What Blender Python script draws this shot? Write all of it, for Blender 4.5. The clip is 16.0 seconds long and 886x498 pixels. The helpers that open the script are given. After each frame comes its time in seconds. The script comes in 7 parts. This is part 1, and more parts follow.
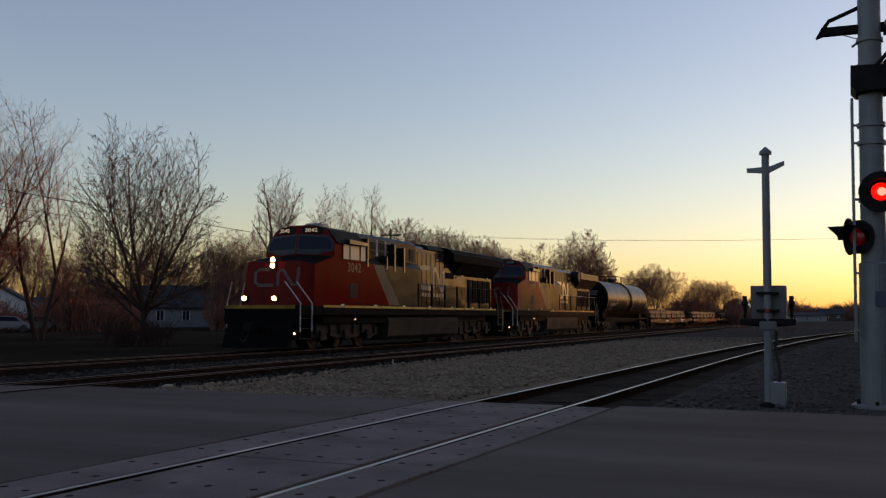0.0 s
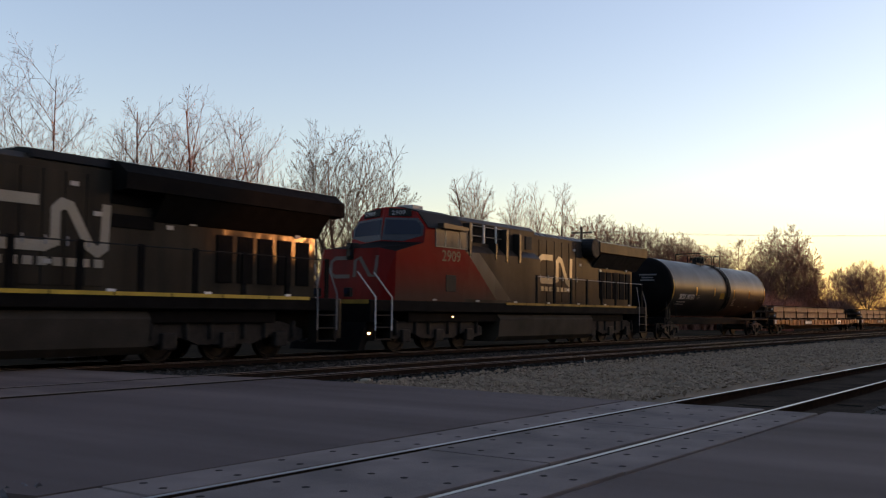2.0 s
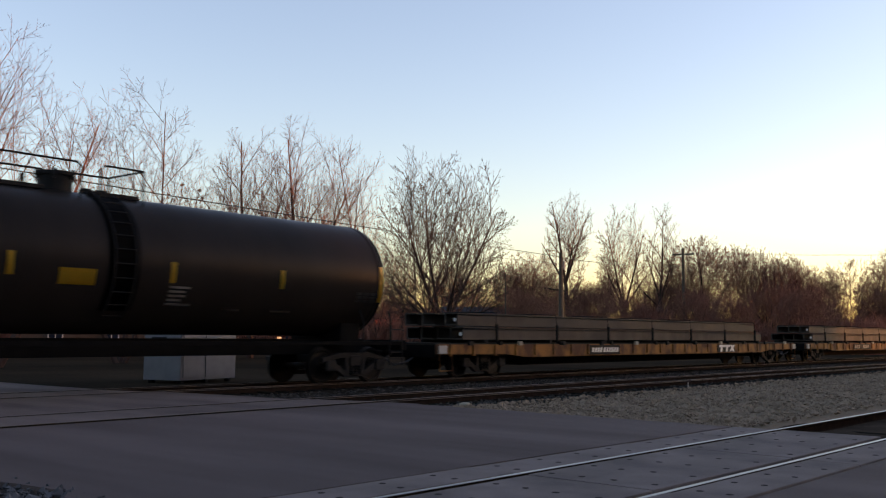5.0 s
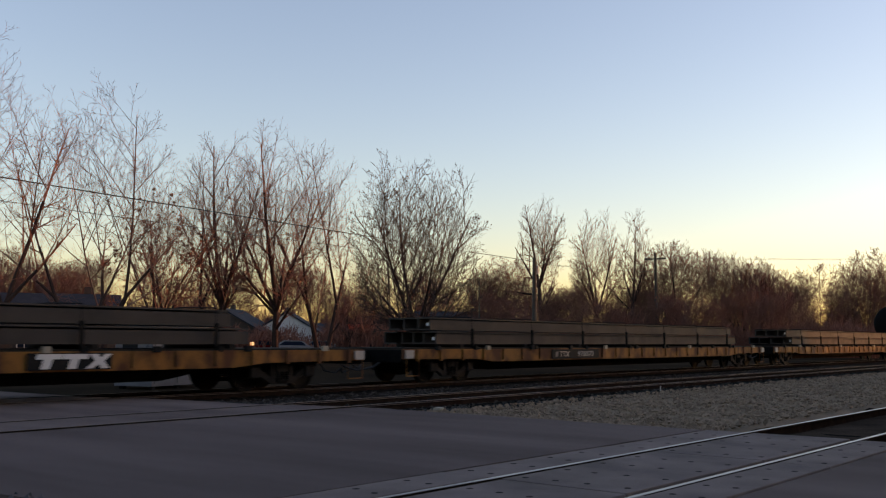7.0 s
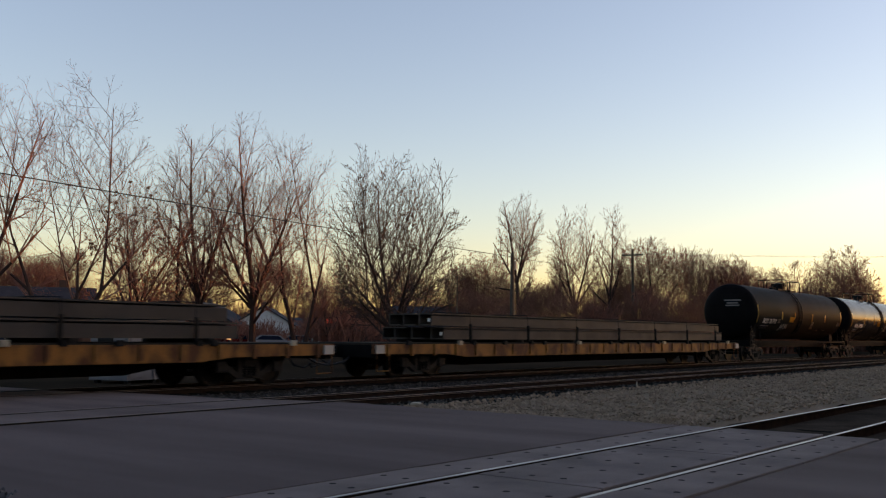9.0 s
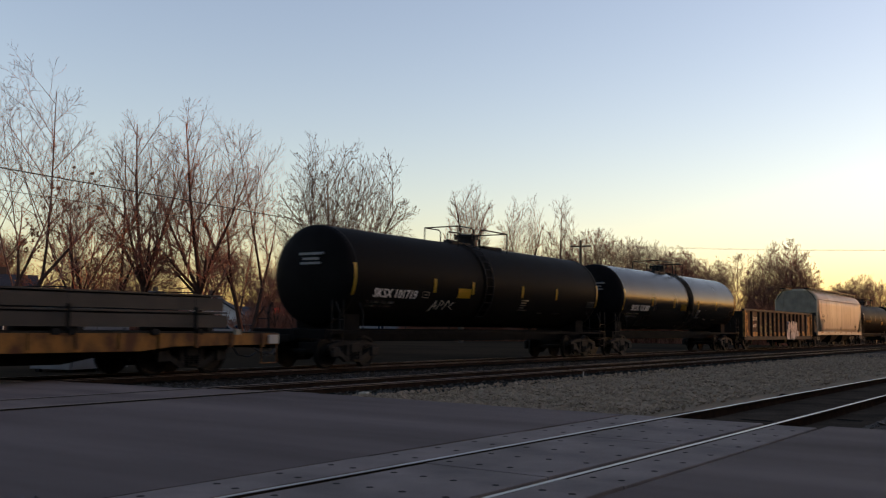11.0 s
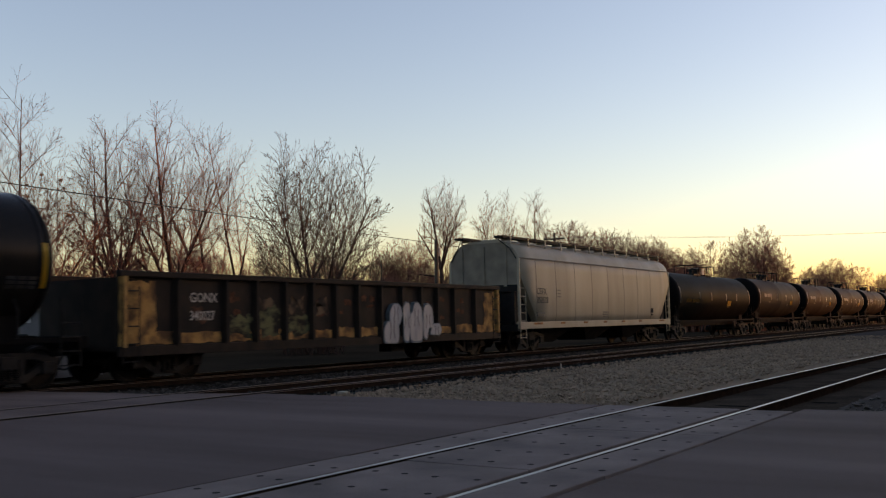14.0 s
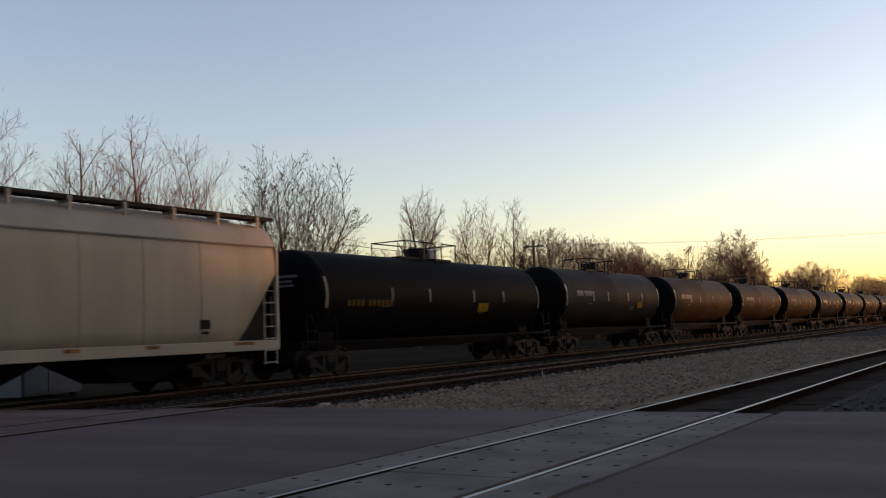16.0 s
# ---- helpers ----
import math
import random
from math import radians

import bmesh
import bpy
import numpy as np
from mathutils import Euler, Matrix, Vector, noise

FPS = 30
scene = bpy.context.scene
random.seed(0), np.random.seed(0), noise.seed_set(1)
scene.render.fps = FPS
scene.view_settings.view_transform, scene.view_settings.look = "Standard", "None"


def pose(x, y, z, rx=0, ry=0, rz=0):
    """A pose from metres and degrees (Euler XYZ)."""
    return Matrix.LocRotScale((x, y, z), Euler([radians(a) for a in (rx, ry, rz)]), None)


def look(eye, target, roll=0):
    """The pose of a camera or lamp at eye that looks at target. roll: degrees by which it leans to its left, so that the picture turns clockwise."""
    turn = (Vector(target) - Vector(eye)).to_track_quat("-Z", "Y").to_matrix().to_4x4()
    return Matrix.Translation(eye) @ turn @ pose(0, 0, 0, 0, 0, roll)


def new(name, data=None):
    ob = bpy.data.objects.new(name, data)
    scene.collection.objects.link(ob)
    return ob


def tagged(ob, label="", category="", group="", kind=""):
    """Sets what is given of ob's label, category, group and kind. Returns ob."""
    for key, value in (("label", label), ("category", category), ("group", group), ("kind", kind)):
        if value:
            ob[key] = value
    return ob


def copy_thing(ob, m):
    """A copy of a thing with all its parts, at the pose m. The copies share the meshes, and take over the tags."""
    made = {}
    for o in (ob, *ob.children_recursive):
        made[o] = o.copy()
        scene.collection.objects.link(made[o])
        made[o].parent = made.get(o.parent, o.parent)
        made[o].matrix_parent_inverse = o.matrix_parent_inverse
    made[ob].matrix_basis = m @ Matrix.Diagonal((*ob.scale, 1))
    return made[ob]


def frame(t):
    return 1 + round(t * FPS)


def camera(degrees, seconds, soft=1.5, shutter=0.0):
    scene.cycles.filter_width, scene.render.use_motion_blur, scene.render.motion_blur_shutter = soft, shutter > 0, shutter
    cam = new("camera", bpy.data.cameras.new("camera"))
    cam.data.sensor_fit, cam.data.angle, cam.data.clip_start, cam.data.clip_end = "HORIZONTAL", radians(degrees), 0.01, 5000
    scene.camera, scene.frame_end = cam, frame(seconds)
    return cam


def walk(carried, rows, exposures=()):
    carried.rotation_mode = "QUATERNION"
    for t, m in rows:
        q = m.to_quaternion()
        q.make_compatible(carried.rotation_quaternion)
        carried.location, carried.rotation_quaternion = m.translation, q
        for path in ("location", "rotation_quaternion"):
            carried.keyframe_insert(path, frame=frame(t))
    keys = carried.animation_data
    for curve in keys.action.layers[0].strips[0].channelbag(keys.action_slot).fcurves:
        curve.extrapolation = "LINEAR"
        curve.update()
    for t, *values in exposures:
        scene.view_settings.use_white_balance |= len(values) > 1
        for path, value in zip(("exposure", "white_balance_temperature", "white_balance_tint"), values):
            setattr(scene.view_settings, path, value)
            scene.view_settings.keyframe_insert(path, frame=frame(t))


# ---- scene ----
# camera: stands by the crossing and turns
cam = camera(49.9, 16.0, soft=1.2, shutter=0.2)
EYE = 1.266


def aim(yaw, pitch, roll):
    return pose(0, 0, EYE, 0, 0, yaw) @ pose(0, 0, 0, 90 + pitch) @ pose(0, 0, 0, 0, 0, roll)


TURNS = [
    (0.0, -67.28, 4.04, 0.10),
    (0.5, -64.15, 3.86, -0.12),
    (1.0, -60.29, 3.97, -0.21),
    (1.5, -57.88, 4.00, 0.11),
    (2.0, -55.83, 3.85, 0.55),
    (2.5, -53.75, 3.82, 0.44),
    (3.0, -51.11, 4.15, 0.59),
    (3.5, -49.60, 4.53, 0.73),
    (4.0, -49.40, 4.97, 1.01),
    (4.5, -49.60, 5.16, 0.75),
    (7.0, -51.51, 5.51, 0.25),
    (7.5, -51.98, 5.52, 0.70),
    (8.0, -52.26, 5.34, 0.63),
    (8.5, -52.48, 5.30, 0.47),
    (11.0, -55.88, 4.64, 0.72),
    (11.5, -57.08, 4.75, 0.35),
    (12.0, -58.32, 4.77, -0.01),
    (12.5, -58.88, 4.60, 0.04),
    (13.0, -58.73, 4.33, -0.62),
    (13.5, -58.46, 4.22, -1.22),
    (14.0, -57.42, 4.42, -1.16),
    (14.5, -57.03, 4.94, -1.32),
    (15.0, -57.92, 5.40, -1.59),
    (15.5, -58.44, 5.22, -1.79),
    (16.0, -58.68, 4.94, -2.28),
]
EXPOSURES = [
    (0.0, 1.61, 10600, 38), (1.0, 1.98, 10700, 38), (2.0, 2.3, 10900, 38), (3.5, 2.58, 10900, 38), (4.7, 2.53, 11000, 38),
    (7.0, 2.2, 11300, 38), (11.0, 2.15, 11700, 38), (16.0, 2.08, 11700, 38)]
walk(cam, [(t, aim(y, p, r)) for t, y, p, r in TURNS], EXPOSURES)

# sky and low sun
SUN_AZ, SUN_EL = -42.0, 4.0
world = bpy.data.worlds.new("world")
scene.world = world
world.use_nodes = True
wn = world.node_tree.nodes
sky = wn.new("ShaderNodeTexSky")
sky.sky_type = "NISHITA"
sky.sun_disc = False
sky.sun_elevation = radians(SUN_EL)
sky.sun_rotation = radians(90 - SUN_AZ)
sky.air_density, sky.dust_density, sky.ozone_density = 1.0, 0.8, 3.2
wn["Background"].inputs["Strength"].default_value = 0.15
world.node_tree.links.new(sky.outputs[0], wn["Background"].inputs["Color"])
sun = new("sun", bpy.data.lights.new("sun", "SUN"))
sun.data.energy, sun.data.angle, sun.data.color = 0.27, radians(0.8), (1.0, 0.5, 0.2)
sd = Vector((math.cos(radians(SUN_AZ)) * math.cos(radians(SUN_EL)), math.sin(radians(SUN_AZ)) * math.cos(radians(SUN_EL)), math.sin(radians(SUN_EL))))
sun.matrix_world = look(sd * 50, (0, 0, 0))


# materials
def mat(name, col, rough=0.6, metal=0.0, var=0.25, scale=3.0, fine=40.0, bump=0.15, col2=None, mix=0.5, glow=None, spec=0.5, streak=1.0, island=0.0, wave=0.0, along=1.0, grime=None):
    """Colour with stains at one scale and grain at another, and a fine relief; streak stretches the stains downwards."""
    m = bpy.data.materials.new(name)
    m.use_nodes = True
    n, l = m.node_tree.nodes, m.node_tree.links
    b = n["Principled BSDF"]
    co = n.new("ShaderNodeTexCoord")
    mp = n.new("ShaderNodeMapping")
    mp.inputs["Scale"].default_value = (1, along, 1 / streak)
    l.new(co.outputs["Object"], mp.inputs[0])
    n1, n2 = n.new("ShaderNodeTexNoise"), n.new("ShaderNodeTexNoise")
    n1.inputs["Scale"].default_value, n2.inputs["Scale"].default_value = scale, fine
    n1.inputs["Detail"].default_value, n2.inputs["Detail"].default_value = 5, 4
    l.new(mp.outputs[0], n1.inputs["Vector"])
    l.new(co.outputs["Object"], n2.inputs["Vector"])
    r1 = n.new("ShaderNodeValToRGB")
    r1.color_ramp.elements[0].position, r1.color_ramp.elements[1].position = 0.5 - 0.2 * mix - 0.08, 0.5 + 0.2 * mix + 0.08
    c2 = col2 or tuple(c * (1 - var) for c in col)
    r1.color_ramp.elements[0].color, r1.color_ramp.elements[1].color = (*col, 1), (*c2, 1)
    l.new(n1.outputs[0], r1.inputs[0])
    mr = n.new("ShaderNodeMapRange")
    mr.inputs[3].default_value, mr.inputs[4].default_value = 1 - var, 1 + var
    l.new(n2.outputs[0], mr.inputs[0])
    mx = n.new("ShaderNodeMix")
    mx.data_type, mx.blend_type = "RGBA", "MULTIPLY"
    mx.inputs[0].default_value = 1.0
    l.new(r1.outputs[0], mx.inputs[6])
    l.new(mr.outputs[0], mx.inputs[7])
    out = mx.outputs[2]
    if island:
        g = n.new("ShaderNodeNewGeometry")
        ir = n.new("ShaderNodeMapRange")
        ir.inputs[3].default_value, ir.inputs[4].default_value = 1 - island, 1 + island
        l.new(g.outputs["Random Per Island"], ir.inputs[0])
        m3 = n.new("ShaderNodeMix")
        m3.data_type, m3.blend_type = "RGBA", "MULTIPLY"
        m3.inputs[0].default_value = 1.0
        l.new(out, m3.inputs[6])
        l.new(ir.outputs[0], m3.inputs[7])
        out = m3.outputs[2]
    if grime:
        # a film of brown road dust, ragged at its upper edge
        sx, ad, gr, mg = n.new("ShaderNodeSeparateXYZ"), n.new("ShaderNodeMath"), n.new("ShaderNodeMapRange"), n.new("ShaderNodeMix")
        l.new(co.outputs["Object"], sx.inputs[0])
        l.new(sx.outputs[2], ad.inputs[0])
        l.new(n1.outputs[0], ad.inputs[1])
        gr.inputs[1].default_value, gr.inputs[2].default_value = grime[1] + 0.5, grime[0] + 0.5
        gr.inputs[3].default_value, gr.inputs[4].default_value = 0.0, grime[2]
        l.new(ad.outputs[0], gr.inputs[0])
        mg.data_type = "RGBA"
        mg.inputs[7].default_value = (*grime[3], 1)
        l.new(gr.outputs[0], mg.inputs[0])
        l.new(out, mg.inputs[6])
        out = mg.outputs[2]
    l.new(out, b.inputs["Base Color"])
    rr = n.new("ShaderNodeMapRange")
    rr.inputs[3].default_value, rr.inputs[4].default_value = max(0.03, rough - 0.12), min(1, rough + 0.12)
    l.new(n1.outputs[0], rr.inputs[0])
    l.new(rr.outputs[0], b.inputs["Roughness"])
    b.inputs["Metallic"].default_value = metal
    b.inputs["Specular IOR Level"].default_value = spec
    if bump:
        bp = n.new("ShaderNodeBump")
        bp.inputs["Strength"].default_value, bp.inputs["Distance"].default_value = bump, 0.02
        l.new(n2.outputs[0], bp.inputs["Height"])
        l.new(bp.outputs[0], b.inputs["Normal"])
    if wave:
        n3, b3 = n.new("ShaderNodeTexNoise"), n.new("ShaderNodeBump")
        n3.inputs["Scale"].default_value, n3.inputs["Detail"].default_value = 1.6, 1
        l.new(co.outputs["Object"], n3.inputs["Vector"])
        b3.inputs["Strength"].default_value, b3.inputs["Distance"].default_value = 1.0, wave
        l.new(n3.outputs[0], b3.inputs["Height"])
        if bump:
            l.new(bp.outputs[0], b3.inputs["Normal"])
        l.new(b3.outputs[0], b.inputs["Normal"])
    if glow:
        b.inputs["Emission Color"].default_value = (*glow[:3], 1)
        b.inputs["Emission Strength"].default_value = glow[3]
    return m


ASPHALT = mat("asphalt", (0.132, 0.091, 0.083), 0.85, var=0.22, scale=0.75, fine=90, bump=0.4, mix=0.4, col2=(0.082, 0.057, 0.052), spec=0.1, along=0.16)
DUSTY_ASPHALT = mat("dusty_asphalt", (0.17, 0.122, 0.11), 0.88, var=0.22, scale=0.9, fine=80, bump=0.4, mix=0.4, col2=(0.1, 0.072, 0.066), spec=0.08, along=0.3)
CONCRETE = mat("crossing_concrete", (0.205, 0.152, 0.138), 0.85, var=0.2, scale=1.0, fine=70, bump=0.4, col2=(0.118, 0.092, 0.083), spec=0.1)
GRAVEL = mat("pale_gravel", (0.245, 0.172, 0.123), 0.95, var=0.45, scale=1.0, fine=26, bump=1.0, col2=(0.165, 0.128, 0.094), spec=0.0)
STONE = mat("stones", (0.272, 0.187, 0.135), 0.95, var=0.3, scale=2.0, fine=30, bump=0.4, island=0.27, spec=0.0)
BALLAST = mat("dark_ballast", (0.03, 0.0235, 0.019), 0.95, var=0.5, scale=1.2, fine=24, bump=1.0, col2=(0.018, 0.0145, 0.012), spec=0.0)
NEAR_BALLAST = mat("worn_ballast", (0.062, 0.046, 0.036), 0.95, var=0.5, scale=1.2, fine=24, bump=1.0, col2=(0.032, 0.024, 0.019), spec=0.0)
GROUND = mat("dry_grass", (0.04, 0.0285, 0.02), 0.95, var=0.4, scale=0.12, fine=6, bump=0.6, col2=(0.022, 0.017, 0.0125), spec=0.0)
RAIL_STEEL = mat("polished_rail", (0.3, 0.27, 0.25), 0.35, metal=1.0, var=0.2, scale=0.5, bump=0.02)
RAIL_DULL = mat("dusty_railhead", (0.15, 0.112, 0.092), 0.7, metal=0.2, var=0.3, scale=0.5, bump=0.02)
RAIL_RUST = mat("rusty_rail", (0.03, 0.018, 0.013), 0.85, var=0.3, scale=5, spec=0.0)
TIE_WOOD = mat("creosoted_tie", (0.02, 0.016, 0.013), 0.9, var=0.35, scale=4, spec=0.0)
BOLT_HOLE = mat("bolt_hole_dark", (0.05, 0.04, 0.036), 0.95, var=0.2, spec=0.0)
RUBBER = mat("rubber", (0.02, 0.02, 0.02), 0.8, var=0.2)
GRAY_METAL = mat("galvanized_steel", (0.18, 0.185, 0.19), 0.55, metal=0.3, var=0.15, scale=3)
DARK_METAL = mat("dark_metal", (0.0132, 0.0126, 0.0126), 0.6, var=0.3, scale=4, spec=0.08)
TRUCK_STEEL = mat("grimy_truck_steel", (0.013, 0.0115, 0.0105), 0.75, var=0.4, scale=5, spec=0.08)
WHEEL_STEEL = mat("wheel_steel", (0.013, 0.011, 0.01), 0.6, metal=0.4, var=0.3, scale=6, spec=0.08)
LOCO_RED = mat("loco_red", (0.155, 0.0055, 0.005), 0.16, var=0.2, scale=1.4, bump=0.04, streak=4, col2=(0.145, 0.01, 0.007), wave=0.012, spec=0.003)
NOSE_RED = mat("nose_red", (0.22, 0.008, 0.006), 0.35, var=0.25, scale=1.4, bump=0.04, streak=4, col2=(0.125, 0.007, 0.0055), spec=0.06)
LOCO_BLACK = mat("loco_black", (0.0168, 0.0148, 0.0132), 0.2, var=0.35, scale=1.2, bump=0.06, streak=5, col2=(0.024, 0.02, 0.017), wave=0.012, spec=0.12)
LOCO_DIRTY = mat("loco_dusty_black", (0.056, 0.041, 0.032), 0.2, var=0.3, scale=1.0, bump=0.03, streak=5, col2=(0.034, 0.024, 0.019), wave=0.012, spec=0.012)
RED_DUSTY = mat("loco_dusty_red", (0.2, 0.007, 0.006), 0.26, var=0.22, scale=0.45, bump=0.04, streak=3, col2=(0.15, 0.015, 0.011), wave=0.02, spec=0.009, grime=(1.8, 2.9, 0.9, (0.05, 0.034, 0.026)))
LOCO_WHITE = mat("loco_dusty_white", (0.3, 0.265, 0.215), 0.2, var=0.22, scale=1.2, bump=0.05, streak=4, wave=0.012, spec=0.03)
YELLOW = mat("safety_yellow", (0.496, 0.304, 0.04), 0.5, var=0.3, scale=2, spec=0.25)
WHITE = mat("white_paint", (0.6, 0.584, 0.56), 0.5, var=0.15, scale=2)
CREAM = mat("number_panel", (0.7, 0.65, 0.5), 0.5, var=0.1, glow=(1.0, 0.85, 0.55, 0.08))
TANK_BLACK = mat("tank_black", (0.019, 0.0145, 0.0128), 0.36, var=0.3, scale=0.9, bump=0.04, streak=3, spec=0.055)
TANK_GLOSS = mat("tank_gloss_black", (0.0105, 0.0095, 0.009), 0.24, var=0.3, scale=0.9, bump=0.03, streak=3, spec=0.075)
# blacker than the shells: shade on the tank ends is in this colour
TANK_HEAD = mat("tank_head_shade", (0.006, 0.0055, 0.0055), 0.6, var=0.35, scale=1.2, bump=0.05, spec=0.025)
TANK_GREY = mat("tank_dusty_grey", (0.03, 0.024, 0.0205), 0.55, var=0.3, scale=0.8, bump=0.06, streak=4, col2=(0.024, 0.018, 0.015), spec=0.02)
TANK_BROWN = mat("tank_rust_brown", (0.04, 0.026, 0.0195), 0.55, var=0.35, scale=0.8, bump=0.06, streak=4, col2=(0.046, 0.027, 0.0175), spec=0.022)
TANK_DULL = mat("tank_dull_black", (0.0055, 0.005, 0.005), 0.5, var=0.35, scale=0.8, bump=0.06, streak=4, col2=(0.008, 0.007, 0.0065), spec=0.01)
FLAT_YELLOW = mat("flatcar_yellow", (0.25, 0.1, 0.026), 0.65, var=0.35, scale=2.6, streak=1.5, mix=0.15, col2=(0.095, 0.036, 0.018), spec=0.12)
DECK_WOOD = mat("deck_wood", (0.025, 0.02, 0.0165), 0.9, var=0.35, scale=3, spec=0.1)
BEAM_STEEL = mat("steel_beams", (0.06, 0.051, 0.045), 0.6, metal=0.1, var=0.25, scale=1.5, spec=0.08)
HOPPER_GREY = mat("hopper_grey", (0.3, 0.26, 0.198), 0.5, var=0.14, scale=0.9, streak=5, bump=0.05, col2=(0.235, 0.2, 0.15), spec=0.2)
# dirt of the weld seams, and shade put into the hopper's end sheets
HOPPER_SHADE_SEAM = mat("hopper_shade_and_seam_dirt", (0.2, 0.172, 0.138), 0.7, var=0.3, scale=2.0, spec=0.1)
GREY_INK = mat("faded_grey_ink", (0.12, 0.105, 0.09), 0.7, var=0.2, scale=5)
GON_BROWN = mat("gondola_brown", (0.022, 0.0135, 0.01), 0.7, var=0.4, scale=2, col2=(0.012, 0.009, 0.0075), spec=0.12)
GON_RUST = mat("gondola_rust", (0.38, 0.19, 0.065), 0.75, var=0.4, scale=3, mix=0.2, col2=(0.09, 0.045, 0.022), spec=0.12)
GRAFFITI = mat("graffiti_white", (0.26, 0.262, 0.265), 0.6, var=0.2, scale=3.5, mix=0.3, col2=(0.17, 0.19, 0.21), streak=3)
GRAFFITI_GREEN = mat("graffiti_faded", (0.1, 0.105, 0.05), 0.7, var=0.35, scale=3.2, mix=0.15, col2=(0.018, 0.013, 0.01), streak=0.6, spec=0.12)
GRAFFITI_TAN = mat("graffiti_tan", (0.12, 0.075, 0.045), 0.7, var=0.35, scale=3.2, mix=0.15, col2=(0.02, 0.014, 0.011), spec=0.12)
GRAFFITI_BLUE = mat("graffiti_blue", (0.1, 0.14, 0.16), 0.7, var=0.3, scale=3, spec=0.12)
GON_BLOOM = mat("red_rust_bloom", (0.11, 0.045, 0.025), 0.8, var=0.4, scale=6, mix=0.2, col2=(0.05, 0.024, 0.016), spec=0.05)
BARK = mat("bark", (0.072, 0.041, 0.034), 0.9, var=0.3, scale=2, spec=0.05)
TWIG = mat("twigs", (0.23, 0.105, 0.083), 0.9, var=0.25, scale=1, bump=0, spec=0.05)
TWIG_RED = mat("reddish_twigs", (0.27, 0.105, 0.075), 0.9, var=0.3, scale=0.5, bump=0, spec=0.05)
TWIG_FAR = mat("dark_twigs", (0.2, 0.088, 0.067), 0.9, var=0.25, scale=1, bump=0, spec=0.05)
TWIG_BUD = mat("grey_brown_twigs", (0.1, 0.056, 0.046), 0.9, var=0.25, scale=1, bump=0, spec=0.05)
LEAF_BROWN = mat("brown_leaves", (0.17, 0.07, 0.036), 0.9, var=0.3, scale=2, bump=0)
HOPPER_INK = mat("faded_stencil", (0.012, 0.01, 0.009), 0.7, var=0.2, scale=8)
GREY_PRINT = mat("grey_stencil", (0.32, 0.3, 0.27), 0.6, var=0.15)
SIDE_FRAME = mat("cast_side_frame", (0.02, 0.0175, 0.016), 0.7, var=0.35, scale=6, spec=0.1)
AMBER = mat("amber_stencil", (0.3, 0.15, 0.02), 0.6, var=0.2)
BUD = mat("buds", (0.095, 0.055, 0.042), 0.9, var=0.3, bump=0)
SIDING = mat("pale_siding", (0.168, 0.176, 0.192), 0.7, var=0.1, scale=1)
ROOF = mat("roof_shingle", (0.035, 0.0375, 0.045), 0.85, var=0.25, scale=1.5, spec=0.1)
BRICK_WALL = mat("brown_wall", (0.064, 0.04, 0.03), 0.85, var=0.25, scale=2)
CABINET = mat("cabinet_aluminium", (0.115, 0.115, 0.12), 0.6, var=0.15)
POLE_WOOD = mat("pole_wood", (0.066, 0.048, 0.036), 0.9, var=0.3, scale=3)
BLUE_SIGN = mat("blue_sign", (0.02, 0.026, 0.075), 0.4, var=0.1)
RADIATOR_BLACK = mat("sooty_black", (0.012, 0.011, 0.011), 0.7, var=0.3, scale=2, spec=0.1)
# for black parts; shade on pilot, frame and car ends is put in too
PILOT_BLACK = mat("black_with_shade", (0.006, 0.0055, 0.0055), 0.8, var=0.4, scale=3, spec=0.04)
AUX_DUST = mat("body_dust", (0.034, 0.028, 0.022), 0.22, var=0.35, scale=1.0, bump=0.05, streak=5, col2=(0.02, 0.0165, 0.0135), wave=0.02, spec=0.014)
TANK_DUST = mat("fuel_tank_dust", (0.042, 0.036, 0.03), 0.7, var=0.35, scale=1.0, bump=0.05, col2=(0.026, 0.022, 0.018), spec=0.05)
BAND_PAINT = mat("band_paint", (0.17, 0.135, 0.1), 0.3, var=0.25, scale=1.2, bump=0.04, streak=4, col2=(0.12, 0.092, 0.066), wave=0.012, spec=0.01)
NOSE_WHITE = mat("nose_band", (0.15, 0.11, 0.1), 0.4, var=0.2, scale=3, spec=0.1)
FADED = mat("faded_numerals", (0.17, 0.09, 0.06), 0.4, var=0.3, scale=4, spec=0.1)
REFLECTOR = mat("reflective_tape", (0.8, 0.45, 0.05), 0.35, var=0.15, scale=4)
VISOR = mat("dark_blue_visor", (0.008, 0.009, 0.016), 0.3, var=0.2, spec=0.3)
HOOD_DUST = mat("hood_dust", (0.05, 0.04, 0.03), 0.11, var=0.35, scale=1.0, bump=0.02, streak=5, col2=(0.022, 0.0178, 0.0145), wave=0.02, spec=0.032)
BAND_GRIMY = mat("grimy_band_paint", (0.18, 0.139, 0.105), 0.3, var=0.3, scale=1.0, bump=0.04, streak=4, col2=(0.12, 0.0825, 0.0562), wave=0.012, spec=0.018, grime=(1.9, 3.0, 0.9, (0.062, 0.044, 0.032)))
EMBLEM_FADED = mat("faded_emblem", (0.24, 0.2, 0.15), 0.17, var=0.3, scale=1.0, bump=0.03, streak=5, col2=(0.17, 0.14, 0.105), wave=0.012, spec=0.2)
STRIPE_DULL = mat("grimy_yellow", (0.3, 0.17, 0.035), 0.6, var=0.4, scale=2, spec=0.1)
GLASS = mat("cab_glass", (0.012, 0.018, 0.032), 0.08, var=0.05, bump=0, spec=0.08)
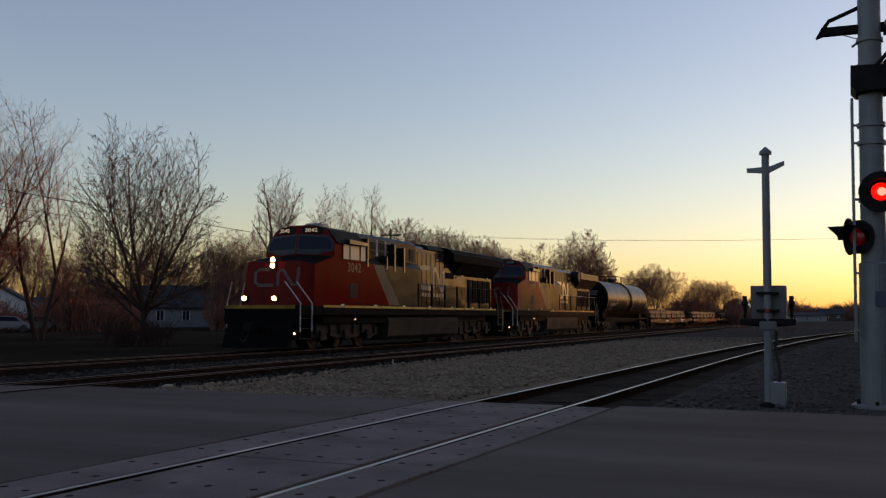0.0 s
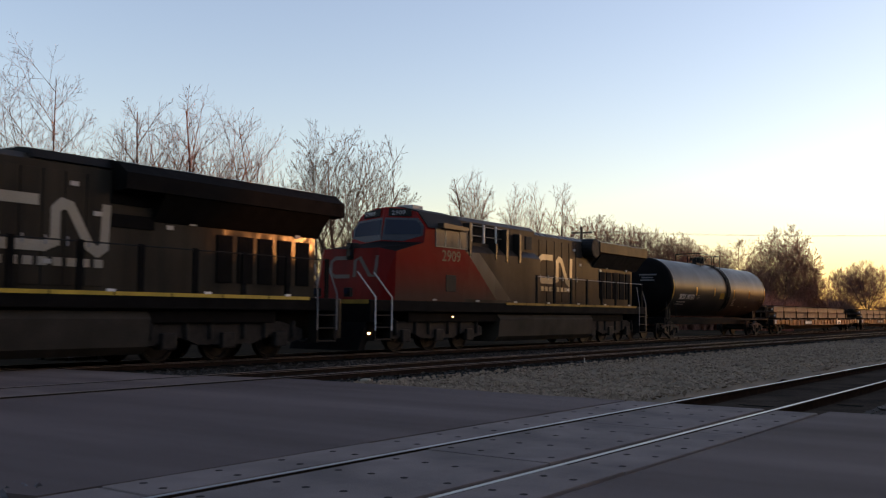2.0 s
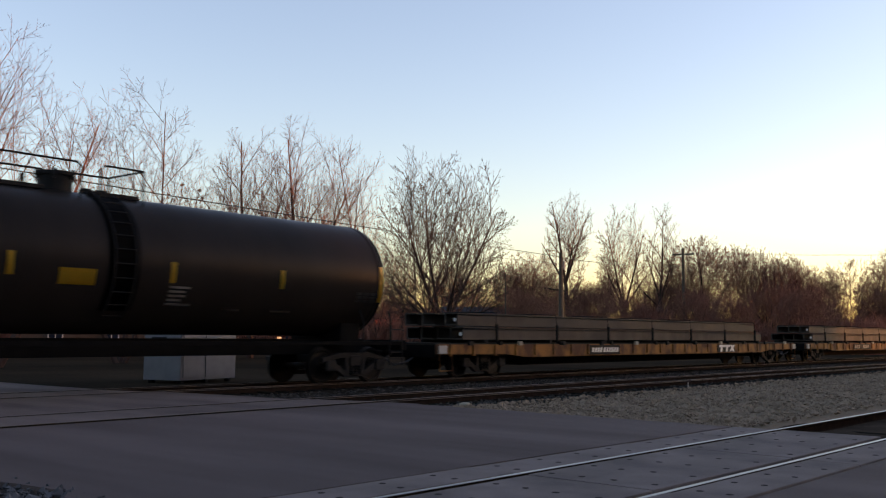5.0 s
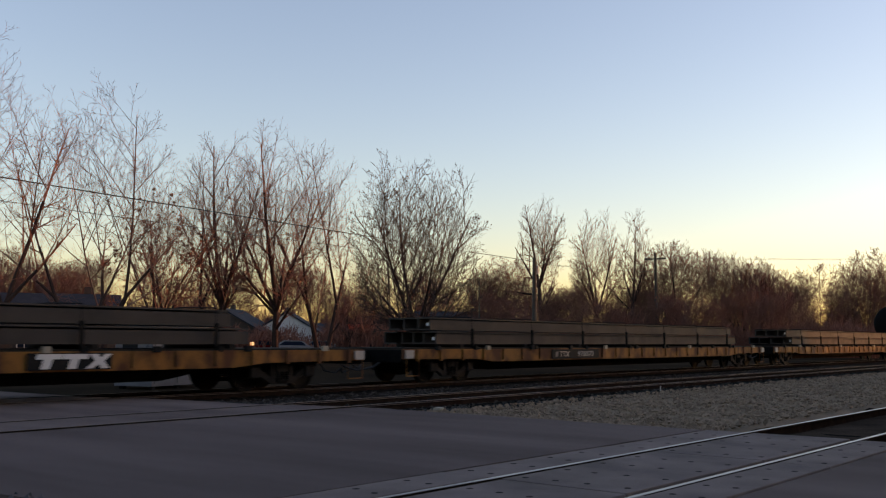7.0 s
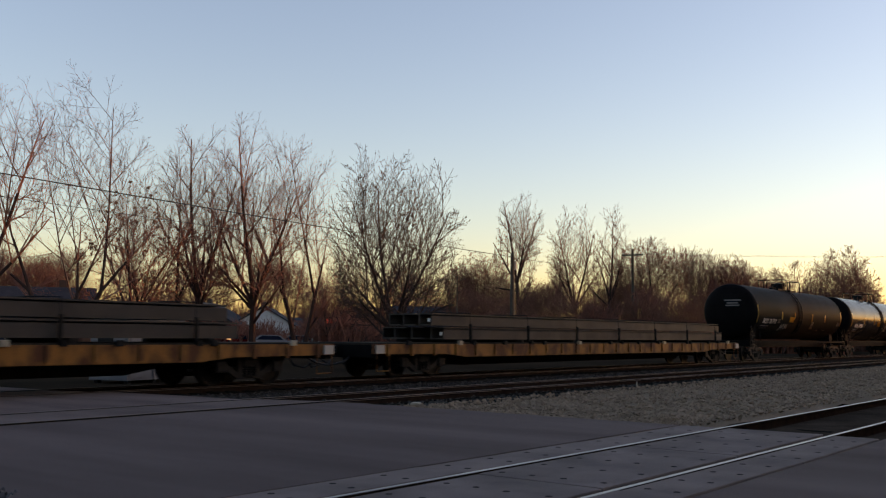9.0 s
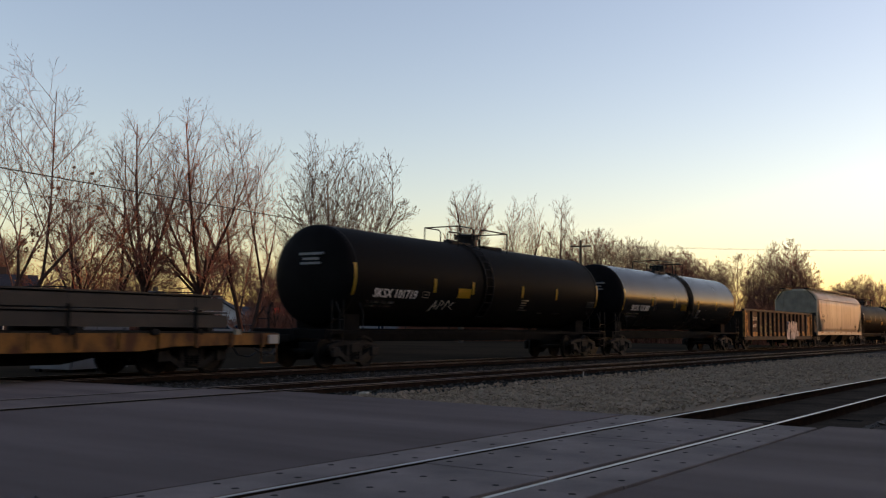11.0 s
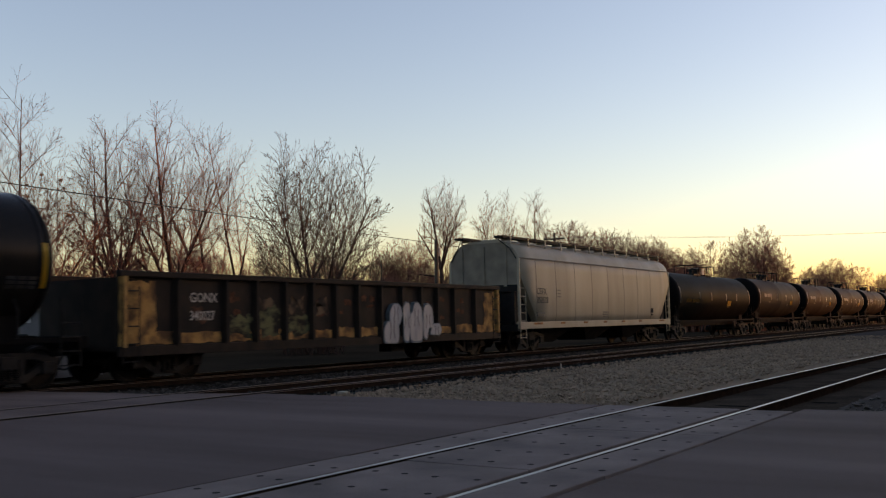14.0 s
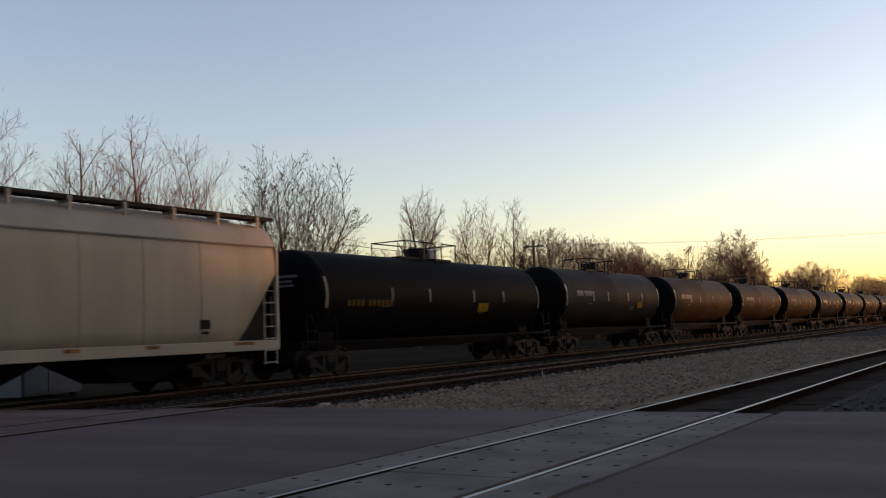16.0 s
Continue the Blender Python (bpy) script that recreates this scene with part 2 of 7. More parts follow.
WINDOW_DIM = mat("dusty_window_glass", (0.06, 0.055, 0.05), 0.15, var=0.3, scale=2, bump=0, spec=0.15)
# pale base colour stands in for sky seen through the cab
WINDOW_SKY = mat("window_painted_sky", (0.34, 0.33, 0.32), 0.06, var=0.1, scale=1, bump=0, spec=0.06)
LAMP_WHITE = mat("headlight", (1, 0.95, 0.85), 0.3, var=0, bump=0, glow=(1.0, 0.62, 0.3, 5))
LAMP_RED = mat("red_lens", (0.5, 0.01, 0.01), 0.3, var=0, bump=0, glow=(1.0, 0.015, 0.012, 0.55))
LAMP_CORE = mat("lamp_core", (0.8, 0.2, 0.2), 0.3, var=0, bump=0, glow=(1.0, 0.16, 0.13, 1.1))
LAMP_RED_DIM = mat("dim_red_lens", (0.12, 0.004, 0.004), 0.3, var=0, bump=0, glow=(1.0, 0.02, 0.02, 0.007))
SIGN_RED = mat("lit_red_sign", (0.4, 0.03, 0.02), 0.4, var=0, bump=0, glow=(1.0, 0.1, 0.05, 0.1))
LAMP_WARM = mat("warm_lamp", (1, 0.7, 0.4), 0.4, var=0, bump=0, glow=(1.0, 0.5, 0.2, 0.12))


# mesh helpers
def part(name, bm, material, parent=None, label="", smooth=False):
    me = bpy.data.meshes.new(name)
    if smooth:
        for f in bm.faces:
            f.smooth = True
    bm.to_mesh(me)
    bm.free()
    me.materials.append(material)
    ob = new(name, me)
    if parent:
        ob.parent = parent
    if label:
        ob["label"] = label
    return ob


def box(bm, x0, x1, y0, y1, z0, z1, bevel=0.0):
    m = Matrix.LocRotScale(((x0 + x1) / 2, (y0 + y1) / 2, (z0 + z1) / 2), None, (abs(x1 - x0), abs(y1 - y0), abs(z1 - z0)))
    vs = bmesh.ops.create_cube(bm, size=1, matrix=m)["verts"]
    if bevel:
        es = list({e for v in vs for e in v.link_edges})
        bmesh.ops.bevel(bm, geom=es, offset=bevel, segments=2, affect="EDGES", profile=0.6)
    return bm


def tube(bm, pts, r, seg=6):
    """A round bar through the points, with a radius or one for each point."""
    rs = r if isinstance(r, (list, tuple)) else [r] * len(pts)
    pts = [Vector(p) for p in pts]
    rings = []
    for i, p in enumerate(pts):
        d = (pts[min(i + 1, len(pts) - 1)] - pts[max(i - 1, 0)]).normalized()
        a = d.cross(Vector((0, 0, 1)) if abs(d.z) < 0.9 else Vector((1, 0, 0))).normalized()
        b = d.cross(a)
        rings.append([bm.verts.new(p + (a * math.cos(k * math.tau / seg) + b * math.sin(k * math.tau / seg)) * rs[i]) for k in range(seg)])
    for q, w in zip(rings, rings[1:]):
        for k in range(seg):
            bm.faces.new((q[k], q[(k + 1) % seg], w[(k + 1) % seg], w[k]))
    bm.faces.new(rings[0][::-1])
    bm.faces.new(rings[-1])
    return bm


def lathe(bm, prof, axis="x", at=(0, 0, 0), seg=32):
    """A turned form from (along, radius) pairs about an axis."""
    rings = []
    for a, r in prof:
        ring = []
        for k in range(seg):
            c, s = math.cos(k * math.tau / seg) * r, math.sin(k * math.tau / seg) * r
            p = {"x": (a, c, s), "y": (c, a, s), "z": (c, s, a)}[axis]
            ring.append(bm.verts.new(Vector(at) + Vector(p)))
        rings.append(ring)
    for q, w in zip(rings, rings[1:]):
        for k in range(seg):
            bm.faces.new((q[k], q[(k + 1) % seg], w[(k + 1) % seg], w[k]))
    bm.faces.new(rings[0][::-1])
    bm.faces.new(rings[-1])
    bmesh.ops.recalc_face_normals(bm, faces=bm.faces[:])
    return bm


def prism(bm, poly, axis, a, b):
    """A polygon of two coordinates, drawn out along the third axis from a to b."""
    def at(p, h):
        return {"x": (h, p[0], p[1]), "y": (p[0], h, p[1]), "z": (p[0], p[1], h)}[axis]
    lo, hi = [bm.verts.new(at(p, a)) for p in poly], [bm.verts.new(at(p, b)) for p in poly]
    n = len(poly)
    fs = [bm.faces.new(lo), bm.faces.new(hi[::-1])] + [bm.faces.new((lo[i], lo[(i + 1) % n], hi[(i + 1) % n], hi[i])) for i in range(n)]
    bmesh.ops.recalc_face_normals(bm, faces=fs)
    return bm


def B():
    return bmesh.new()


def empty(name, m=None):
    ob = new(name)
    if m:
        ob.matrix_world = m
    return ob


def words(name, text, size, parent, m, material, label="", squeeze=1.0):
    """Flat painted letters as a mesh, with a little thickness."""
    cu = bpy.data.curves.new(name, "FONT")
    cu.body, cu.size, cu.extrude, cu.resolution_u, cu.offset = text, size, 0.002, 2, size * 0.01
    cu.materials.append(material)
    tmp = bpy.data.objects.new(name, cu)
    scene.collection.objects.link(tmp)
    me = bpy.data.meshes.new_from_object(tmp.evaluated_get(bpy.context.evaluated_depsgraph_get()))
    bpy.data.objects.remove(tmp)
    me.transform(m @ Matrix.Diagonal((squeeze, 1, 1, 1)))
    me.materials.clear()
    me.materials.append(material)
    ob = new(name, me)
    ob.parent = parent
    if label:
        ob["label"] = label
    return ob


SIDE = pose(0, 0, 0, 90, 0, 0)  # writing that faces -y


# ---- ground, road and tracks ----
def near_rail(x):
    """The far-side rail of the nearest track, which bends away to the south beyond the crossing."""
    return 5.42 - 0.023 * x - (0.00092 * (x - 25) ** 2 if x > 25 else 0)


def sheet(name, material, xs, ys, zf, label, category, thick=0.0):
    bm = B()
    grid = [[bm.verts.new((x, y, zf(x, y))) for y in ys] for x in xs]
    for i in range(len(xs) - 1):
        for j in range(len(ys) - 1):
            bm.faces.new((grid[i][j], grid[i + 1][j], grid[i + 1][j + 1], grid[i][j + 1]))
    return tagged(part(name, bm, material, smooth=True), label, category, kind="structure")


def rough(x, y, a=0.03, s=0.7):
    return a * noise.noise(Vector((x * s, y * s, 3.1)))


def spaced(a, b, n, bend=1.0):
    return [a + (b - a) * (i / n) ** bend for i in range(n + 1)]


sheet("ground", GROUND, [-3000, -600, -150] + spaced(-60, 240, 60) + [400, 800, 1600, 3200], [-3000, -600, -150] + spaced(-40, 200, 48) + [400, 900, 3200],
      lambda x, y: -0.2 + (rough(x, y, 0.05, 0.1) if abs(x) < 300 and abs(y) < 250 else 0), "flat dry winter grass and earth round the crossing", "ground")

DARK_GRAVEL = mat("dark_gravel", (0.08, 0.067, 0.06), 0.95, var=0.4, scale=0.8, fine=24, bump=1.0, col2=(0.055, 0.045, 0.04), spec=0.0)
sheet("gravel_verge", GRAVEL, spaced(13.2, 52, 64), [0, 0.3, 1, 2, 3, 4, 5, 5.6], lambda x, y: 0, "pale crushed gravel between the tracks", "gravel")
sheet("gravel_far", DARK_GRAVEL, spaced(52, 330, 60), [0, 0.3, 1, 2, 3, 4, 5, 5.6], lambda x, y: 0, "dull brown gravel and dirt between the tracks", "gravel")
for v in [*bpy.data.objects["gravel_verge"].data.vertices, *bpy.data.objects["gravel_far"].data.vertices]:
    x, k = v.co.x, v.co.y / 5.6
    lo, hi = near_rail(x) + 0.55, 11.2 + 0.012 * (x - 14)
    v.co.y = lo + (hi - lo) * k
    v.co.z = -0.05 - 0.07 * (k < 0.01) - 0.06 * (k > 0.95) + rough(x, v.co.y, 0.045, 1.3) + rough(x, v.co.y, 0.03, 4.0)
sheet("gravel_lot", DARK_GRAVEL, spaced(13.6, 60, 50) + spaced(64, 330, 30), spaced(-60, 0, 30) + [1, 1.6, 2.2, 2.7], lambda x, y: 0, "dark gravel ground beside the track and signals", "gravel")
for v in bpy.data.objects["gravel_lot"].data.vertices:
    v.co.y += near_rail(v.co.x) - 2.4 - 2.7
    v.co.z = -0.07 + rough(v.co.x, v.co.y, 0.035, 1.1) + rough(v.co.x, v.co.y, 0.025, 4.0)
sheet("ballast_near", NEAR_BALLAST, spaced(13.1, 60, 40) + spaced(64, 330, 40), [-2.6, -1.6, -0.75, 0, 0.7], lambda x, y: 0, "dark stained ballast under the near track", "ballast")
for v in bpy.data.objects["ballast_near"].data.vertices:
    v.co.y += near_rail(v.co.x)
    v.co.z = -0.14 + rough(v.co.x, v.co.y, 0.02, 5)
sheet("ballast_main", BALLAST, spaced(-120, 10, 40) + spaced(11, 60, 60) + spaced(66, 620, 70), [10.9, 11.6, 12.2, 13.0, 14.0, 14.6, 15.2, 16.2, 17.2, 18, 19, 20, 21, 21.8],
      lambda x, y: -0.125 - 0.06 * (y < 11.2 or y > 21.5) + rough(x, y, 0.025, 4) + 0.025 * (14.5 < y < 15.0), "dark ballast under the two main tracks", "ballast")
sheet("ballast_ridge", GRAVEL, spaced(13, 60, 90) + spaced(62, 420, 60), [14.62, 14.78, 14.95, 15.1], lambda x, y: -0.085 + 0.05 * (14.7 < y < 15.0) + rough(x, y, 0.03, 5), "line of pale dusty ballast beside the rail", "ballast")
sheet("gravel_shoulder", DARK_GRAVEL, spaced(-40, 4.15, 40), spaced(6.05, 10.9, 16), lambda x, y: -0.06 + rough(x, y, 0.04, 1.5) + rough(x, y, 0.03, 5), "dark loose gravel beside the road", "gravel")


def slab(name, poly, material, label, category, z0=-0.24, z1=0.0):
    bm = B()
    prism(bm, poly, "z", z0, z1)
    return tagged(part(name, bm, material), label, category, kind="structure")


def edge(x0, y0, x1, y1, n, a):
    return [(x0 + (x1 - x0) * i / n + a * noise.noise(Vector((i * 0.9, x0, y0))), y0 + (y1 - y0) * i / n + a * noise.noise(Vector((i * 0.9, y0, 7 + x0)))) for i in range(n + 1)]


slab("road_south", [(-40, near_rail(-40) - 2.13), (-40, -40), (14.6, -40)] + edge(14.4, -20, 13.5, near_rail(13.5) - 2.13, 24, 0.25) , ASPHALT, "worn dark grey asphalt road on the camera's side", "road")
slab("road_middle", [(3.9, near_rail(3.9) + 0.63)] + [(13.3, near_rail(13.3) + 0.63)] + edge(13.3, 6.2, 13.45, 12.0, 16, 0.14) + [(13.4, 12.71), (4.0, 12.71)] + edge(4.1, 10.5, 3.9, 6.5, 14, 0.2), ASPHALT, "worn dark grey asphalt road between the tracks", "road")
for lo, hi, x1 in ((12.79, 14.21, 13.2), (14.29, 18.21, 12.6), (18.29, 19.71, 11.9), (19.79, 34.0, 11.6)):
    slab("road_crossing", [(2.5, lo), (x1 + 0.1, lo)] + edge(x1, lo + 0.1, x1 - 0.4, hi - 0.1, 6, 0.12) + [(x1 - 0.35, hi), (2.5, hi)], DUSTY_ASPHALT, "asphalt laid flush with the rails", "road", z1=0.012)


def rail(name, ys, x0, x1, n, top, label, head=RAIL_STEEL):
    """A steel rail along y = ys(x), with its worn head as a part."""
    xs = [x0 + (x1 - x0) * i / n for i in range(n + 1)]
    out = None
    for nm, prof, m in ((name, [(-0.07, -0.172), (0.07, -0.172), (0.065, -0.15), (0.012, -0.13), (0.012, -0.045), (0.036, -0.035), (0.036, -0.004), (-0.036, -0.004), (-0.036, -0.035), (-0.012, -0.045), (-0.012, -0.13), (-0.065, -0.15)], RAIL_RUST),
                        ("railhead", [(-0.026, -0.004), (0.026, -0.004), (0.02, 0.0), (-0.02, 0.0)] if head is RAIL_STEEL else [(-0.038, -0.034), (0.038, -0.034), (0.03, 0.0), (-0.03, 0.0)], head)):
        bm = B()
        rings = [[bm.verts.new((x, ys(x) + a, top + b)) for a, b in prof] for x in xs]
        for q, w in zip(rings, rings[1:]):
            for k in range(len(prof)):
                bm.faces.new((q[k], q[(k + 1) % len(prof)], w[(k + 1) % len(prof)], w[k]))
        bm.faces.new(rings[0])
        bm.faces.new(rings[-1])
        bmesh.ops.recalc_face_normals(bm, faces=bm.faces[:])
        ob = part(nm, bm, m, out)
        if out is None:
            out = tagged(ob, label, "rail", "rails of the crossing", "structure")
    return out


rail("rail_1", near_rail, -60, 330, 130, 0.0, "steel rail with a bright worn head in concrete panels")
rail("rail_2", lambda x: near_rail(x) - 1.51, -60, 330, 130, 0.0, "steel rail with a bright worn head in concrete panels")
for i, y in enumerate((12.75, 14.25, 18.25, 19.75)):
    rail("rail_%d" % (i + 3), lambda x, y=y: y, -150, 900, 8, 0.025, "rusty steel main line rail on dark ballast", RAIL_DULL)


def ties(name, xs, yf, z, parent_label):
    bm = B()
    box(bm, -0.115, 0.115, -1.28, 1.28, -0.16, 0.0, 0.012)
    root = tagged(empty(name), parent_label, "sleepers", kind="structure")
    first = None
    for x in xs:
        if first is None:
            first = part("tie", bm, TIE_WOOD, root)
            ob = first
        else:
            ob = new("tie", first.data)
            ob.parent = root
        ob.matrix_local = pose(x, yf(x), z + random.uniform(-0.01, 0.01), 0, 0, random.uniform(-1.5, 1.5) - 1.3)
    return root


ties("ties_near", [13.7 + 0.53 * i for i in range(110)], lambda x: near_rail(x) - 0.755, -0.15, "dark creosoted wooden sleepers of the near track")
ties("ties_main", [13.8 + 0.53 * i for i in range(90)], lambda x: 13.5, -0.10, "dark creosoted wooden sleepers of the main track")
ties("ties_far", [12.8 + 0.53 * i for i in range(90)], lambda x: 19.0, -0.10, "dark creosoted wooden sleepers under the train")

# concrete crossing panels, in the near track's own frame
NEAR = pose(0, 5.42, 0, 0, 0, -1.318)
panels = tagged(empty("crossing_panels", NEAR), "grey concrete crossing panels with bolt holes between the rails", "panels", kind="structure")
PANEL_KINDS = {}
for key, (y0, y1) in {"gauge": (-1.405, -0.105), "north": (0.045, 0.6), "south": (-2.1, -1.555)}.items():
    bm = B()
    box(bm, 0.012, 2.988, y0, y1, -0.2, 0.0, 0.012)
    # flat dark discs stand in for the shade of sunk bolt holes
    bb = B()
    for x in (0.25, 0.95, 1.65, 2.35):
        for y in ((y0 + 0.13, (y0 + y1) / 2 - 0.12, (y0 + y1) / 2 + 0.2, y1 - 0.13) if key == "gauge" else (y0 + 0.14, y1 - 0.14)):
            lathe(bb, [(-0.01, 0.032), (0.002, 0.032), (0.0025, 0.03)], "z", (x + random.uniform(-0.04, 0.04), y, 0), 8)
    PANEL_KINDS[key] = (bm, bb)
first = {}
for i in range(-5, 5):
    for key in PANEL_KINDS:
        x = -1.65 + 3.0 * i
        if x > 12 or x + 3 > 13.6:
            continue
        if key not in first:
            ob = part("concrete_panel", PANEL_KINDS[key][0], CONCRETE, panels)
            bo = part("bolt_hole_discs", PANEL_KINDS[key][1], BOLT_HOLE, ob)
            first[key] = (ob, bo)
        else:
            ob = new("concrete_panel", first[key][0].data)
            ob.parent = panels
            bo = new("bolt_hole_discs", first[key][1].data)
            bo.parent = ob
        ob.matrix_local = pose(x, 0, random.uniform(-0.008, 0.004), random.uniform(-0.15, 0.15), random.uniform(-0.12, 0.12), 0)


def from_arrays(name, verts, faces, material, parent=None):
    me = bpy.data.meshes.new(name)
    me.from_pydata(verts.tolist() if hasattr(verts, "tolist") else verts, [], faces.tolist() if hasattr(faces, "tolist") else faces)
    me.materials.append(material)
    ob = new(name, me)
    if parent:
        ob.parent = parent
    return ob


def scatter_stones(name, n, xf, yf, z, size, material, label, seed):
    rng = np.random.default_rng(seed)
    u = rng.random(n)
    x = xf[0] + (xf[1] - xf[0]) * u ** 1.6
    k = rng.random(n)
    lo = np.array([yf(a)[0] for a in x])
    hi = np.array([yf(a)[1] for a in x])
    y = lo + (hi - lo) * k
    s = size * (0.5 + rng.random(n) ** 3 * 1.6)
    base = np.array([(1, 0, 0), (-1, 0, 0), (0, 1, 0), (0, -1, 0), (0, 0, 1), (0, 0, -1)], float)
    fac = np.array([(0, 2, 4), (2, 1, 4), (1, 3, 4), (3, 0, 4), (2, 0, 5), (1, 2, 5), (3, 1, 5), (0, 3, 5)])
    jit = base[None] * (0.55 + 0.6 * rng.random((n, 6, 1))) + (rng.random((n, 6, 3)) - 0.5) * 0.7
    v = jit * s[:, None, None] * np.array([1, 1, 0.75])
    v += np.stack([x, y, np.full(n, z)], 1)[:, None]
    f = fac[None] + (np.arange(n) * 6)[:, None, None]
    ob = from_arrays(name, v.reshape(-1, 3), f.reshape(-1, 3), material)
    return tagged(ob, label, "stones", kind="stuff")


scatter_stones("gravel_stones", 16000, (13.4, 62), lambda x: (near_rail(x) + 0.6, 11.3), -0.03, 0.034, STONE, "loose pale stones on the gravel verge", 3)
scatter_stones("verge_stones", 7000, (13.9, 45), lambda x: (-9, near_rail(x) - 2.5), -0.05, 0.036, mat("dark_stones", (0.08, 0.066, 0.058), 0.95, var=0.3, island=0.3), "loose grey stones beside the signals", 4)
scatter_stones("shoulder_stones", 2500, (4.1, -3), lambda x: (6.1, 9.0), -0.03, 0.035, mat("shoulder_stone", (0.07, 0.067, 0.07), 0.95, var=0.3, island=0.6), "loose stones beside the road", 5)
scatter_stones("ballast_stones", 9000, (13.3, 60), lambda x: (11.2, 17.4), -0.11, 0.034, mat("ballast_stone", (0.03, 0.025, 0.021), 0.95, var=0.3, island=0.5), "dark ballast stones on the main line", 6)


# ---- trees ----
def grow(seed, height, width=0.3, stems=1, base=0.2, fork=0.34, opening=20.0, leaders=3, dense=1.0, up=0.3, lean=0.0, r_tip=0.011):
    """Branches of a bare tree as rows of start, end, start radius, end radius and level.
    The trunk forks into leaders; each limb carries shorter ones along it, down to twigs, all bending upwards."""
    rng = np.random.default_rng(seed)
    out = []
    counts = [0, max(4, round(8 * dense)), max(3, round(6.4 * dense)), max(2, round(4 * dense ** 0.5)), 2]
    steps = (5, 7, 5, 3, 2, 1)
    unit = lambda v: v / (np.linalg.norm(v) + 1e-9)

    def aside(d, angle, az):
        a = unit(np.cross(d, (0, 0, 1.0) if abs(d[2]) < 0.95 else (1.0, 0, 0)))
        b = np.cross(d, a)
        return unit(d * math.cos(angle) + (a * math.cos(az) + b * math.sin(az)) * math.sin(angle))

    zb, wide = base * height, width * height

    def room(p, d):
        """How far it is from a point to the rounded outline of the crown."""
        u = np.array([(p[0] - lean * p[2]) / wide, p[1] / wide, (p[2] - (height + zb) / 2) / ((height - zb) / 2)])
        v = np.array([(d[0] - lean * d[2]) / wide, d[1] / wide, d[2] / ((height - zb) / 2)])
        a, b, c = v @ v, u @ v, u @ u - 1
        return (-b + math.sqrt(max(0.0, b * b - a * c))) / a

    def limb(p, d, length, r0, level):
        k = steps[level]
        r1 = max(r_tip * 0.3, r0 * (0.72 if level == 0 else 0.28 if level < 4 else 0.6))
        pts, ds = [p], [d]
        for i in range(k):
            d = unit(d + rng.normal(size=3) * (0.03, 0.024, 0.022, 0.024, 0.03, 0.03)[level] + np.array([0, 0, up * (0.0, 0.35, 0.8, 0.8, 0.6, 0.3)[level] / k]))
            q = p + d * length / k
            ra, rb = r0 + (r1 - r0) * i / k, r0 + (r1 - r0) * (i + 1) / k
            out.append((Vector(p), Vector(q), ra, rb, 0 if ra > height * 0.0045 else 3 if level < 4 else 5))
            p = q
            pts.append(p)
            ds.append(d)
        if level in (0, 5):
            return pts, ds
        m = counts[level]
        az = rng.uniform(0, math.tau)
        first = 0.22 if level == 1 else 0.12
        for j in range(m):
            f = first + (0.99 - first) * (j + rng.uniform(0.15, 0.85)) / m
            i = min(k - 1, int(f * k))
            g = f * k - i
            az += 2.4 + rng.normal() * 0.35
            ang = radians((0, 45, 41, 38, 36)[level] + rng.normal() * 6) * (1.15 - 0.35 * f)
            ln = length * ((0, 0.66, 0.64, 0.62, 0.6)[level] - 0.34 * f) * rng.uniform(0.75, 1.2)
            rr = min((r0 + (r1 - r0) * f) * 0.66, r0 * 0.5)
            q, e = pts[i] * (1 - g) + pts[i + 1] * g, aside(ds[i + 1], ang, az)
            free = room(q, e) * rng.uniform(0.85, 1.08)
            ln = min(max(ln, free * (0.5, 0.7, 0.55, 0.0, 0.0)[level]), free + height * 0.012 * level)
            limb(q, e, ln, max(rr, r_tip * (1.0, 1.0, 0.78, 0.52, 0.38)[level]), level + 1)
        return pts, ds

    r = height * 0.0165 / stems ** 0.4
    for s in range(stems):
        a = s * math.tau / stems + rng.uniform(-0.5, 0.5)
        o = 0.0 if stems == 1 else 1.0
        tilt = math.tan(radians(opening * 0.8)) * o
        d = unit(np.array([math.cos(a) * tilt + lean, math.sin(a) * tilt, 1.0]))
        pts, ds = limb(np.array([math.cos(a) * 0.22 * o, math.sin(a) * 0.22 * o, 0.0]), d, height * fork, r, 0)
        n_lead = leaders if stems == 1 else 2
        az = rng.uniform(0, math.tau)
        for q in range(n_lead):
            e = aside(ds[-1], radians(opening * 1.1 * math.sqrt((q + 0.3) / n_lead)) * rng.uniform(0.85, 1.15), az + q * 2.4)
            limb(pts[-1], e, max(height * 0.3, room(pts[-1], e) * rng.uniform(0.86, 0.98)), r * (0.56 if q == 0 else 0.5), 1)
        for q in range(3 if stems == 1 else 1):
            f = min(0.97, max(0.1, (base + (fork - base) * (q + 0.3) / 3) / fork))
            i = min(4, int(f * 5))
            o, e = pts[i] + (pts[i + 1] - pts[i]) * (f * 5 - i), aside(ds[i], radians(56 + rng.normal() * 6), az + 1.0 + q * 2.2)
            limb(o, e, min(height * 0.5, max(height * 0.25, room(o, e) * 0.95)), r * 0.42, 1)
    zs = sorted(e[1].z for e in out)
    m = Matrix.Diagonal((1, 1, height / zs[int(len(zs) * 0.997)]))
    return [(m @ p, m @ q, a, b, lv) for p, q, a, b, lv in out]


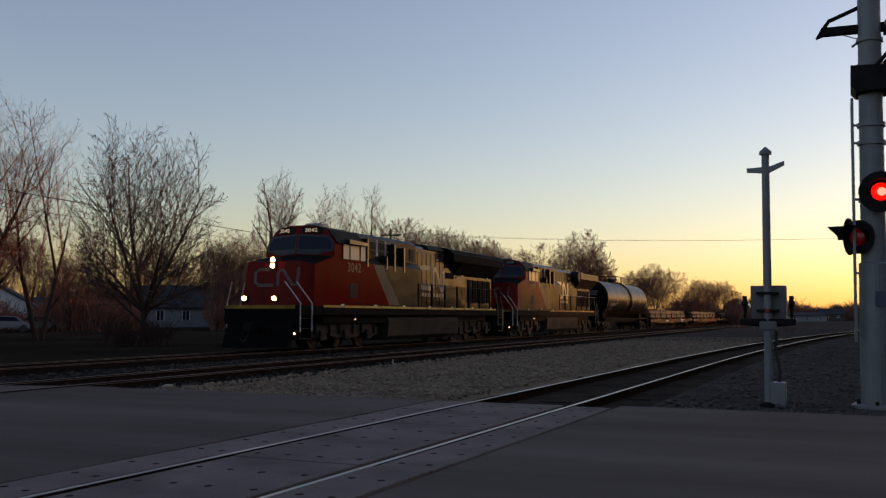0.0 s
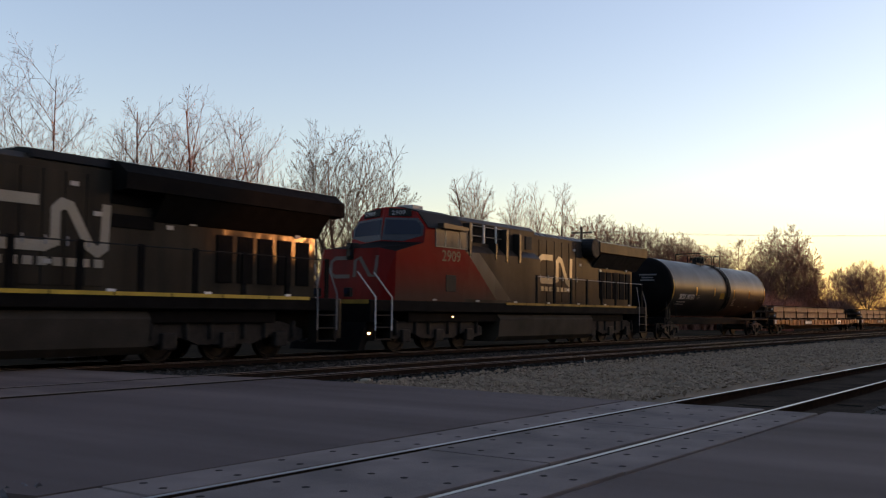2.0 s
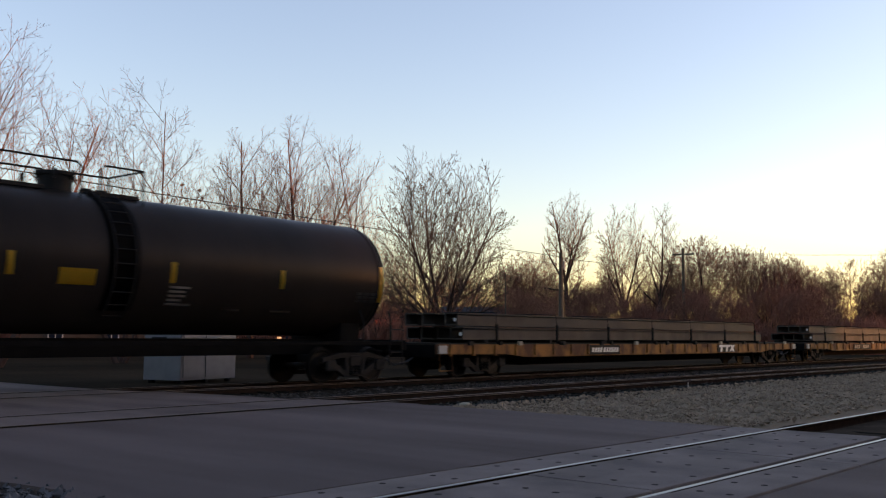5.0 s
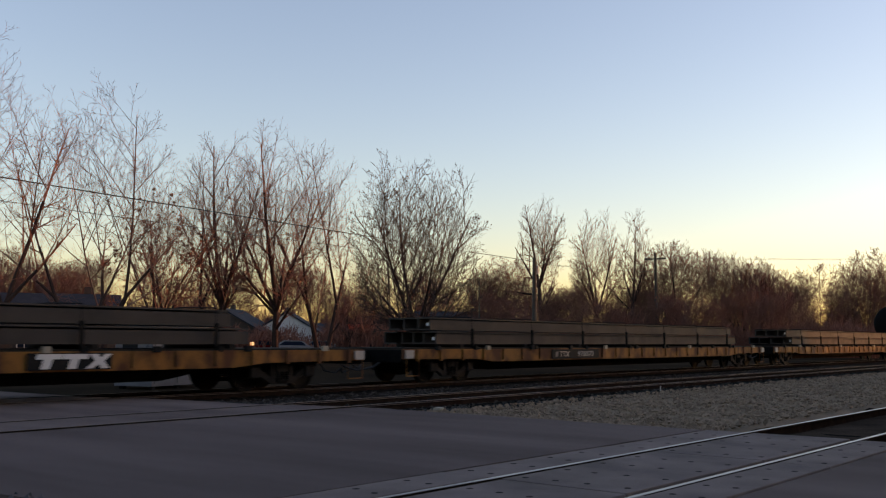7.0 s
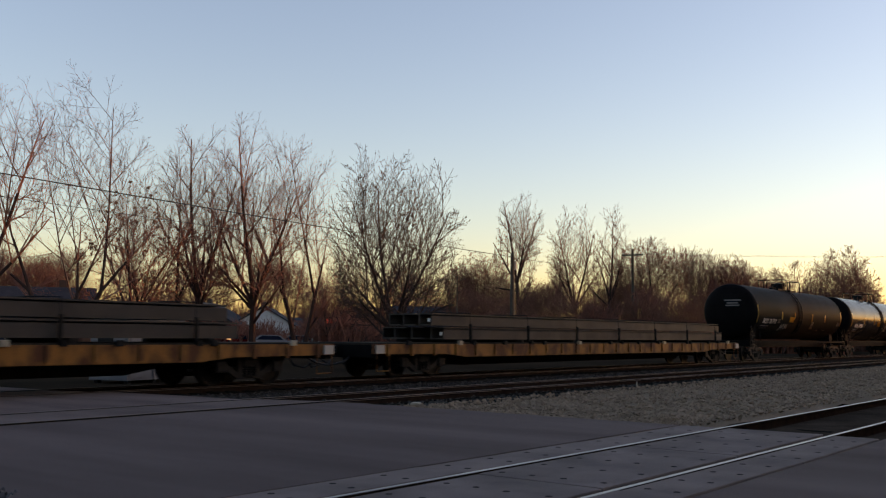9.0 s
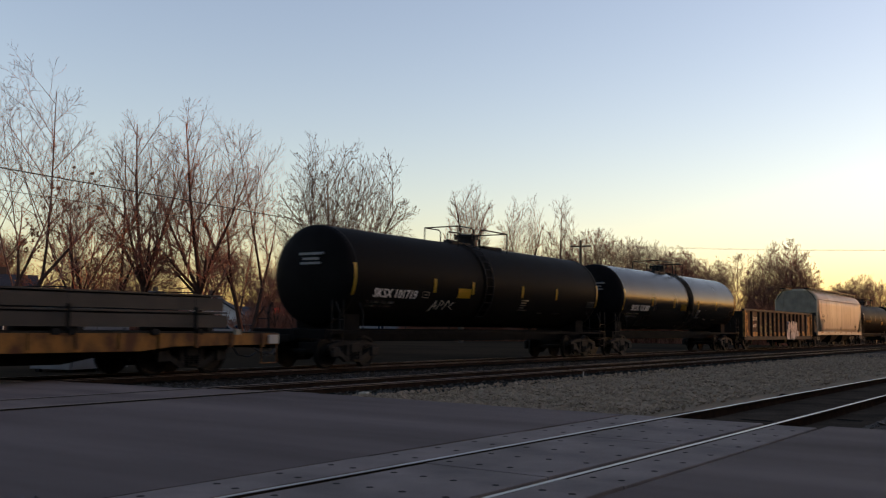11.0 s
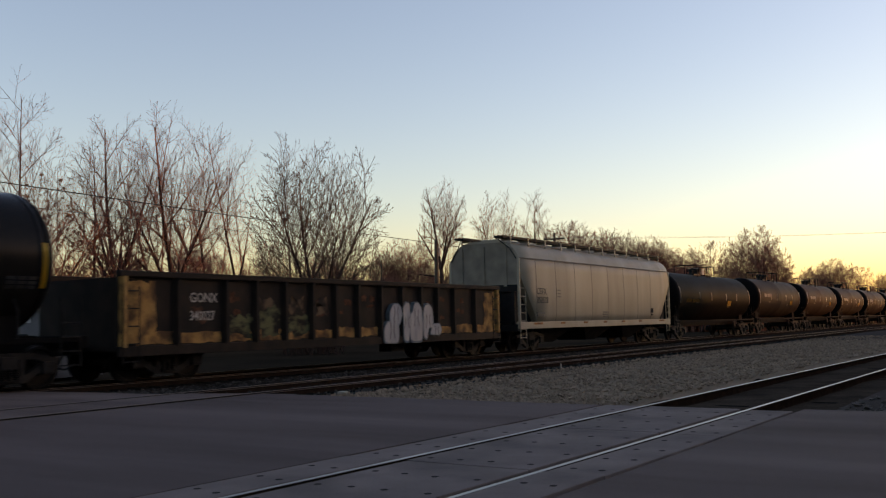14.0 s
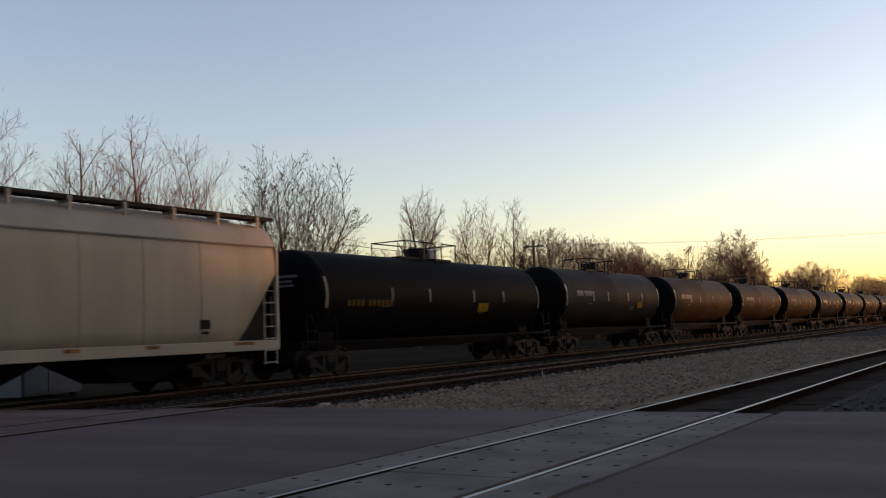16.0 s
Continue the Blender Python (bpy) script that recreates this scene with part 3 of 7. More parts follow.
def branch_mesh(segs, sides):
    p0 = np.array([s[0][:] for s in segs])
    p1 = np.array([s[1][:] for s in segs])
    r0 = np.array([s[2] for s in segs])
    r1 = np.array([s[3] for s in segs])
    d = p1 - p0
    d /= np.linalg.norm(d, axis=1, keepdims=True) + 1e-9
    ref = np.where(np.abs(d[:, 2:3]) < 0.9, [[0, 0, 1.0]], [[1.0, 0, 0]])
    a = np.cross(d, ref)
    a /= np.linalg.norm(a, axis=1, keepdims=True) + 1e-9
    b = np.cross(d, a)
    ang = np.arange(sides) * math.tau / sides
    ring = a[:, None] * np.cos(ang)[None, :, None] + b[:, None] * np.sin(ang)[None, :, None]
    lo = p0[:, None] + ring * r0[:, None, None]
    hi = p1[:, None] + ring * r1[:, None, None]
    n = len(segs)
    v = np.concatenate([lo, hi], 1).reshape(-1, 3)
    k = np.arange(sides)
    f = np.stack([k, (k + 1) % sides, (k + 1) % sides + sides, k + sides], 1)
    return v, (f[None] + (np.arange(n) * 2 * sides)[:, None, None]).reshape(-1, 4)


def leaves_mesh(segs, n, size, seed, low=4):
    rng = np.random.default_rng(seed)
    tips = [s for s in segs if s[4] >= low]
    i = rng.integers(0, len(tips), n)
    u = rng.random(n)
    p = np.array([np.array(tips[a][0]) * (1 - t) + np.array(tips[a][1]) * t for a, t in zip(i, u)])
    q = rng.normal(size=(n, 4, 3)) * size * 0.5
    v = (p[:, None] + q).reshape(-1, 3)
    base = np.array([(0, 1, 2), (0, 2, 3), (0, 3, 1), (1, 3, 2)])
    return v, (base[None] + (np.arange(n) * 4)[:, None, None]).reshape(-1, 3)


def bare_tree(label, seed, height, twig=TWIG, buds=0, bud_size=0.12, leaf=None, **kw):
    segs = grow(seed, height, **kw)
    root = tagged(empty("tree"), label, "tree", "bare trees behind the railway")
    v, f = branch_mesh([s for s in segs if s[4] <= 2], 7)
    from_arrays("trunk", v, f, BARK, root)
    v, f = branch_mesh([s for s in segs if s[4] > 2], 3)
    from_arrays("crown", v, f, twig, root)
    if buds:
        v, f = leaves_mesh(segs, buds, bud_size, seed)
        ob = from_arrays("bud" if leaf is None else "foliage", v, f, leaf or BUD, root)
        ob["kind"] = "stuff"
    return root


def spot(bearing, dist):
    """A place on the ground at a bearing, in degrees left of the track's direction."""
    return dist * math.cos(radians(bearing)), dist * math.sin(radians(bearing))


def stand(tree, bearing, dist, turn=0.0, scale=1.0):
    x, y = spot(bearing, dist)
    tree.matrix_world = Matrix.Translation((x, y, -0.22)) @ Matrix.Rotation(radians(turn), 4, "Z") @ Matrix.Scale(scale, 4)
    return tree


# the large trees along the grass behind the tracks
h = lambda el, d: d * math.tan(radians(el)) + 1.4
stand(bare_tree("tall bare tree with many rising branches", 11, h(16.5, 44), TWIG_RED, width=0.3, stems=2, fork=0.22, opening=30, dense=1.15, up=0.2, r_tip=0.012), 65.2, 44)
stand(bare_tree("tall bare tree with forked leaning trunks", 23, h(14.4, 50), width=0.27, stems=3, fork=0.26, opening=27, dense=1.0, up=0.2, r_tip=0.012), 58.6, 50, 40)
stand(bare_tree("small bare tree hung with dead brown leaves", 31, h(8.6, 56), TWIG_RED, width=0.34, base=0.14, fork=0.22, opening=34, dense=1.0, up=0.15, buds=900, bud_size=0.12, leaf=LEAF_BROWN), 55.2, 56)
stand(bare_tree("slim bare tree with fine twigs", 37, h(11.1, 60), width=0.2, stems=2, fork=0.25, opening=22, dense=0.95, up=0.2, r_tip=0.012), 53.5, 60)
stand(bare_tree("tall bare tree with a rounded crown", 41, h(12.2, 61), width=0.21, base=0.12, fork=0.24, opening=40, leaders=6, dense=1.05, up=0.15, r_tip=0.012), 51.4, 61)
stand(bare_tree("tall bare tree with a rounded crown", 43, h(12.7, 61), width=0.215, base=0.12, fork=0.2, opening=42, leaders=6, dense=1.1, up=0.15, r_tip=0.012), 48.4, 61)
stand(bare_tree("slim bare tree with a fine crown", 47, h(11.8, 63), width=0.17, stems=2, base=0.1, fork=0.24, opening=24, dense=1.1, up=0.15, r_tip=0.012), 45.6, 63)
stand(bare_tree("broad bare tree with several stems and swelling buds", 53, h(11.2, 49), TWIG_BUD, width=0.33, base=0.08, fork=0.14, opening=64, leaders=9, dense=1.15, up=0.18, buds=2400, bud_size=0.055, r_tip=0.017), 40.0, 49)
stand(bare_tree("narrow bare tree above the thicket", 59, h(8.6, 110), TWIG_FAR, width=0.145, base=0.2, fork=0.38, opening=42, leaders=5, dense=1.05, up=0.12, r_tip=0.022), 32.5, 110)
stand(bare_tree("bare tree above the thicket", 61, h(7.75, 112), TWIG_FAR, width=0.19, base=0.12, fork=0.25, opening=46, leaders=6, dense=1.05, up=0.1, r_tip=0.022), 29.3, 112)
stand(bare_tree("leaning bare tree above the thicket", 67, h(7.8, 110), TWIG_FAR, width=0.11, base=0.14, fork=0.3, opening=26, leaders=4, dense=0.95, up=0.12, lean=0.1, r_tip=0.022), 27.5, 110, -30)
OAK = bare_tree("broad bare tree with a dense brown crown", 71, 12.7, TWIG_FAR, width=0.4, base=-0.35, fork=0.12, opening=84, leaders=22, dense=1.4, up=0.05, r_tip=0.036)
stand(OAK, 14.5, 128)
MID = [bare_tree("bare tree in the thicket along the line", s, 12.0, TWIG_FAR, width=w, stems=st, base=0.14, fork=0.2, opening=op, leaders=6, dense=1.25, up=0.12, r_tip=0.03) for s, st, w, op in ((73, 1, 0.4, 36), (79, 2, 0.46, 34), (83, 3, 0.42, 32))]
MIDS = [(34.9, 116, 11.6), (38.6, 150, 10.5), (35.9, 115, 9.8), (24.6, 112, 13.0), (23.2, 118, 12.2), (21.4, 114, 11.8), (20.2, 118, 10.6), (26.2, 116, 10.2), (30.8, 118, 8.8), (18.6, 126, 10.4), (17.0, 124, 11.0),
        (11.1, 165, 9.3), (10.1, 160, 10.2), (8.9, 165, 9.0), (7.4, 172, 8.2), (6.4, 180, 8.0), (5.4, 240, 7.5), (4.4, 260, 7.5), (44.0, 95, 7.0), (53.6, 92, 7.5), (60.5, 90, 8.5), (62.5, 88, 8.0), (66.5, 84, 9.0), (3.5, 300, 6.0), (2.7, 310, 5.6), (1.9, 320, 5.2), (0.3, 420, 7.0),
        # trees from bearing 76 on are out of view, added to dim reflections
        (39.5, 158, 13.5), (43.0, 150, 14.5), (47.2, 160, 15.0), (51.5, 150, 13.5), (55.4, 156, 15.0), (59.4, 150, 14.0), (63.6, 146, 14.5), (69.0, 140, 13.5)] + [(76 + 7 * i, 62 + 9 * (i % 3), 12.0 + 1.5 * (i % 2)) for i in range(14)] + [(17.6 + 1.32 * i + 0.4 * (i % 3), 98 + 5 * (i % 4), 6.0 + 0.8 * ((i * 5) % 4)) for i in range(14)]
for i, (b, d, hh) in enumerate(MIDS):
    k = i % 3
    ob = MID[k] if i < 3 else copy_thing(MID[k], Matrix())
    stand(ob, b, d, i * 77, hh / 12.0)


def thicket(name, label, seed, n, b0, b1, d0, d1, hmin, hmax, material, thick=1.0):
    """Brush of many thin upright branching stems."""
    rng = random.Random(seed)
    segs = []
    for _ in range(n):
        b, d = rng.uniform(b0, b1), rng.uniform(d0, d1)
        x, y = spot(b, d)
        hh = rng.uniform(hmin, hmax) * (0.75 + 0.5 * noise.noise(Vector((b * 0.55, 5, 1))))
        p = Vector((x, y, -0.2))
        d0v = Vector((rng.gauss(0, 0.25), rng.gauss(0, 0.25), 1)).normalized()
        q = p + d0v * hh * 0.5
        segs.append((p, q, 0.04 * thick, 0.028 * thick, 0))
        for _ in range(5):
            e = (d0v + Vector((rng.gauss(0, 0.5), rng.gauss(0, 0.5), 0.2))).normalized()
            s = p.lerp(q, rng.uniform(0.3, 1))
            m1 = s + e * hh * rng.uniform(0.25, 0.5)
            segs.append((s, m1, 0.024 * thick, 0.016 * thick, 1))
            for _ in range(2):
                e2 = (e + Vector((rng.gauss(0, 0.6), rng.gauss(0, 0.6), rng.gauss(0.1, 0.4)))).normalized()
                s2 = s.lerp(m1, rng.uniform(0.2, 1))
                segs.append((s2, s2 + e2 * hh * rng.uniform(0.1, 0.28), 0.016 * thick, 0.01 * thick, 2))
    v, f = branch_mesh(segs, 3)
    return tagged(from_arrays(name, v, f, material), label, "brush", kind="stuff")


thicket("brush", "dense bare brush along the line", 5, 3600, 16.5, 36.3, 104, 128, 3.0, 6.2, TWIG_FAR, 2.0)
thicket("brush", "dense reddish bare brush along the line", 6, 3100, 14, 36.4, 98, 114, 2.5, 5.6, TWIG_RED, 1.9)
thicket("brush", "reddish bare brush behind the grass", 7, 2700, 40.2, 72, 92, 124, 2.4, 5.2, TWIG_RED, 1.5)
thicket("brush", "low bare brush far along the line", 8, 1900, 3.2, 15, 160, 230, 2.8, 6.5, TWIG_FAR, 2.8)
thicket("brush", "far line of bare trees at the end of the line", 9, 1400, -8, 5.0, 420, 520, 6.0, 12.0, TWIG_FAR, 4.5)
thicket("brush", "dark low brush round the tree", 10, 90, 38.6, 42.2, 47, 51, 0.8, 2.6, BARK, 0.6)
# out of view too: added so the train's ends mirror less sky
thicket("brush", "unseen bare woods added to darken mirrored low sky", 14, 1300, 74, 172, 60, 95, 6.0, 11.0, TWIG_FAR, 3.0)
thicket("weeds", "low dry weeds between the tracks", 12, 420, 2.4, 6.3, 76, 210, 0.25, 0.6, TWIG)
thicket("brush", "far brown woods behind the houses", 13, 2600, 35.5, 76, 150, 200, 6.0, 11.5, TWIG_FAR, 2.2)


# ---- the train ----
TRAIN_Y, RAIL_Z, SPEED = 19.0, 0.025, 14.955
CARS = []
WHEELS = []


def car(name, x, label, category, group=""):
    root = tagged(empty(name, pose(x, TRAIN_Y, RAIL_Z)), label, category, group)
    CARS.append((root, x))
    return root


def wheelset(parent, x, r=0.46):
    bm = B()
    for s in (-1, 1):
        y = s * 0.755
        lathe(bm, [(y - 0.03 * s, r * 0.3), (y - 0.05 * s, r + 0.025), (y - 0.02 * s, r + 0.02), (y - 0.015 * s, r), (y + 0.065 * s, r - 0.004), (y + 0.068 * s, r * 0.86), (y + 0.03 * s, r * 0.8), (y + 0.025 * s, r * 0.38), (y + 0.07 * s, r * 0.3), (y + 0.075 * s, 0.06)], "y", (0, 0, 0), 24)
    lathe(bm, [(-1.05, 0.075), (1.05, 0.075)], "y", (0, 0, 0), 10)
    for s in (-1, 1):
        for k in range(3):
            a = k * math.tau / 3
            box(bm, math.cos(a) * 0.1 - 0.02, math.cos(a) * 0.1 + 0.02, s * 1.05 - 0.02, s * 1.05 + 0.02, math.sin(a) * 0.1 - 0.02, math.sin(a) * 0.1 + 0.02)
    ob = part("wheelset", bm, WHEEL_STEEL, parent)
    ob.matrix_local = pose(x, 0, r)
    WHEELS.append((ob, x, r))
    return ob


def wheelset_like(parent, proto, x, r=0.46):
    ob = new("wheelset", proto.data)
    ob.parent = parent
    ob.matrix_local = pose(x, 0, r)
    WHEELS.append((ob, x, r))
    return ob


PROTO = {}


def freight_truck(parent, x):
    """A two-axle truck: cast side frames, bolster, springs, bearing caps, wheelsets."""
    if "frame" not in PROTO:
        bm = B()
        for s in (-1, 1):
            y0, y1 = s * 0.98, s * 1.12
            prism(bm, [(-1.15, 0.56), (-0.5, 0.66), (0.5, 0.66), (1.15, 0.56), (1.15, 0.66), (0.5, 0.79), (-0.5, 0.79), (-1.15, 0.66)], "y", y0, y1)
            prism(bm, [(-0.78, 0.42), (-0.36, 0.17), (0.36, 0.17), (0.78, 0.42), (0.74, 0.56), (0.3, 0.29), (-0.3, 0.29), (-0.74, 0.56)], "y", y0, y1)
            for sx in (-1, 1):
                box(bm, sx * 0.24, sx * 0.36, y0, y1, 0.2, 0.7)
            for sx in (-1, 1):
                box(bm, sx * 0.89 - 0.16, sx * 0.89 + 0.16, s * 1.06, s * 1.19, 0.33, 0.6, 0.04)
        box(bm, -0.2, 0.2, -1.15, 1.15, 0.45, 0.72, 0.03)
        bmesh.ops.recalc_face_normals(bm, faces=bm.faces[:])
        sp = B()
        for k in (-0.15, 0.0, 0.15):
            tube(sp, [(k, 0, 0.24), (k, 0, 0.48)], 0.04, 6)
            for j in range(5):
                lathe(sp, [(0.25 + j * 0.045, 0.05), (0.27 + j * 0.045, 0.065), (0.285 + j * 0.045, 0.05)], "z", (k, 0, 0), 8)
        box(sp, -0.2, 0.2, -0.06, 0.06, 0.22, 0.25)
        fr = part("truck_frame", bm, SIDE_FRAME, parent)
        PROTO["frame"] = fr.data
        so = part("spring_nest", sp, TRUCK_STEEL, fr)
        PROTO["spring"] = so.data
    else:
        fr = new("truck_frame", PROTO["frame"])
        fr.parent = parent
        so = new("spring_nest", PROTO["spring"])
        so.parent = fr
    so.matrix_local = pose(0, -1.13, 0)
    s2 = new("spring_nest", PROTO["spring"])
    s2.parent = fr
    s2.matrix_local = pose(0, 1.13, 0)
    fr.matrix_local = pose(x, 0, 0)
    for s in (-0.89, 0.89):
        if "ws" not in PROTO:
            PROTO["ws"] = wheelset(parent, x + s)
        else:
            wheelset_like(parent, PROTO["ws"], x + s)


def coupler(parent, x, s):
    bm = B()
    box(bm, x, x + s * 0.55, -0.09, 0.09, 0.75, 0.95, 0.02)
    box(bm, x + s * 0.45, x + s * 0.78, -0.17, 0.17, 0.68, 1.0, 0.05)
    part("coupler", bm, TRUCK_STEEL, parent)
    bm = B()
    tube(bm, [(x, 0.35, 0.75), (x + s * 0.3, 0.36, 0.4), (x + s * 0.65, 0.3, 0.33), (x + s * 0.85, 0.2, 0.45)], 0.025, 6)
    part("air_hose", bm, RUBBER, parent)


def locomotive(x, half, label, variant):
    """Wide-cab diesel; the front points towards -x. variant 1: hooded radiators, 0: open wing radiators."""
    root = car("locomotive", x, label, "locomotive", "locomotives at the head of the train")
    c = -0.45 if variant else 0.0
    fr, re = -half, half
    # frame with its yellow edge stripe
    bm = B()
    box(bm, fr + 0.3, re - 0.3, -1.5, 1.5, 1.28, 1.62, 0.02)
    box(bm, fr + 2.2, re - 2.4, -1.3, 1.3, 0.95, 1.28, 0.02)
    part("frame", bm, PILOT_BLACK, root)
    n = 12
    for i in range(n):
        a = fr + 1.9 + (re - fr - 3.2) * i / n
        b = a + (re - fr - 3.2) / n - 0.05
        for sy in (-1, 1):
            if not variant and a < -4.0:
                continue  # caked over beside the cab
            bm = B()
            box(bm, a, b, sy * 1.515, sy * 1.48, 1.56, 1.645)
            part("edge_stripe", bm, YELLOW if variant else STRIPE_DULL, root, "dirty yellow edge stripe")
    # pilot, plow and front steps
    bm = B()
    box(bm, fr, fr + 0.3, -1.5, 1.5, 0.95, 1.62, 0.03)
    prism(bm, [(fr - 0.35, 0.12), (fr - 0.05, 0.12), (fr + 0.1, 0.95), (fr, 0.95)], "y", -1.35, 1.35)
    part("pilot", bm, PILOT_BLACK, root)
    bm = B()
    box(bm, re - 0.3, re, -1.5, 1.5, 0.5, 1.62, 0.03)
    part("rear_pilot", bm, LOCO_BLACK, root)
    bm = B()
    box(bm, fr - 0.012, fr + 0.02, -1.45, 1.45, 1.5, 1.62)
    part("pilot_stripe", bm, STRIPE_DULL, root)
    for ex, s in ((fr + 0.25, 1), (re - 0.25, -1)):
        for sy in (-1, 1):
            bm = B()
            for i, z in enumerate((0.42, 0.78, 1.14)):
                box(bm, ex, ex + s * 0.75, sy * 1.52, sy * (1.2 + 0.05 * i), z, z + 0.04)
            for o in (0.0, 0.75):
                box(bm, ex + s * o - 0.02, ex + s * o + 0.02, sy * 1.52, sy * 1.2, 0.4, 1.4)
            part("steps", bm, RADIATOR_BLACK, root)
            bm = B()
            for o in (-0.02, 0.78):
                tube(bm, [(ex + s * o, sy * 1.53, 0.75), (ex + s * o, sy * 1.53, 1.75), (ex + s * (o + 0.25 if o < 0.3 else o), sy * 1.4, 2.55)] if s < 0 else [(ex + o, sy * 1.53, 0.7), (ex + o, sy * 1.53, 1.7), (ex + o - 0.35, sy * 1.1, 2.45)], 0.02, 6)
            part("step_handrail", bm, WHITE if s > 0 else GRAY_METAL, root, "pale grab rail beside the steps")
    # nose and cab
    nx = fr + 0.75
    cf, cr = -8.2 + c * 1.0 + 0.35, -5.45 + c
    sec = [(-1.5, 1.62), (1.5, 1.62), (1.5, 3.95), (1.1, 4.5), (0.45, 4.68), (-0.45, 4.68), (-1.1, 4.5), (-1.5, 3.95)]
    glassx = lambda y, z: cf - 0.36 + 0.2 * abs(y) + 0.17 * (z - 3.4)
    lo = [(cr, y, z) for y, z in sec]
    ro = {i: (glassx(*sec[i]), *sec[i]) for i in range(2, 8)}
    F1, F2, S1, S2, W2 = ({s: p(s) for s in (-1, 1)} for p in (
        lambda s: (nx, s * 1.25, 1.62), lambda s: (nx + 0.14, s * 1.1, 3.22), lambda s: (nx + 0.45, s * 1.5, 1.62),
        lambda s: (nx + 0.5, s * 1.5, 3.12), lambda s: (glassx(1.5, 3.48), s * 1.5, 3.48)))
    WC, TC = (glassx(0, 3.56), 0, 3.56), (glassx(0, 4.68), 0, 4.68)

    def shell_part(name, faces, material, label):
        bm = B()
        at = {}
        for f in faces:
            for p in f:
                if p not in at:
                    at[p] = bm.verts.new(p)
            bm.faces.new([at[p] for p in f])
        mid = Vector(((cf + cr) / 2, 0, 2.9))
        for f in bm.faces:
            f.normal_update()
            if f.normal.dot(f.calc_center_median() - mid) < 0:
                f.normal_flip()
        return part(name, bm, material, root, label)

    shell_part("cab", [(S1[-1], lo[0], lo[7], ro[7], W2[-1], S2[-1]), (S1[1], lo[1], lo[2], ro[2], W2[1], S2[1]), tuple(lo), (lo[0], lo[1], S1[1], F1[1], F1[-1], S1[-1])]
               + [(lo[i], lo[i + 1], ro[i + 1], ro[i]) for i in range(2, 7)], LOCO_RED if variant else RED_DUSTY, "red wide cab")
    shell_part("nose", [(F1[-1], F1[1], F2[1], F2[-1]), (F1[-1], S1[-1], S2[-1], F2[-1]), (F1[1], S1[1], S2[1], F2[1]),
                        (WC, TC, ro[5], ro[6], ro[7], W2[-1]), (WC, TC, ro[4], ro[3], ro[2], W2[1]), (TC, ro[4], ro[5])], NOSE_RED, "red wide nose and cab front")
    shell_part("antiglare_panel", [(F2[-1], F2[1], WC)] + [f for s in (-1, 1) for f in ((F2[s], S2[s], W2[s]), (F2[s], W2[s], WC))], PILOT_BLACK, "matt black panel under the windscreen")
    bm = B()
    prism(bm, [(-1.54, 3.98), (-1.12, 4.53), (-0.45, 4.71), (0.45, 4.71), (1.12, 4.53), (1.54, 3.98), (1.1, 4.46), (0.45, 4.65), (-0.45, 4.65), (-1.1, 4.46)], "x", cf + 0.15, cr + 0.05)
    part("cab_roof", bm, RADIATOR_BLACK, root, "dark cab roof")
    bm = B()
    box(bm, cf + 0.9, cf + 1.5, -0.35, 0.35, 4.68, 4.86, 0.03)
    part("air_conditioner", bm, GRAY_METAL, root)
    # windscreens, number boards, headlights
    gn = Vector((-1, 0.2, 0.17)).normalized()

    def plate(name, poly, s, out, material, label=""):
        """A thin plate on one half of the folded cab front."""
        bm = B()
        n = Vector((gn.x, -s * abs(gn.y), gn.z))
        pts = [Vector((glassx(y, z), s * y, z)) for y, z in poly]
        a = [bm.verts.new(p + n * out) for p in pts]
        b = [bm.verts.new(p - n * 0.02) for p in pts]
        bm.faces.new(a)
        bm.faces.new(b[::-1])
        for i in range(len(a)):
            bm.faces.new((a[i], b[i], b[(i + 1) % len(a)], a[(i + 1) % len(a)]))
        bmesh.ops.recalc_face_normals(bm, faces=bm.faces[:])
        return part(name, bm, material, root, label)

    for s in (-1, 1):
        plate("visor_band", [(0.02, 3.6), (0.75, 3.54), (1.44, 3.7), (1.44, 4.02), (1.22, 4.28), (0.05, 4.34)], s, 0.012, VISOR, "dark band round the windscreen")
        plate("windscreen", [(0.1, 3.77), (1.36, 3.75), (1.36, 4.0), (1.18, 4.2), (0.1, 4.27)], s, 0.024, GLASS, "dark blue-tinted windscreen")
        nb = plate("number_board", [(0.18, 4.39), (0.98, 4.35), (0.96, 4.56), (0.18, 4.64)], s, 0.05, DARK_METAL)
        tx = Vector((-0.2 * s, -1, 0)).normalized() if s > 0 else Vector((0.2, -1, 0)).normalized()
        n = Vector((gn.x, -s * abs(gn.y), gn.z))
        ty = n.cross(tx)
        y0 = 0.3 if s < 0 else 0.9
        o = Vector((glassx(y0, 4.41), s * y0, 4.41)) + n * 0.053
        m = Matrix(((tx.x, ty.x, n.x, o.x), (tx.y, ty.y, n.y, o.y), (tx.z, ty.z, n.z, o.z), (0, 0, 0, 1)))
        words("number", "3042" if variant else "2909", 0.22, nb, m, CREAM if variant else GRAY_METAL, "lit cream numerals" if variant else "dim grey numerals", 1.15)
    bm = B()
    box(bm, nx + 0.06, nx + 0.4, -0.13, 0.13, 2.88, 3.4, 0.03)
    part("headlight_housing", bm, DARK_METAL, root)
    for z in (3.28, 3.06):
        bm = B()
        lathe(bm, [(nx + 0.02, 0.0), (nx + 0.02, 0.085), (nx + 0.07, 0.085)], "x", (0, 0, z), 14)
        part("headlight", bm, LAMP_WHITE if variant else GLASS, root, "burning headlight" if variant else "unlit headlight")
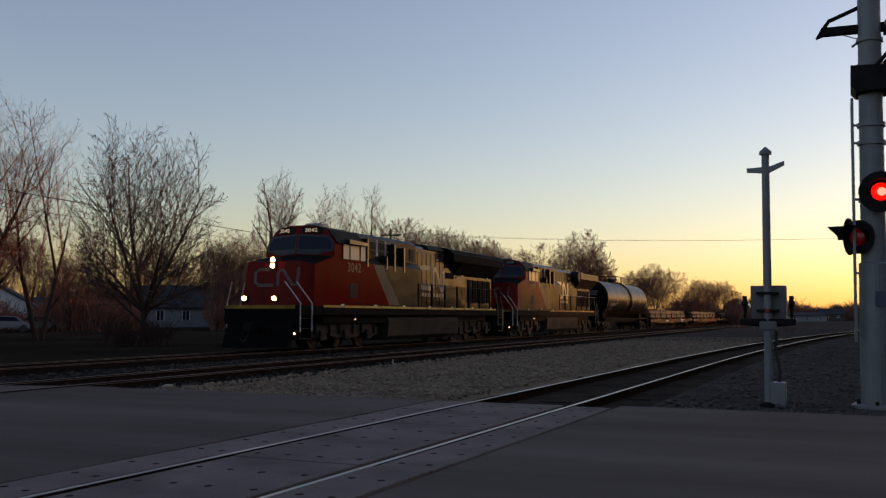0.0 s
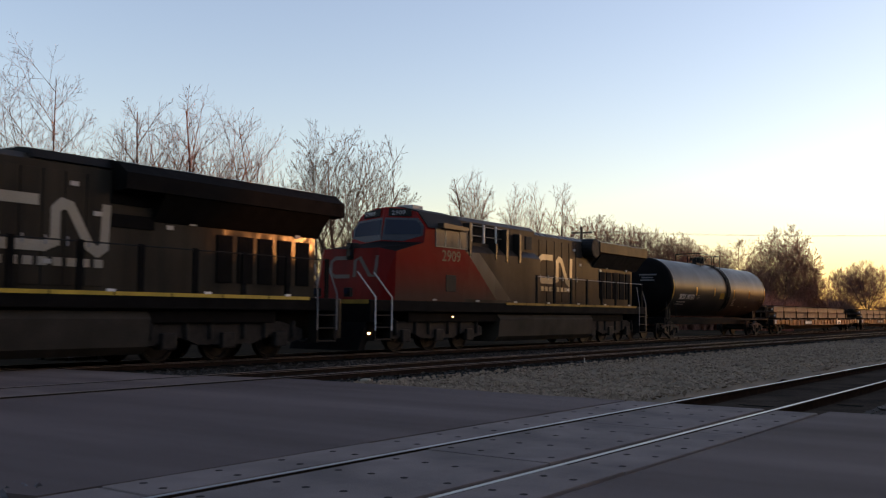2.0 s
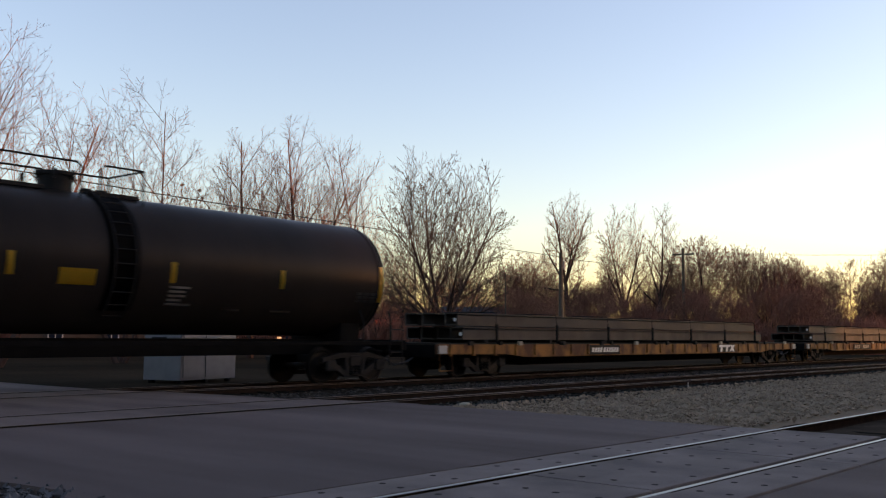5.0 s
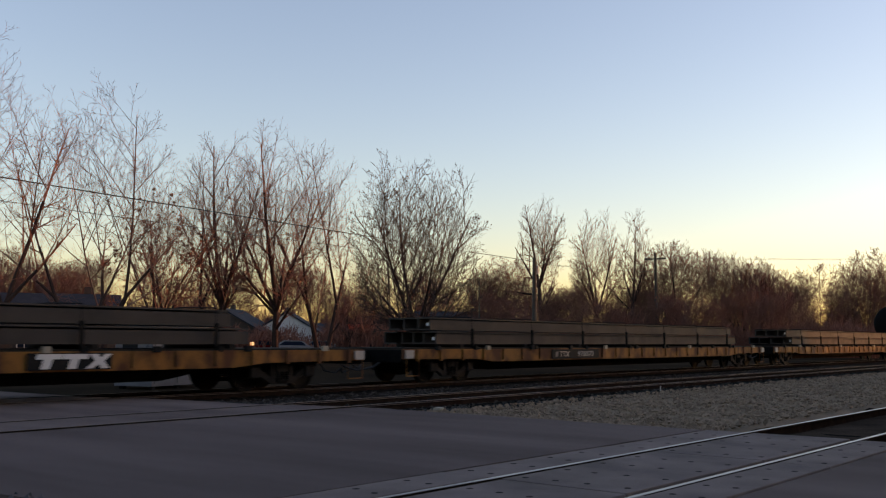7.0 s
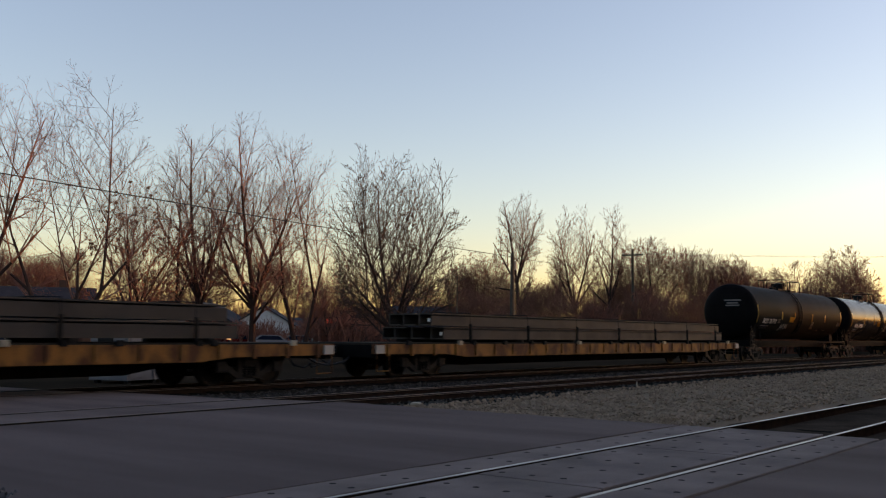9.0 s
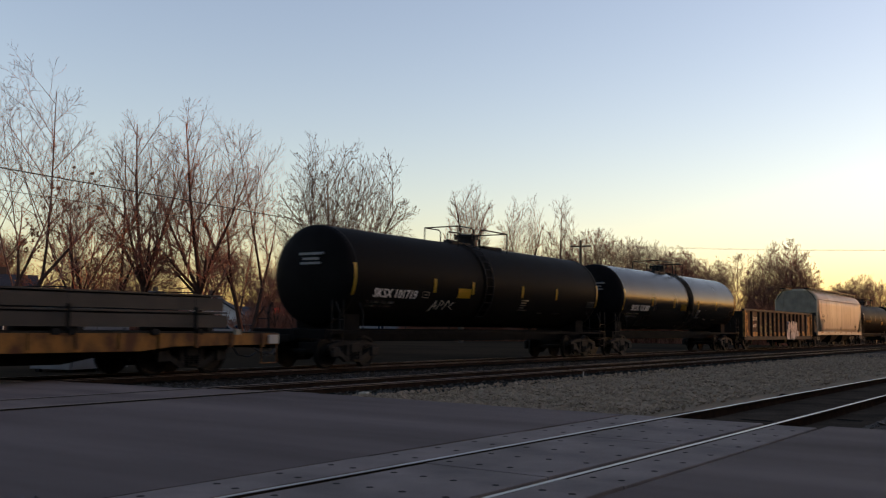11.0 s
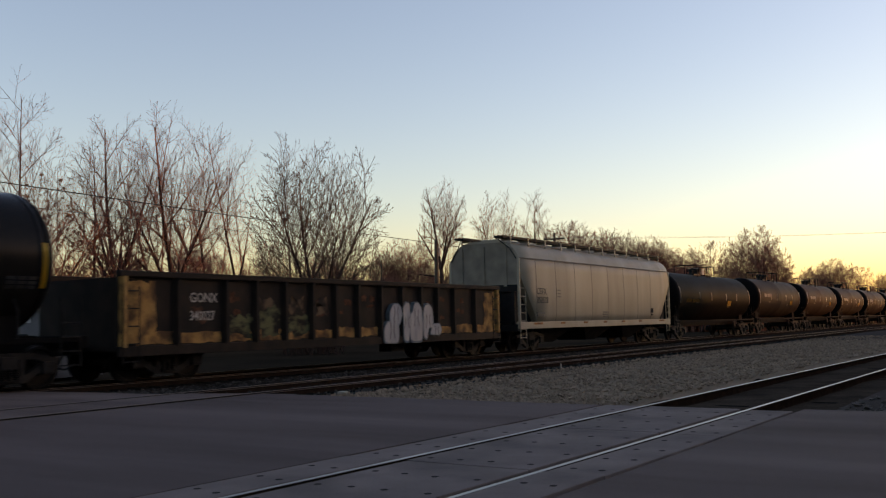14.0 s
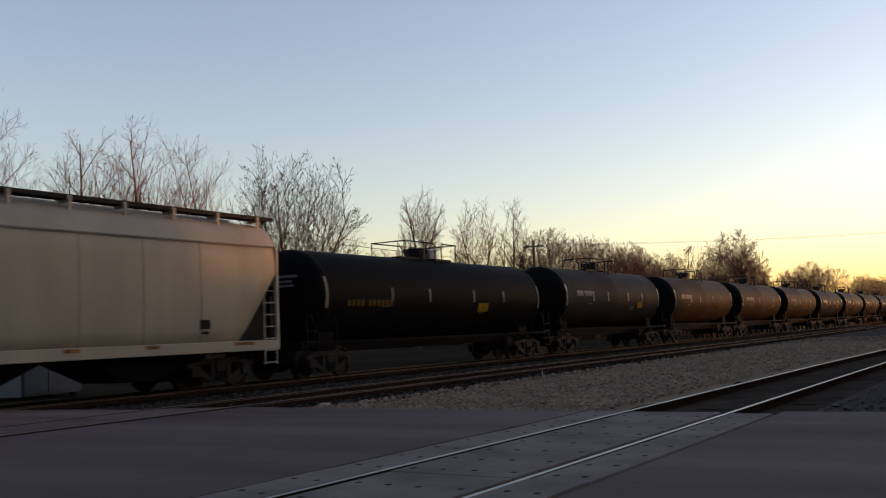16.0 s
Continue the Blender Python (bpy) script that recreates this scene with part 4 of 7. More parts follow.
    for s in (-1, 1):
        bm = B()
        box(bm, fr - 0.03, fr + 0.12, s * 0.62 - 0.12, s * 0.62 + 0.12, 1.7, 1.98, 0.03)
        part("ditch_light_housing", bm, DARK_METAL, root)
        bm = B()
        lathe(bm, [(fr - 0.07, 0.0), (fr - 0.07, 0.085), (fr - 0.03, 0.085)], "x", (0, s * 0.62, 1.86), 14)
        part("ditch_light", bm, LAMP_WHITE if variant else GLASS, root, "burning ditch light" if variant else "unlit ditch light")
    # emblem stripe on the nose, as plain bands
    for pts in ([(0.08, 2.5), (0.55, 2.5), (0.68, 2.4), (0.68, 2.1), (0.55, 2.0), (0.08, 2.0)], [(-0.06, 1.98), (-0.06, 2.42), (-0.2, 2.5), (-0.52, 2.02), (-0.68, 2.0), (-0.72, 2.55)]):
        bm = B()
        rows = []
        for i, w in enumerate(pts):
            p, d = Vector((w[0] * 1.3 - 0.14, w[1] * 1.15 + 0.05)), (Vector(pts[min(i + 1, 5)]) - Vector(pts[max(i - 1, 0)])).normalized()
            nr = Vector((-d.y, d.x)) * 0.06
            rows.append([bm.verts.new((nx - 0.01 + 0.0875 * (k.y - 1.62), k.x, k.y)) for k in (p + nr, p - nr)])
        for q, w in zip(rows, rows[1:]):
            bm.faces.new((q[0], q[1], w[1], w[0]))
        bmesh.ops.solidify(bm, geom=bm.faces[:], thickness=0.006)
        part("nose_emblem", bm, NOSE_WHITE, root, "pale bent emblem band")
    # side windows
    wx = cf + 0.62
    for sy in (-1, 1):
        for a, b in ((wx, wx + 0.5), (wx + 0.56, wx + 1.32), (wx + 1.42, wx + 1.85)):
            bm = B()
            box(bm, a, b, sy * 1.49, sy * 1.518, 3.42, 3.98, 0.01)
            wn_ = part("side_window", bm, WINDOW_SKY if variant else WINDOW_DIM, root, "cab side window with bright sky painted into the pane" if variant else "dusty cab side window")
            bm = B()
            for q in ((a - 0.03, a, 3.39, 4.01), (b, b + 0.03, 3.39, 4.01), (a, b, 3.39, 3.42), (a, b, 3.98, 4.01)):
                box(bm, q[0], q[1], sy * 1.495, sy * 1.53, q[2], q[3])
            part("window_frame", bm, DARK_METAL if variant else LOCO_WHITE, wn_)
        bm = B()
        prism(bm, [(wx + 0.1, 4.0), (wx + 1.6, 4.0), (wx + 1.6, 4.12), (wx + 0.1, 4.16)], "y", sy * 1.5, sy * 1.75)
        part("sunshade", bm, LOCO_BLACK, root)
        bm = B()
        box(bm, wx + 0.6, wx + 1.2, sy * 1.49, sy * 1.515, 1.95, 2.5, 0.01)
        part("cab_side_vent", bm, DARK_METAL, root)
    words("number", "3042" if variant else "2909", 0.52, root, pose(wx + 0.35, -1.507, 2.95) @ SIDE, FADED, "faded pale numerals", 1.1)
    # red panel and slanted pale band behind the cab, auxiliary cab and long hood
    hx = -0.05 + c * 0.5
    aux = AUX_DUST if variant else LOCO_DIRTY
    bm = B()
    prism(bm, [(-1.47, 1.62), (1.47, 1.62), (1.47, 3.35), (1.2, 3.6), (1.2, 4.42), (1.0, 4.58), (-1.0, 4.58), (-1.2, 4.42), (-1.2, 3.6), (-1.47, 3.35)], "x", cr + 0.012, hx)
    part("auxiliary_cab", bm, aux, root, "dusty dark body behind the cab")
    for sy in (-1, 1):
        y0, y1 = sy * 1.472, sy * 1.4745
        bm = B()
        prism(bm, [(cr + 0.02, 1.7), (cr + 2.35, 1.7), (cr + 0.85, 3.33), (cr + 0.02, 3.33)] if variant else [(cr + 0.02, 1.72), (cr + 2.1, 1.72), (cr + 0.14, 3.33), (cr + 0.02, 3.33)], "y", y0, y1)
        part("red_panel", bm, LOCO_RED if variant else RED_DUSTY, root)
        bm = B()
        prism(bm, [(cr + 2.35, 1.7), (cr + 3.35, 1.7), (cr + 1.75, 3.33), (cr + 0.85, 3.33)] if variant else [(cr + 2.1, 1.72), (cr + 3.15, 1.72), (cr + 0.95, 3.33), (cr + 0.14, 3.33)], "y", y0, y1)
        part("slanted_band", bm, BAND_PAINT if variant else BAND_GRIMY, root, "slanted dusty pale band")
        for a in (0.9, 1.75):
            bm = B()
            box(bm, cr + a, cr + a + 0.62, sy * 1.19, sy * 1.225, 3.72, 4.38, 0.01)
            for q in range(7):
                box(bm, cr + a + 0.03, cr + a + 0.59, sy * 1.2, sy * 1.245, 3.76 + q * 0.085, 3.8 + q * 0.085)
            part("intake_grille", bm, DARK_METAL if variant else PILOT_BLACK, root)
            bm = B()
            box(bm, cr + a - 0.1, cr + a - 0.03, sy * 1.19, sy * 1.23, 3.72, 4.38, 0.01)
            part("grille_edge", bm, LOCO_WHITE, root)
            # white strip imitates the bright inner edge of the see-through opening
            bm = B()
            box(bm, cr + a + 0.65, cr + a + 0.71, sy * 1.19, sy * 1.26, 3.72, 4.38, 0.01)
            part("grille_edge", bm, WHITE, root, "white strip painted for the sky-bright edge of the opening")
        for z in (3.95, 4.3):
            bm = B()
            tube(bm, [(cr + 0.3, sy * 1.27, z), (cr + 3.2, sy * 1.27, z)], 0.015, 5)
            part("hood_rail", bm, LOCO_WHITE, root)
        for a, w, z0, z1 in ((0.25, 0.16, 3.2, 4.35), (2.0, 0.14, 3.15, 3.75), (2.75, 0.16, 3.1, 4.3), (3.7, 0.16, 3.1, 4.2)):
            bm = B()
            box(bm, cr + a, cr + a + w, sy * 1.2, sy * 1.5, z0, z1, 0.02)
            part("side_duct", bm, LOCO_BLACK, root)
        bm = B()
        box(bm, hx - 0.75, hx - 0.25, sy * 1.19, sy * 1.23, 3.7, 4.2, 0.01)
        part("vent", bm, DARK_METAL, root)
    bm = B()
    rx = 3.6 if variant else 4.75
    prism(bm, [(-0.95, 1.62), (0.95, 1.62), (0.95, 4.35), (0.75, 4.5), (-0.75, 4.5), (-0.95, 4.35)], "x", hx + 0.008, half - 0.55)
    part("long_hood", bm, HOOD_DUST if variant else LOCO_DIRTY, root, "long hood with tall engine doors")
    for sy in (-1, 1):
        n = 7
        for i in range(n):
            a = hx + 0.15 + (rx - hx - 0.2) * i / n
            bm = B()
            box(bm, a, a + (rx - hx - 0.2) / n - 0.05, sy * 0.94, sy * 0.975, 1.75, 4.2, 0.012)
            d = part("engine_door", bm, HOOD_DUST if variant else LOCO_DIRTY, root)
            bm = B()
            box(bm, a + 0.06, a + 0.1, sy * 0.97, sy * 1.0, 2.6, 2.8)
            part("door_handle", bm, GRAY_METAL, d)
    bm = B()
    lathe(bm, [(4.48, 0.3), (4.62, 0.3), (4.66, 0.22)], "z", (hx + 1.3, 0, 0), 16)
    part("exhaust_stack", bm, DARK_METAL, root)
    bm = B()
    for a in (-0.2, 0.05, 0.3):
        lathe(bm, [(hx + 0.9 + a, 0.05), (hx + 1.3 + a, 0.09)], "x", (0, 0.0 + a * 0.3, 4.66), 10)
    part("horn", bm, DARK_METAL, root)
    # radiator section
    bm = B()
    if variant:
        prism(bm, [(-1.48, 3.93), (-1.48, 4.3), (-1.15, 4.55), (-0.5, 4.68), (0.5, 4.68), (1.15, 4.55), (1.48, 4.3), (1.48, 3.93), (1.3, 3.9), (-1.3, 3.9)], "x", rx + 0.05, half + 0.1)
        part("radiator", bm, PILOT_BLACK, root, "black overhanging radiator hood")
        bm = B()
        prism(bm, [(-0.97, 3.3), (0.97, 3.3), (1.44, 3.91), (-1.44, 3.91)], "x", rx + 1.2, half - 0.45)
        part("radiator_screen", bm, PILOT_BLACK, root, "black sloping screen under the radiator")
        bm = B()
        prism(bm, [(-0.97, 4.4), (0.97, 4.4), (0.85, 4.6), (0.4, 4.66), (-0.4, 4.66), (-0.85, 4.6)], "x", rx - 1.9, rx + 0.05)
        part("roof_hatch", bm, RADIATOR_BLACK, root, "dark roof hatch ahead of the radiator")
        # pale strips on the wing slopes imitate highlights from the sky
        for k in range(4):
            for sy in (-1, 1):
                bm = B()
                xx = rx + 0.5 + k * 1.7
                prism(bm, [(sy * 0.55, 4.677), (sy * 1.14, 4.559), (sy * 1.14, 4.567), (sy * 0.55, 4.685)], "x", xx, xx + (0.9 if k % 2 else 0.4))
                part("skylit_plate", bm, GRAY_METAL, root, "pale plate painted as a sky-lit highlight")
    else:
        prism(bm, [(-1.5, 3.95), (-1.5, 4.38), (-0.9, 4.5), (0.9, 4.5), (1.5, 4.38), (1.5, 3.95), (0.95, 3.5), (-0.95, 3.5)], "x", rx + 0.6, half + 0.05)
        part("radiator", bm, LOCO_DIRTY, root, "dusty overhanging radiator wing")
        bm = B()
        prism(bm, [(-0.97, 3.3), (0.97, 3.3), (1.46, 3.93), (-1.46, 3.93)], "x", rx + 0.9, half - 0.05)
        part("radiator_screen", bm, DARK_METAL, root)
        for sy in (-1, 1):
            bm = B()
            lathe(bm, [(sy * 0.9, 0.42), (sy * 1.45, 0.42), (sy * 1.47, 0.36)], "y", (rx + 0.25, 0, 4.1), 20)
            part("blower_housing", bm, DARK_METAL, root)
    # rear hood doors with dark openings
    for sy in (-1, 1):
        for i in range(5):
            a = half - 4.2 + i * 0.72
            bm = B()
            box(bm, a, a + 0.52, sy * 0.94, sy * 0.99, 1.95, 3.15, 0.015)
            part("rear_door", bm, PILOT_BLACK, root, "black louvred rear door")
    if variant:
        for sy in (-1, 1):
            for z in (3.62, 3.1):
                bm = B()
                box(bm, rx + 0.05, rx + 1.25, sy * 0.94, sy * 0.985, z, z + 0.3, 0.01)
                part("louvre_slot", bm, PILOT_BLACK, root, "black louvre slot")
    for i in range(7):
        xx = fr + 3.2 + i * (re - fr - 5.5) / 6
        bm = B()
        box(bm, xx, xx + 0.22, -1.528, -1.512, 1.64, 1.7)
        part("sill_plate", bm, WHITE if variant else GREY_PRINT, root, "small white reflective plate")
    for xx, z in ((rx - 1.0, 3.9), (rx - 0.4, 3.3), (rx + 1.6, 3.15), (rx + 2.3, 3.3), (half - 1.4, 3.25), (rx - 1.6, 2.2)):
        bm = B()
        box(bm, xx, xx + 0.2, -1.0, -0.97, z, z + 0.1)
        part("notice_plate", bm, GREY_PRINT, root, "small pale notice plate")
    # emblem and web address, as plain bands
    lx = hx + (0.95 if variant else 0.75)
    bm = B()
    for pts in ([(lx + 1.15, 3.52), (lx + 0.3, 3.52), (lx + 0.08, 3.4), (lx, 3.2), (lx, 2.85), (lx + 0.08, 2.68), (lx + 0.3, 2.57), (lx + 1.35, 2.57), (lx + 1.55, 2.66)], [(lx + 1.6, 2.64), (lx + 1.6, 3.36), (lx + 1.75, 3.5), (lx + 1.95, 3.45), (lx + 2.45, 2.62), (lx + 2.65, 2.5), (lx + 2.82, 2.62), (lx + 2.86, 3.52)]):
        for i in range(len(pts) - 1):
            p, q = Vector(pts[i]), Vector(pts[i + 1])
            d = (q - p).normalized()
            nrm = Vector((-d.y, d.x)) * 0.115
            ex = d * 0.05
            prism(bm, [tuple(p - ex + nrm), tuple(q + ex + nrm), tuple(q + ex - nrm), tuple(p - ex - nrm)], "y", -0.985 - 0.0015 * (i % 2), -0.97)
    part("side_emblem", bm, LOCO_WHITE if variant else EMBLEM_FADED, root, "pale rounded band emblem")
    for i in range(8):
        bm = B()
        box(bm, lx + 0.2 + i * 0.34, lx + 0.42 + i * 0.34, -0.988, -0.975, 2.16, 2.34)
        part("web_address_bar", bm, LOCO_WHITE if variant else EMBLEM_FADED, root, "small pale bar of lettering")
    # walkway handrails
    for sy in (-1, 1):
        a1 = half - 0.5
        bm = B()
        tube(bm, [(hx - 0.4, sy * 1.47, 2.68), (a1, sy * 1.47, 2.68)], 0.018, 6)
        part("handrail", bm, GRAY_METAL if not variant else DARK_METAL, root)
        n = 8
        for i in range(n):
            xx = hx - 0.3 + (a1 - hx + 0.2) * i / (n - 1)
            bm = B()
            box(bm, xx - 0.075, xx + 0.075, sy * 1.43, sy * 1.49, 1.62, 2.72, 0.01)
            part("handrail_post", bm, PILOT_BLACK, root)
    # fuel tank, trucks
    bm = B()
    prism(bm, [(-1.35, 0.42), (-1.15, 0.24), (1.15, 0.24), (1.35, 0.42), (1.42, 1.05), (1.3, 1.22), (-1.3, 1.22), (-1.42, 1.05)], "x", -3.0 + c, 4.75 + c * 0.6)
    part("fuel_tank", bm, TANK_DUST, root)
    for tx in (-6.6 + c * 0.5, 7.0):
        bm = B()
        for s in (-1, 1):
            prism(bm, [(-2.75, 0.78), (-2.75, 0.5), (-2.3, 0.42), (-1.5, 0.62), (-0.9, 0.42), (0.9, 0.42), (1.5, 0.62), (2.3, 0.42), (2.75, 0.5), (2.75, 0.78), (1.9, 0.98), (-1.9, 0.98)], "y", s * 1.0, s * 1.18)
            for k in (-1.85, 0, 1.85):
                box(bm, k - 0.22, k + 0.22, s * 1.1, s * 1.28, 0.32, 0.72, 0.05)
            for k in (-2.35, -1.3, -0.55, 0.55, 1.3, 2.35):
                tube(bm, [(k, s * 1.2, 0.55), (k, s * 1.2, 1.0)], 0.07, 8)
        box(bm, -2.5, 2.5, -0.95, 0.95, 0.55, 0.9, 0.04)
        bmesh.ops.recalc_face_normals(bm, faces=bm.faces[:])
        t = part("truck_frame", bm, SIDE_FRAME, root)
        t.matrix_local = pose(tx, 0, 0)
        for k in (-1.85, 0, 1.85):
            wheelset(root, tx + k, 0.52) if "lw" not in PROTO else wheelset_like(root, PROTO["lw"], tx + k, 0.52)
            PROTO.setdefault("lw", WHEELS[-1][0])
    bm = B()
    lathe(bm, [(-1.52, 0.0), (-1.52, 0.018), (-1.49, 0.018)], "y", (-6.2 + c, 0, 1.12), 10)
    part("step_lamp", bm, LAMP_WHITE, root, "small white step lamp")
    for sy in (-1, 1):
        bm = B()
        lathe(bm, [(fr + 0.2, 0.0), (fr + 0.2, 0.03), (fr + 0.24, 0.03)], "x", (0, sy * 1.3, 0.62), 10)
        part("step_lamp", bm, LAMP_WHITE, root, "small white lamp over the step")
    coupler(root, fr, -1)
    coupler(root, re, 1)
    return root


def band(bm, x0, x1, r, a0, a1, cz, n=5, out=0.006):
    """A thin painted plate that follows a tank's shell on the -y side, between two angles over the horizon."""
    rings = []
    for i in range(n + 1):
        a = radians(a0 + (a1 - a0) * i / n)
        y, z = -math.cos(a) * (r + out), cz + math.sin(a) * (r + out)
        rings.append((bm.verts.new((x0, y, z)), bm.verts.new((x1, y, z))))
    for q, w in zip(rings, rings[1:]):
        bm.faces.new((q[0], q[1], w[1], w[0]))


def tank_car(x, half, r, label, shell, mark="", waist=True, detail=True, plat=0.0, group="tank cars", marks=REFLECTOR, lift=0.0, refs=(), placard=None, square=0.25, flip=1, climb=True):
    root = car("tank_car", x, label, "tank car", group)
    cz = 2.72 if r > 1.47 else 2.45 if r > 1.43 else 1.18 + r
    prof = []
    for i in range(13):
        a = i * math.pi / 24
        prof.append((-half - 0.6 * math.cos(a), max(0.02, r * math.sin(a))))
    prof += [(-half + 0.03, r), (-half + 0.04, r * 1.004), (-half + 0.12, r * 1.004), (-half + 0.13, r), (-half + 0.2, r)]
    body = prof + ([(-0.12 + plat, r), (0.0 + plat, r * 1.012), (0.12 + plat, r)] if waist and not detail else [])
    body += [(-a, b) for a, b in prof[::-1]]
    bm = B()
    lathe(bm, body[12:-12], "x", (0, 0, cz), 56)
    part("tank_shell", bm, shell, root, smooth=True)
    # heads take the darker black, so their shade is painted on
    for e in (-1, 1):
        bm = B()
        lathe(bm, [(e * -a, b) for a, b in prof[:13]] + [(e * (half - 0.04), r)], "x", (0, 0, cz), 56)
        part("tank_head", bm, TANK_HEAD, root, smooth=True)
    # saddle, sill, running gear
    for s in (-1, 1):
        bm = B()
        box(bm, s * (half - 0.6) - 0.35, s * (half - 0.6) + 0.35, -0.95, 0.95, 1.0, cz - r * 0.72, 0.03)
        box(bm, s * (half - 0.9), s * (half + 1.15), -0.3, 0.3, 0.78, 1.1, 0.02)
        box(bm, s * (half + 0.85), s * (half + 1.12), -1.4, 1.4, 0.85, 1.12, 0.02)
        part("saddle", bm, PILOT_BLACK, root)
    for sy in (-1, 1):
        bm = B()
        box(bm, -half - 0.9, half + 0.9, sy * 1.44, sy * 1.36, 0.99, 1.09, 0.01)
        part("side_rail", bm, PILOT_BLACK, root)
    for s in (-1, 1):
        for sy in (-1, 1):
            bm = B()
            for o in (0.15, 0.65):
                tube(bm, [(s * (half + 1.05 - o), sy * 1.45, 0.45), (s * (half + 1.05 - o), sy * 1.45, 1.95)], 0.016, 5)
            for k in range(4):
                tube(bm, [(s * (half + 0.9), sy * 1.45, 0.5 + 0.3 * k), (s * (half + 0.4), sy * 1.45, 0.5 + 0.3 * k)], 0.014, 5)
            part("end_ladder", bm, DARK_METAL, root)
    # beam added in near-black to fill the gap under the tank with dark
    bm = B()
    box(bm, -half - 0.6, half + 0.6, -0.32, 0.32, 0.74, 1.14, 0.02)
    part("center_sill", bm, PILOT_BLACK, root)
    # dome, hatch, platform with rails; flip turns the platform's long side round
    p, top = plat, cz + r
    bm = B()
    lathe(bm, [(top - 0.12, 0.36), (top + 0.3, 0.36), (top + 0.31, 0.4), (top + 0.38, 0.4), (top + 0.42, 0.2)], "z", (p, 0, 0), 24)
    part("manway", bm, DARK_METAL, root)
    bm = B()
    for k in range(6):
        a = k * math.tau / 6
        box(bm, p + math.cos(a) * 0.41 - 0.03, p + math.cos(a) * 0.41 + 0.03, math.sin(a) * 0.41 - 0.03, math.sin(a) * 0.41 + 0.03, top + 0.22, top + 0.42)
    part("hatch_bolts", bm, DARK_METAL, root)["kind"] = "stuff"
    for a, b in ((0.5, 1.7), (-1.75, -0.5)):
        bm = B()
        box(bm, p + flip * a, p + flip * b, -0.5, 0.5, top - 0.07, top + 0.02, 0.01)
        part("platform", bm, DARK_METAL, root)
    bm = B()
    for k in (0.75, 1.1):
        lathe(bm, [(top - 0.02, 0.15), (top + 0.12, 0.15), (top + 0.14, 0.1)], "z", (p + flip * k, 0.1, 0), 12)
    lathe(bm, [(top - 0.02, 0.05), (top + 0.26, 0.05), (top + 0.28, 0.02)], "z", (p - flip * 0.75, -0.1, 0), 8)
    part("valve", bm, DARK_METAL, root)
    bm = B()
    zt = top + 0.55
    ra, rb = p - flip * 1.75, p + flip * 1.65
    for xo, xi in ((ra, ra + (rb - ra) * 0.57), (rb, ra + (rb - ra) * 0.7)):
        e = 0.1 if xi > xo else -0.1
        tube(bm, [(xi, -0.72, top - 0.25), (xi, -0.72, zt - 0.08), (xi - e, -0.72, zt), (xo, -0.72, zt), (xo, 0.72, zt), (xi - e, 0.72, zt), (xi, 0.72, zt - 0.08), (xi, 0.72, top - 0.25)], 0.024, 6)
        for sy in (-1, 1):
            tube(bm, [(xo, sy * 0.72, top - 0.25), (xo, sy * 0.72, zt)], 0.024, 5)
    part("platform_rail", bm, DARK_METAL, root)
    if detail and climb:
        # matt strip under the ladder that climbs to the platform
        lx = p + flip * 0.8
        bm = B()
        band(bm, lx - 0.36, lx + 0.36, r, -42, 78, cz, 16, out=0.008)
        bmesh.ops.solidify(bm, geom=bm.faces[:], thickness=0.004)
        part("ladder_strip", bm, TANK_HEAD, root, "matt black strip under the ladder")
        bm = B()
        on_shell = lambda a, o: (-math.cos(radians(a)) * (r + o), cz + math.sin(radians(a)) * (r + o))
        for o in (-0.24, 0.24):
            tube(bm, [(lx + o, *on_shell(a, 0.06)) for a in range(-50, 75, 12)], 0.022, 5)
        for a in range(-46, 66, 11):
            tube(bm, [(lx - 0.24, *on_shell(a, 0.06)), (lx + 0.24, *on_shell(a, 0.06))], 0.014, 5)
        part("side_ladder", bm, DARK_METAL, root, "thin dark side ladder")
    # reflector stripes and marks
    def plate_on(name, x0, x1, z0, z1, m, label, out=0.012):
        bm = B()
        a0, a1 = (math.degrees(math.asin(max(-1, min(1, (z - cz) / r)))) for z in (z0, z1))
        band(bm, x0, x1, r, a0, a1, cz, 6, out=out)
        bmesh.ops.solidify(bm, geom=bm.faces[:], thickness=0.003)
        return part(name, bm, m, root, label)

    low, mid_z = cz - 0.39 + lift, cz + 0.05 + lift
    for k in refs or (-half * 0.5, -half * 0.2, half * 0.24, half * 0.57):
        plate_on("reflector", k - 0.07, k + 0.07, low, mid_z, marks, "yellow reflective stripe" if marks is REFLECTOR else "pale reflective stripe")
    for k in (-half - 0.02, half - 0.08):
        plate_on("reflector", k, k + 0.13, cz - 0.6 + lift, cz + 0.33 + lift, marks, "tall reflective stripe at the tank's end")
    if placard is not None:
        plate_on("placard", placard, placard + 0.78, cz - 0.52, cz - 0.2, REFLECTOR, "yellow placard")
    if mark:
        w = words("reporting_mark", mark, 0.39, root, Matrix(), WHITE, "white stencilled reporting mark")
        far = max(v.co.x for v in w.data.vertices)
        for v in w.data.vertices:
            a = math.asin(-0.62 / r) + v.co.y / r
            rr = r + 0.018 + v.co.z
            v.co = (-half + 1.0 + v.co.x * 2.2 / far, -math.cos(a) * rr, cz + math.sin(a) * rr)
        sq = refs[0] + square
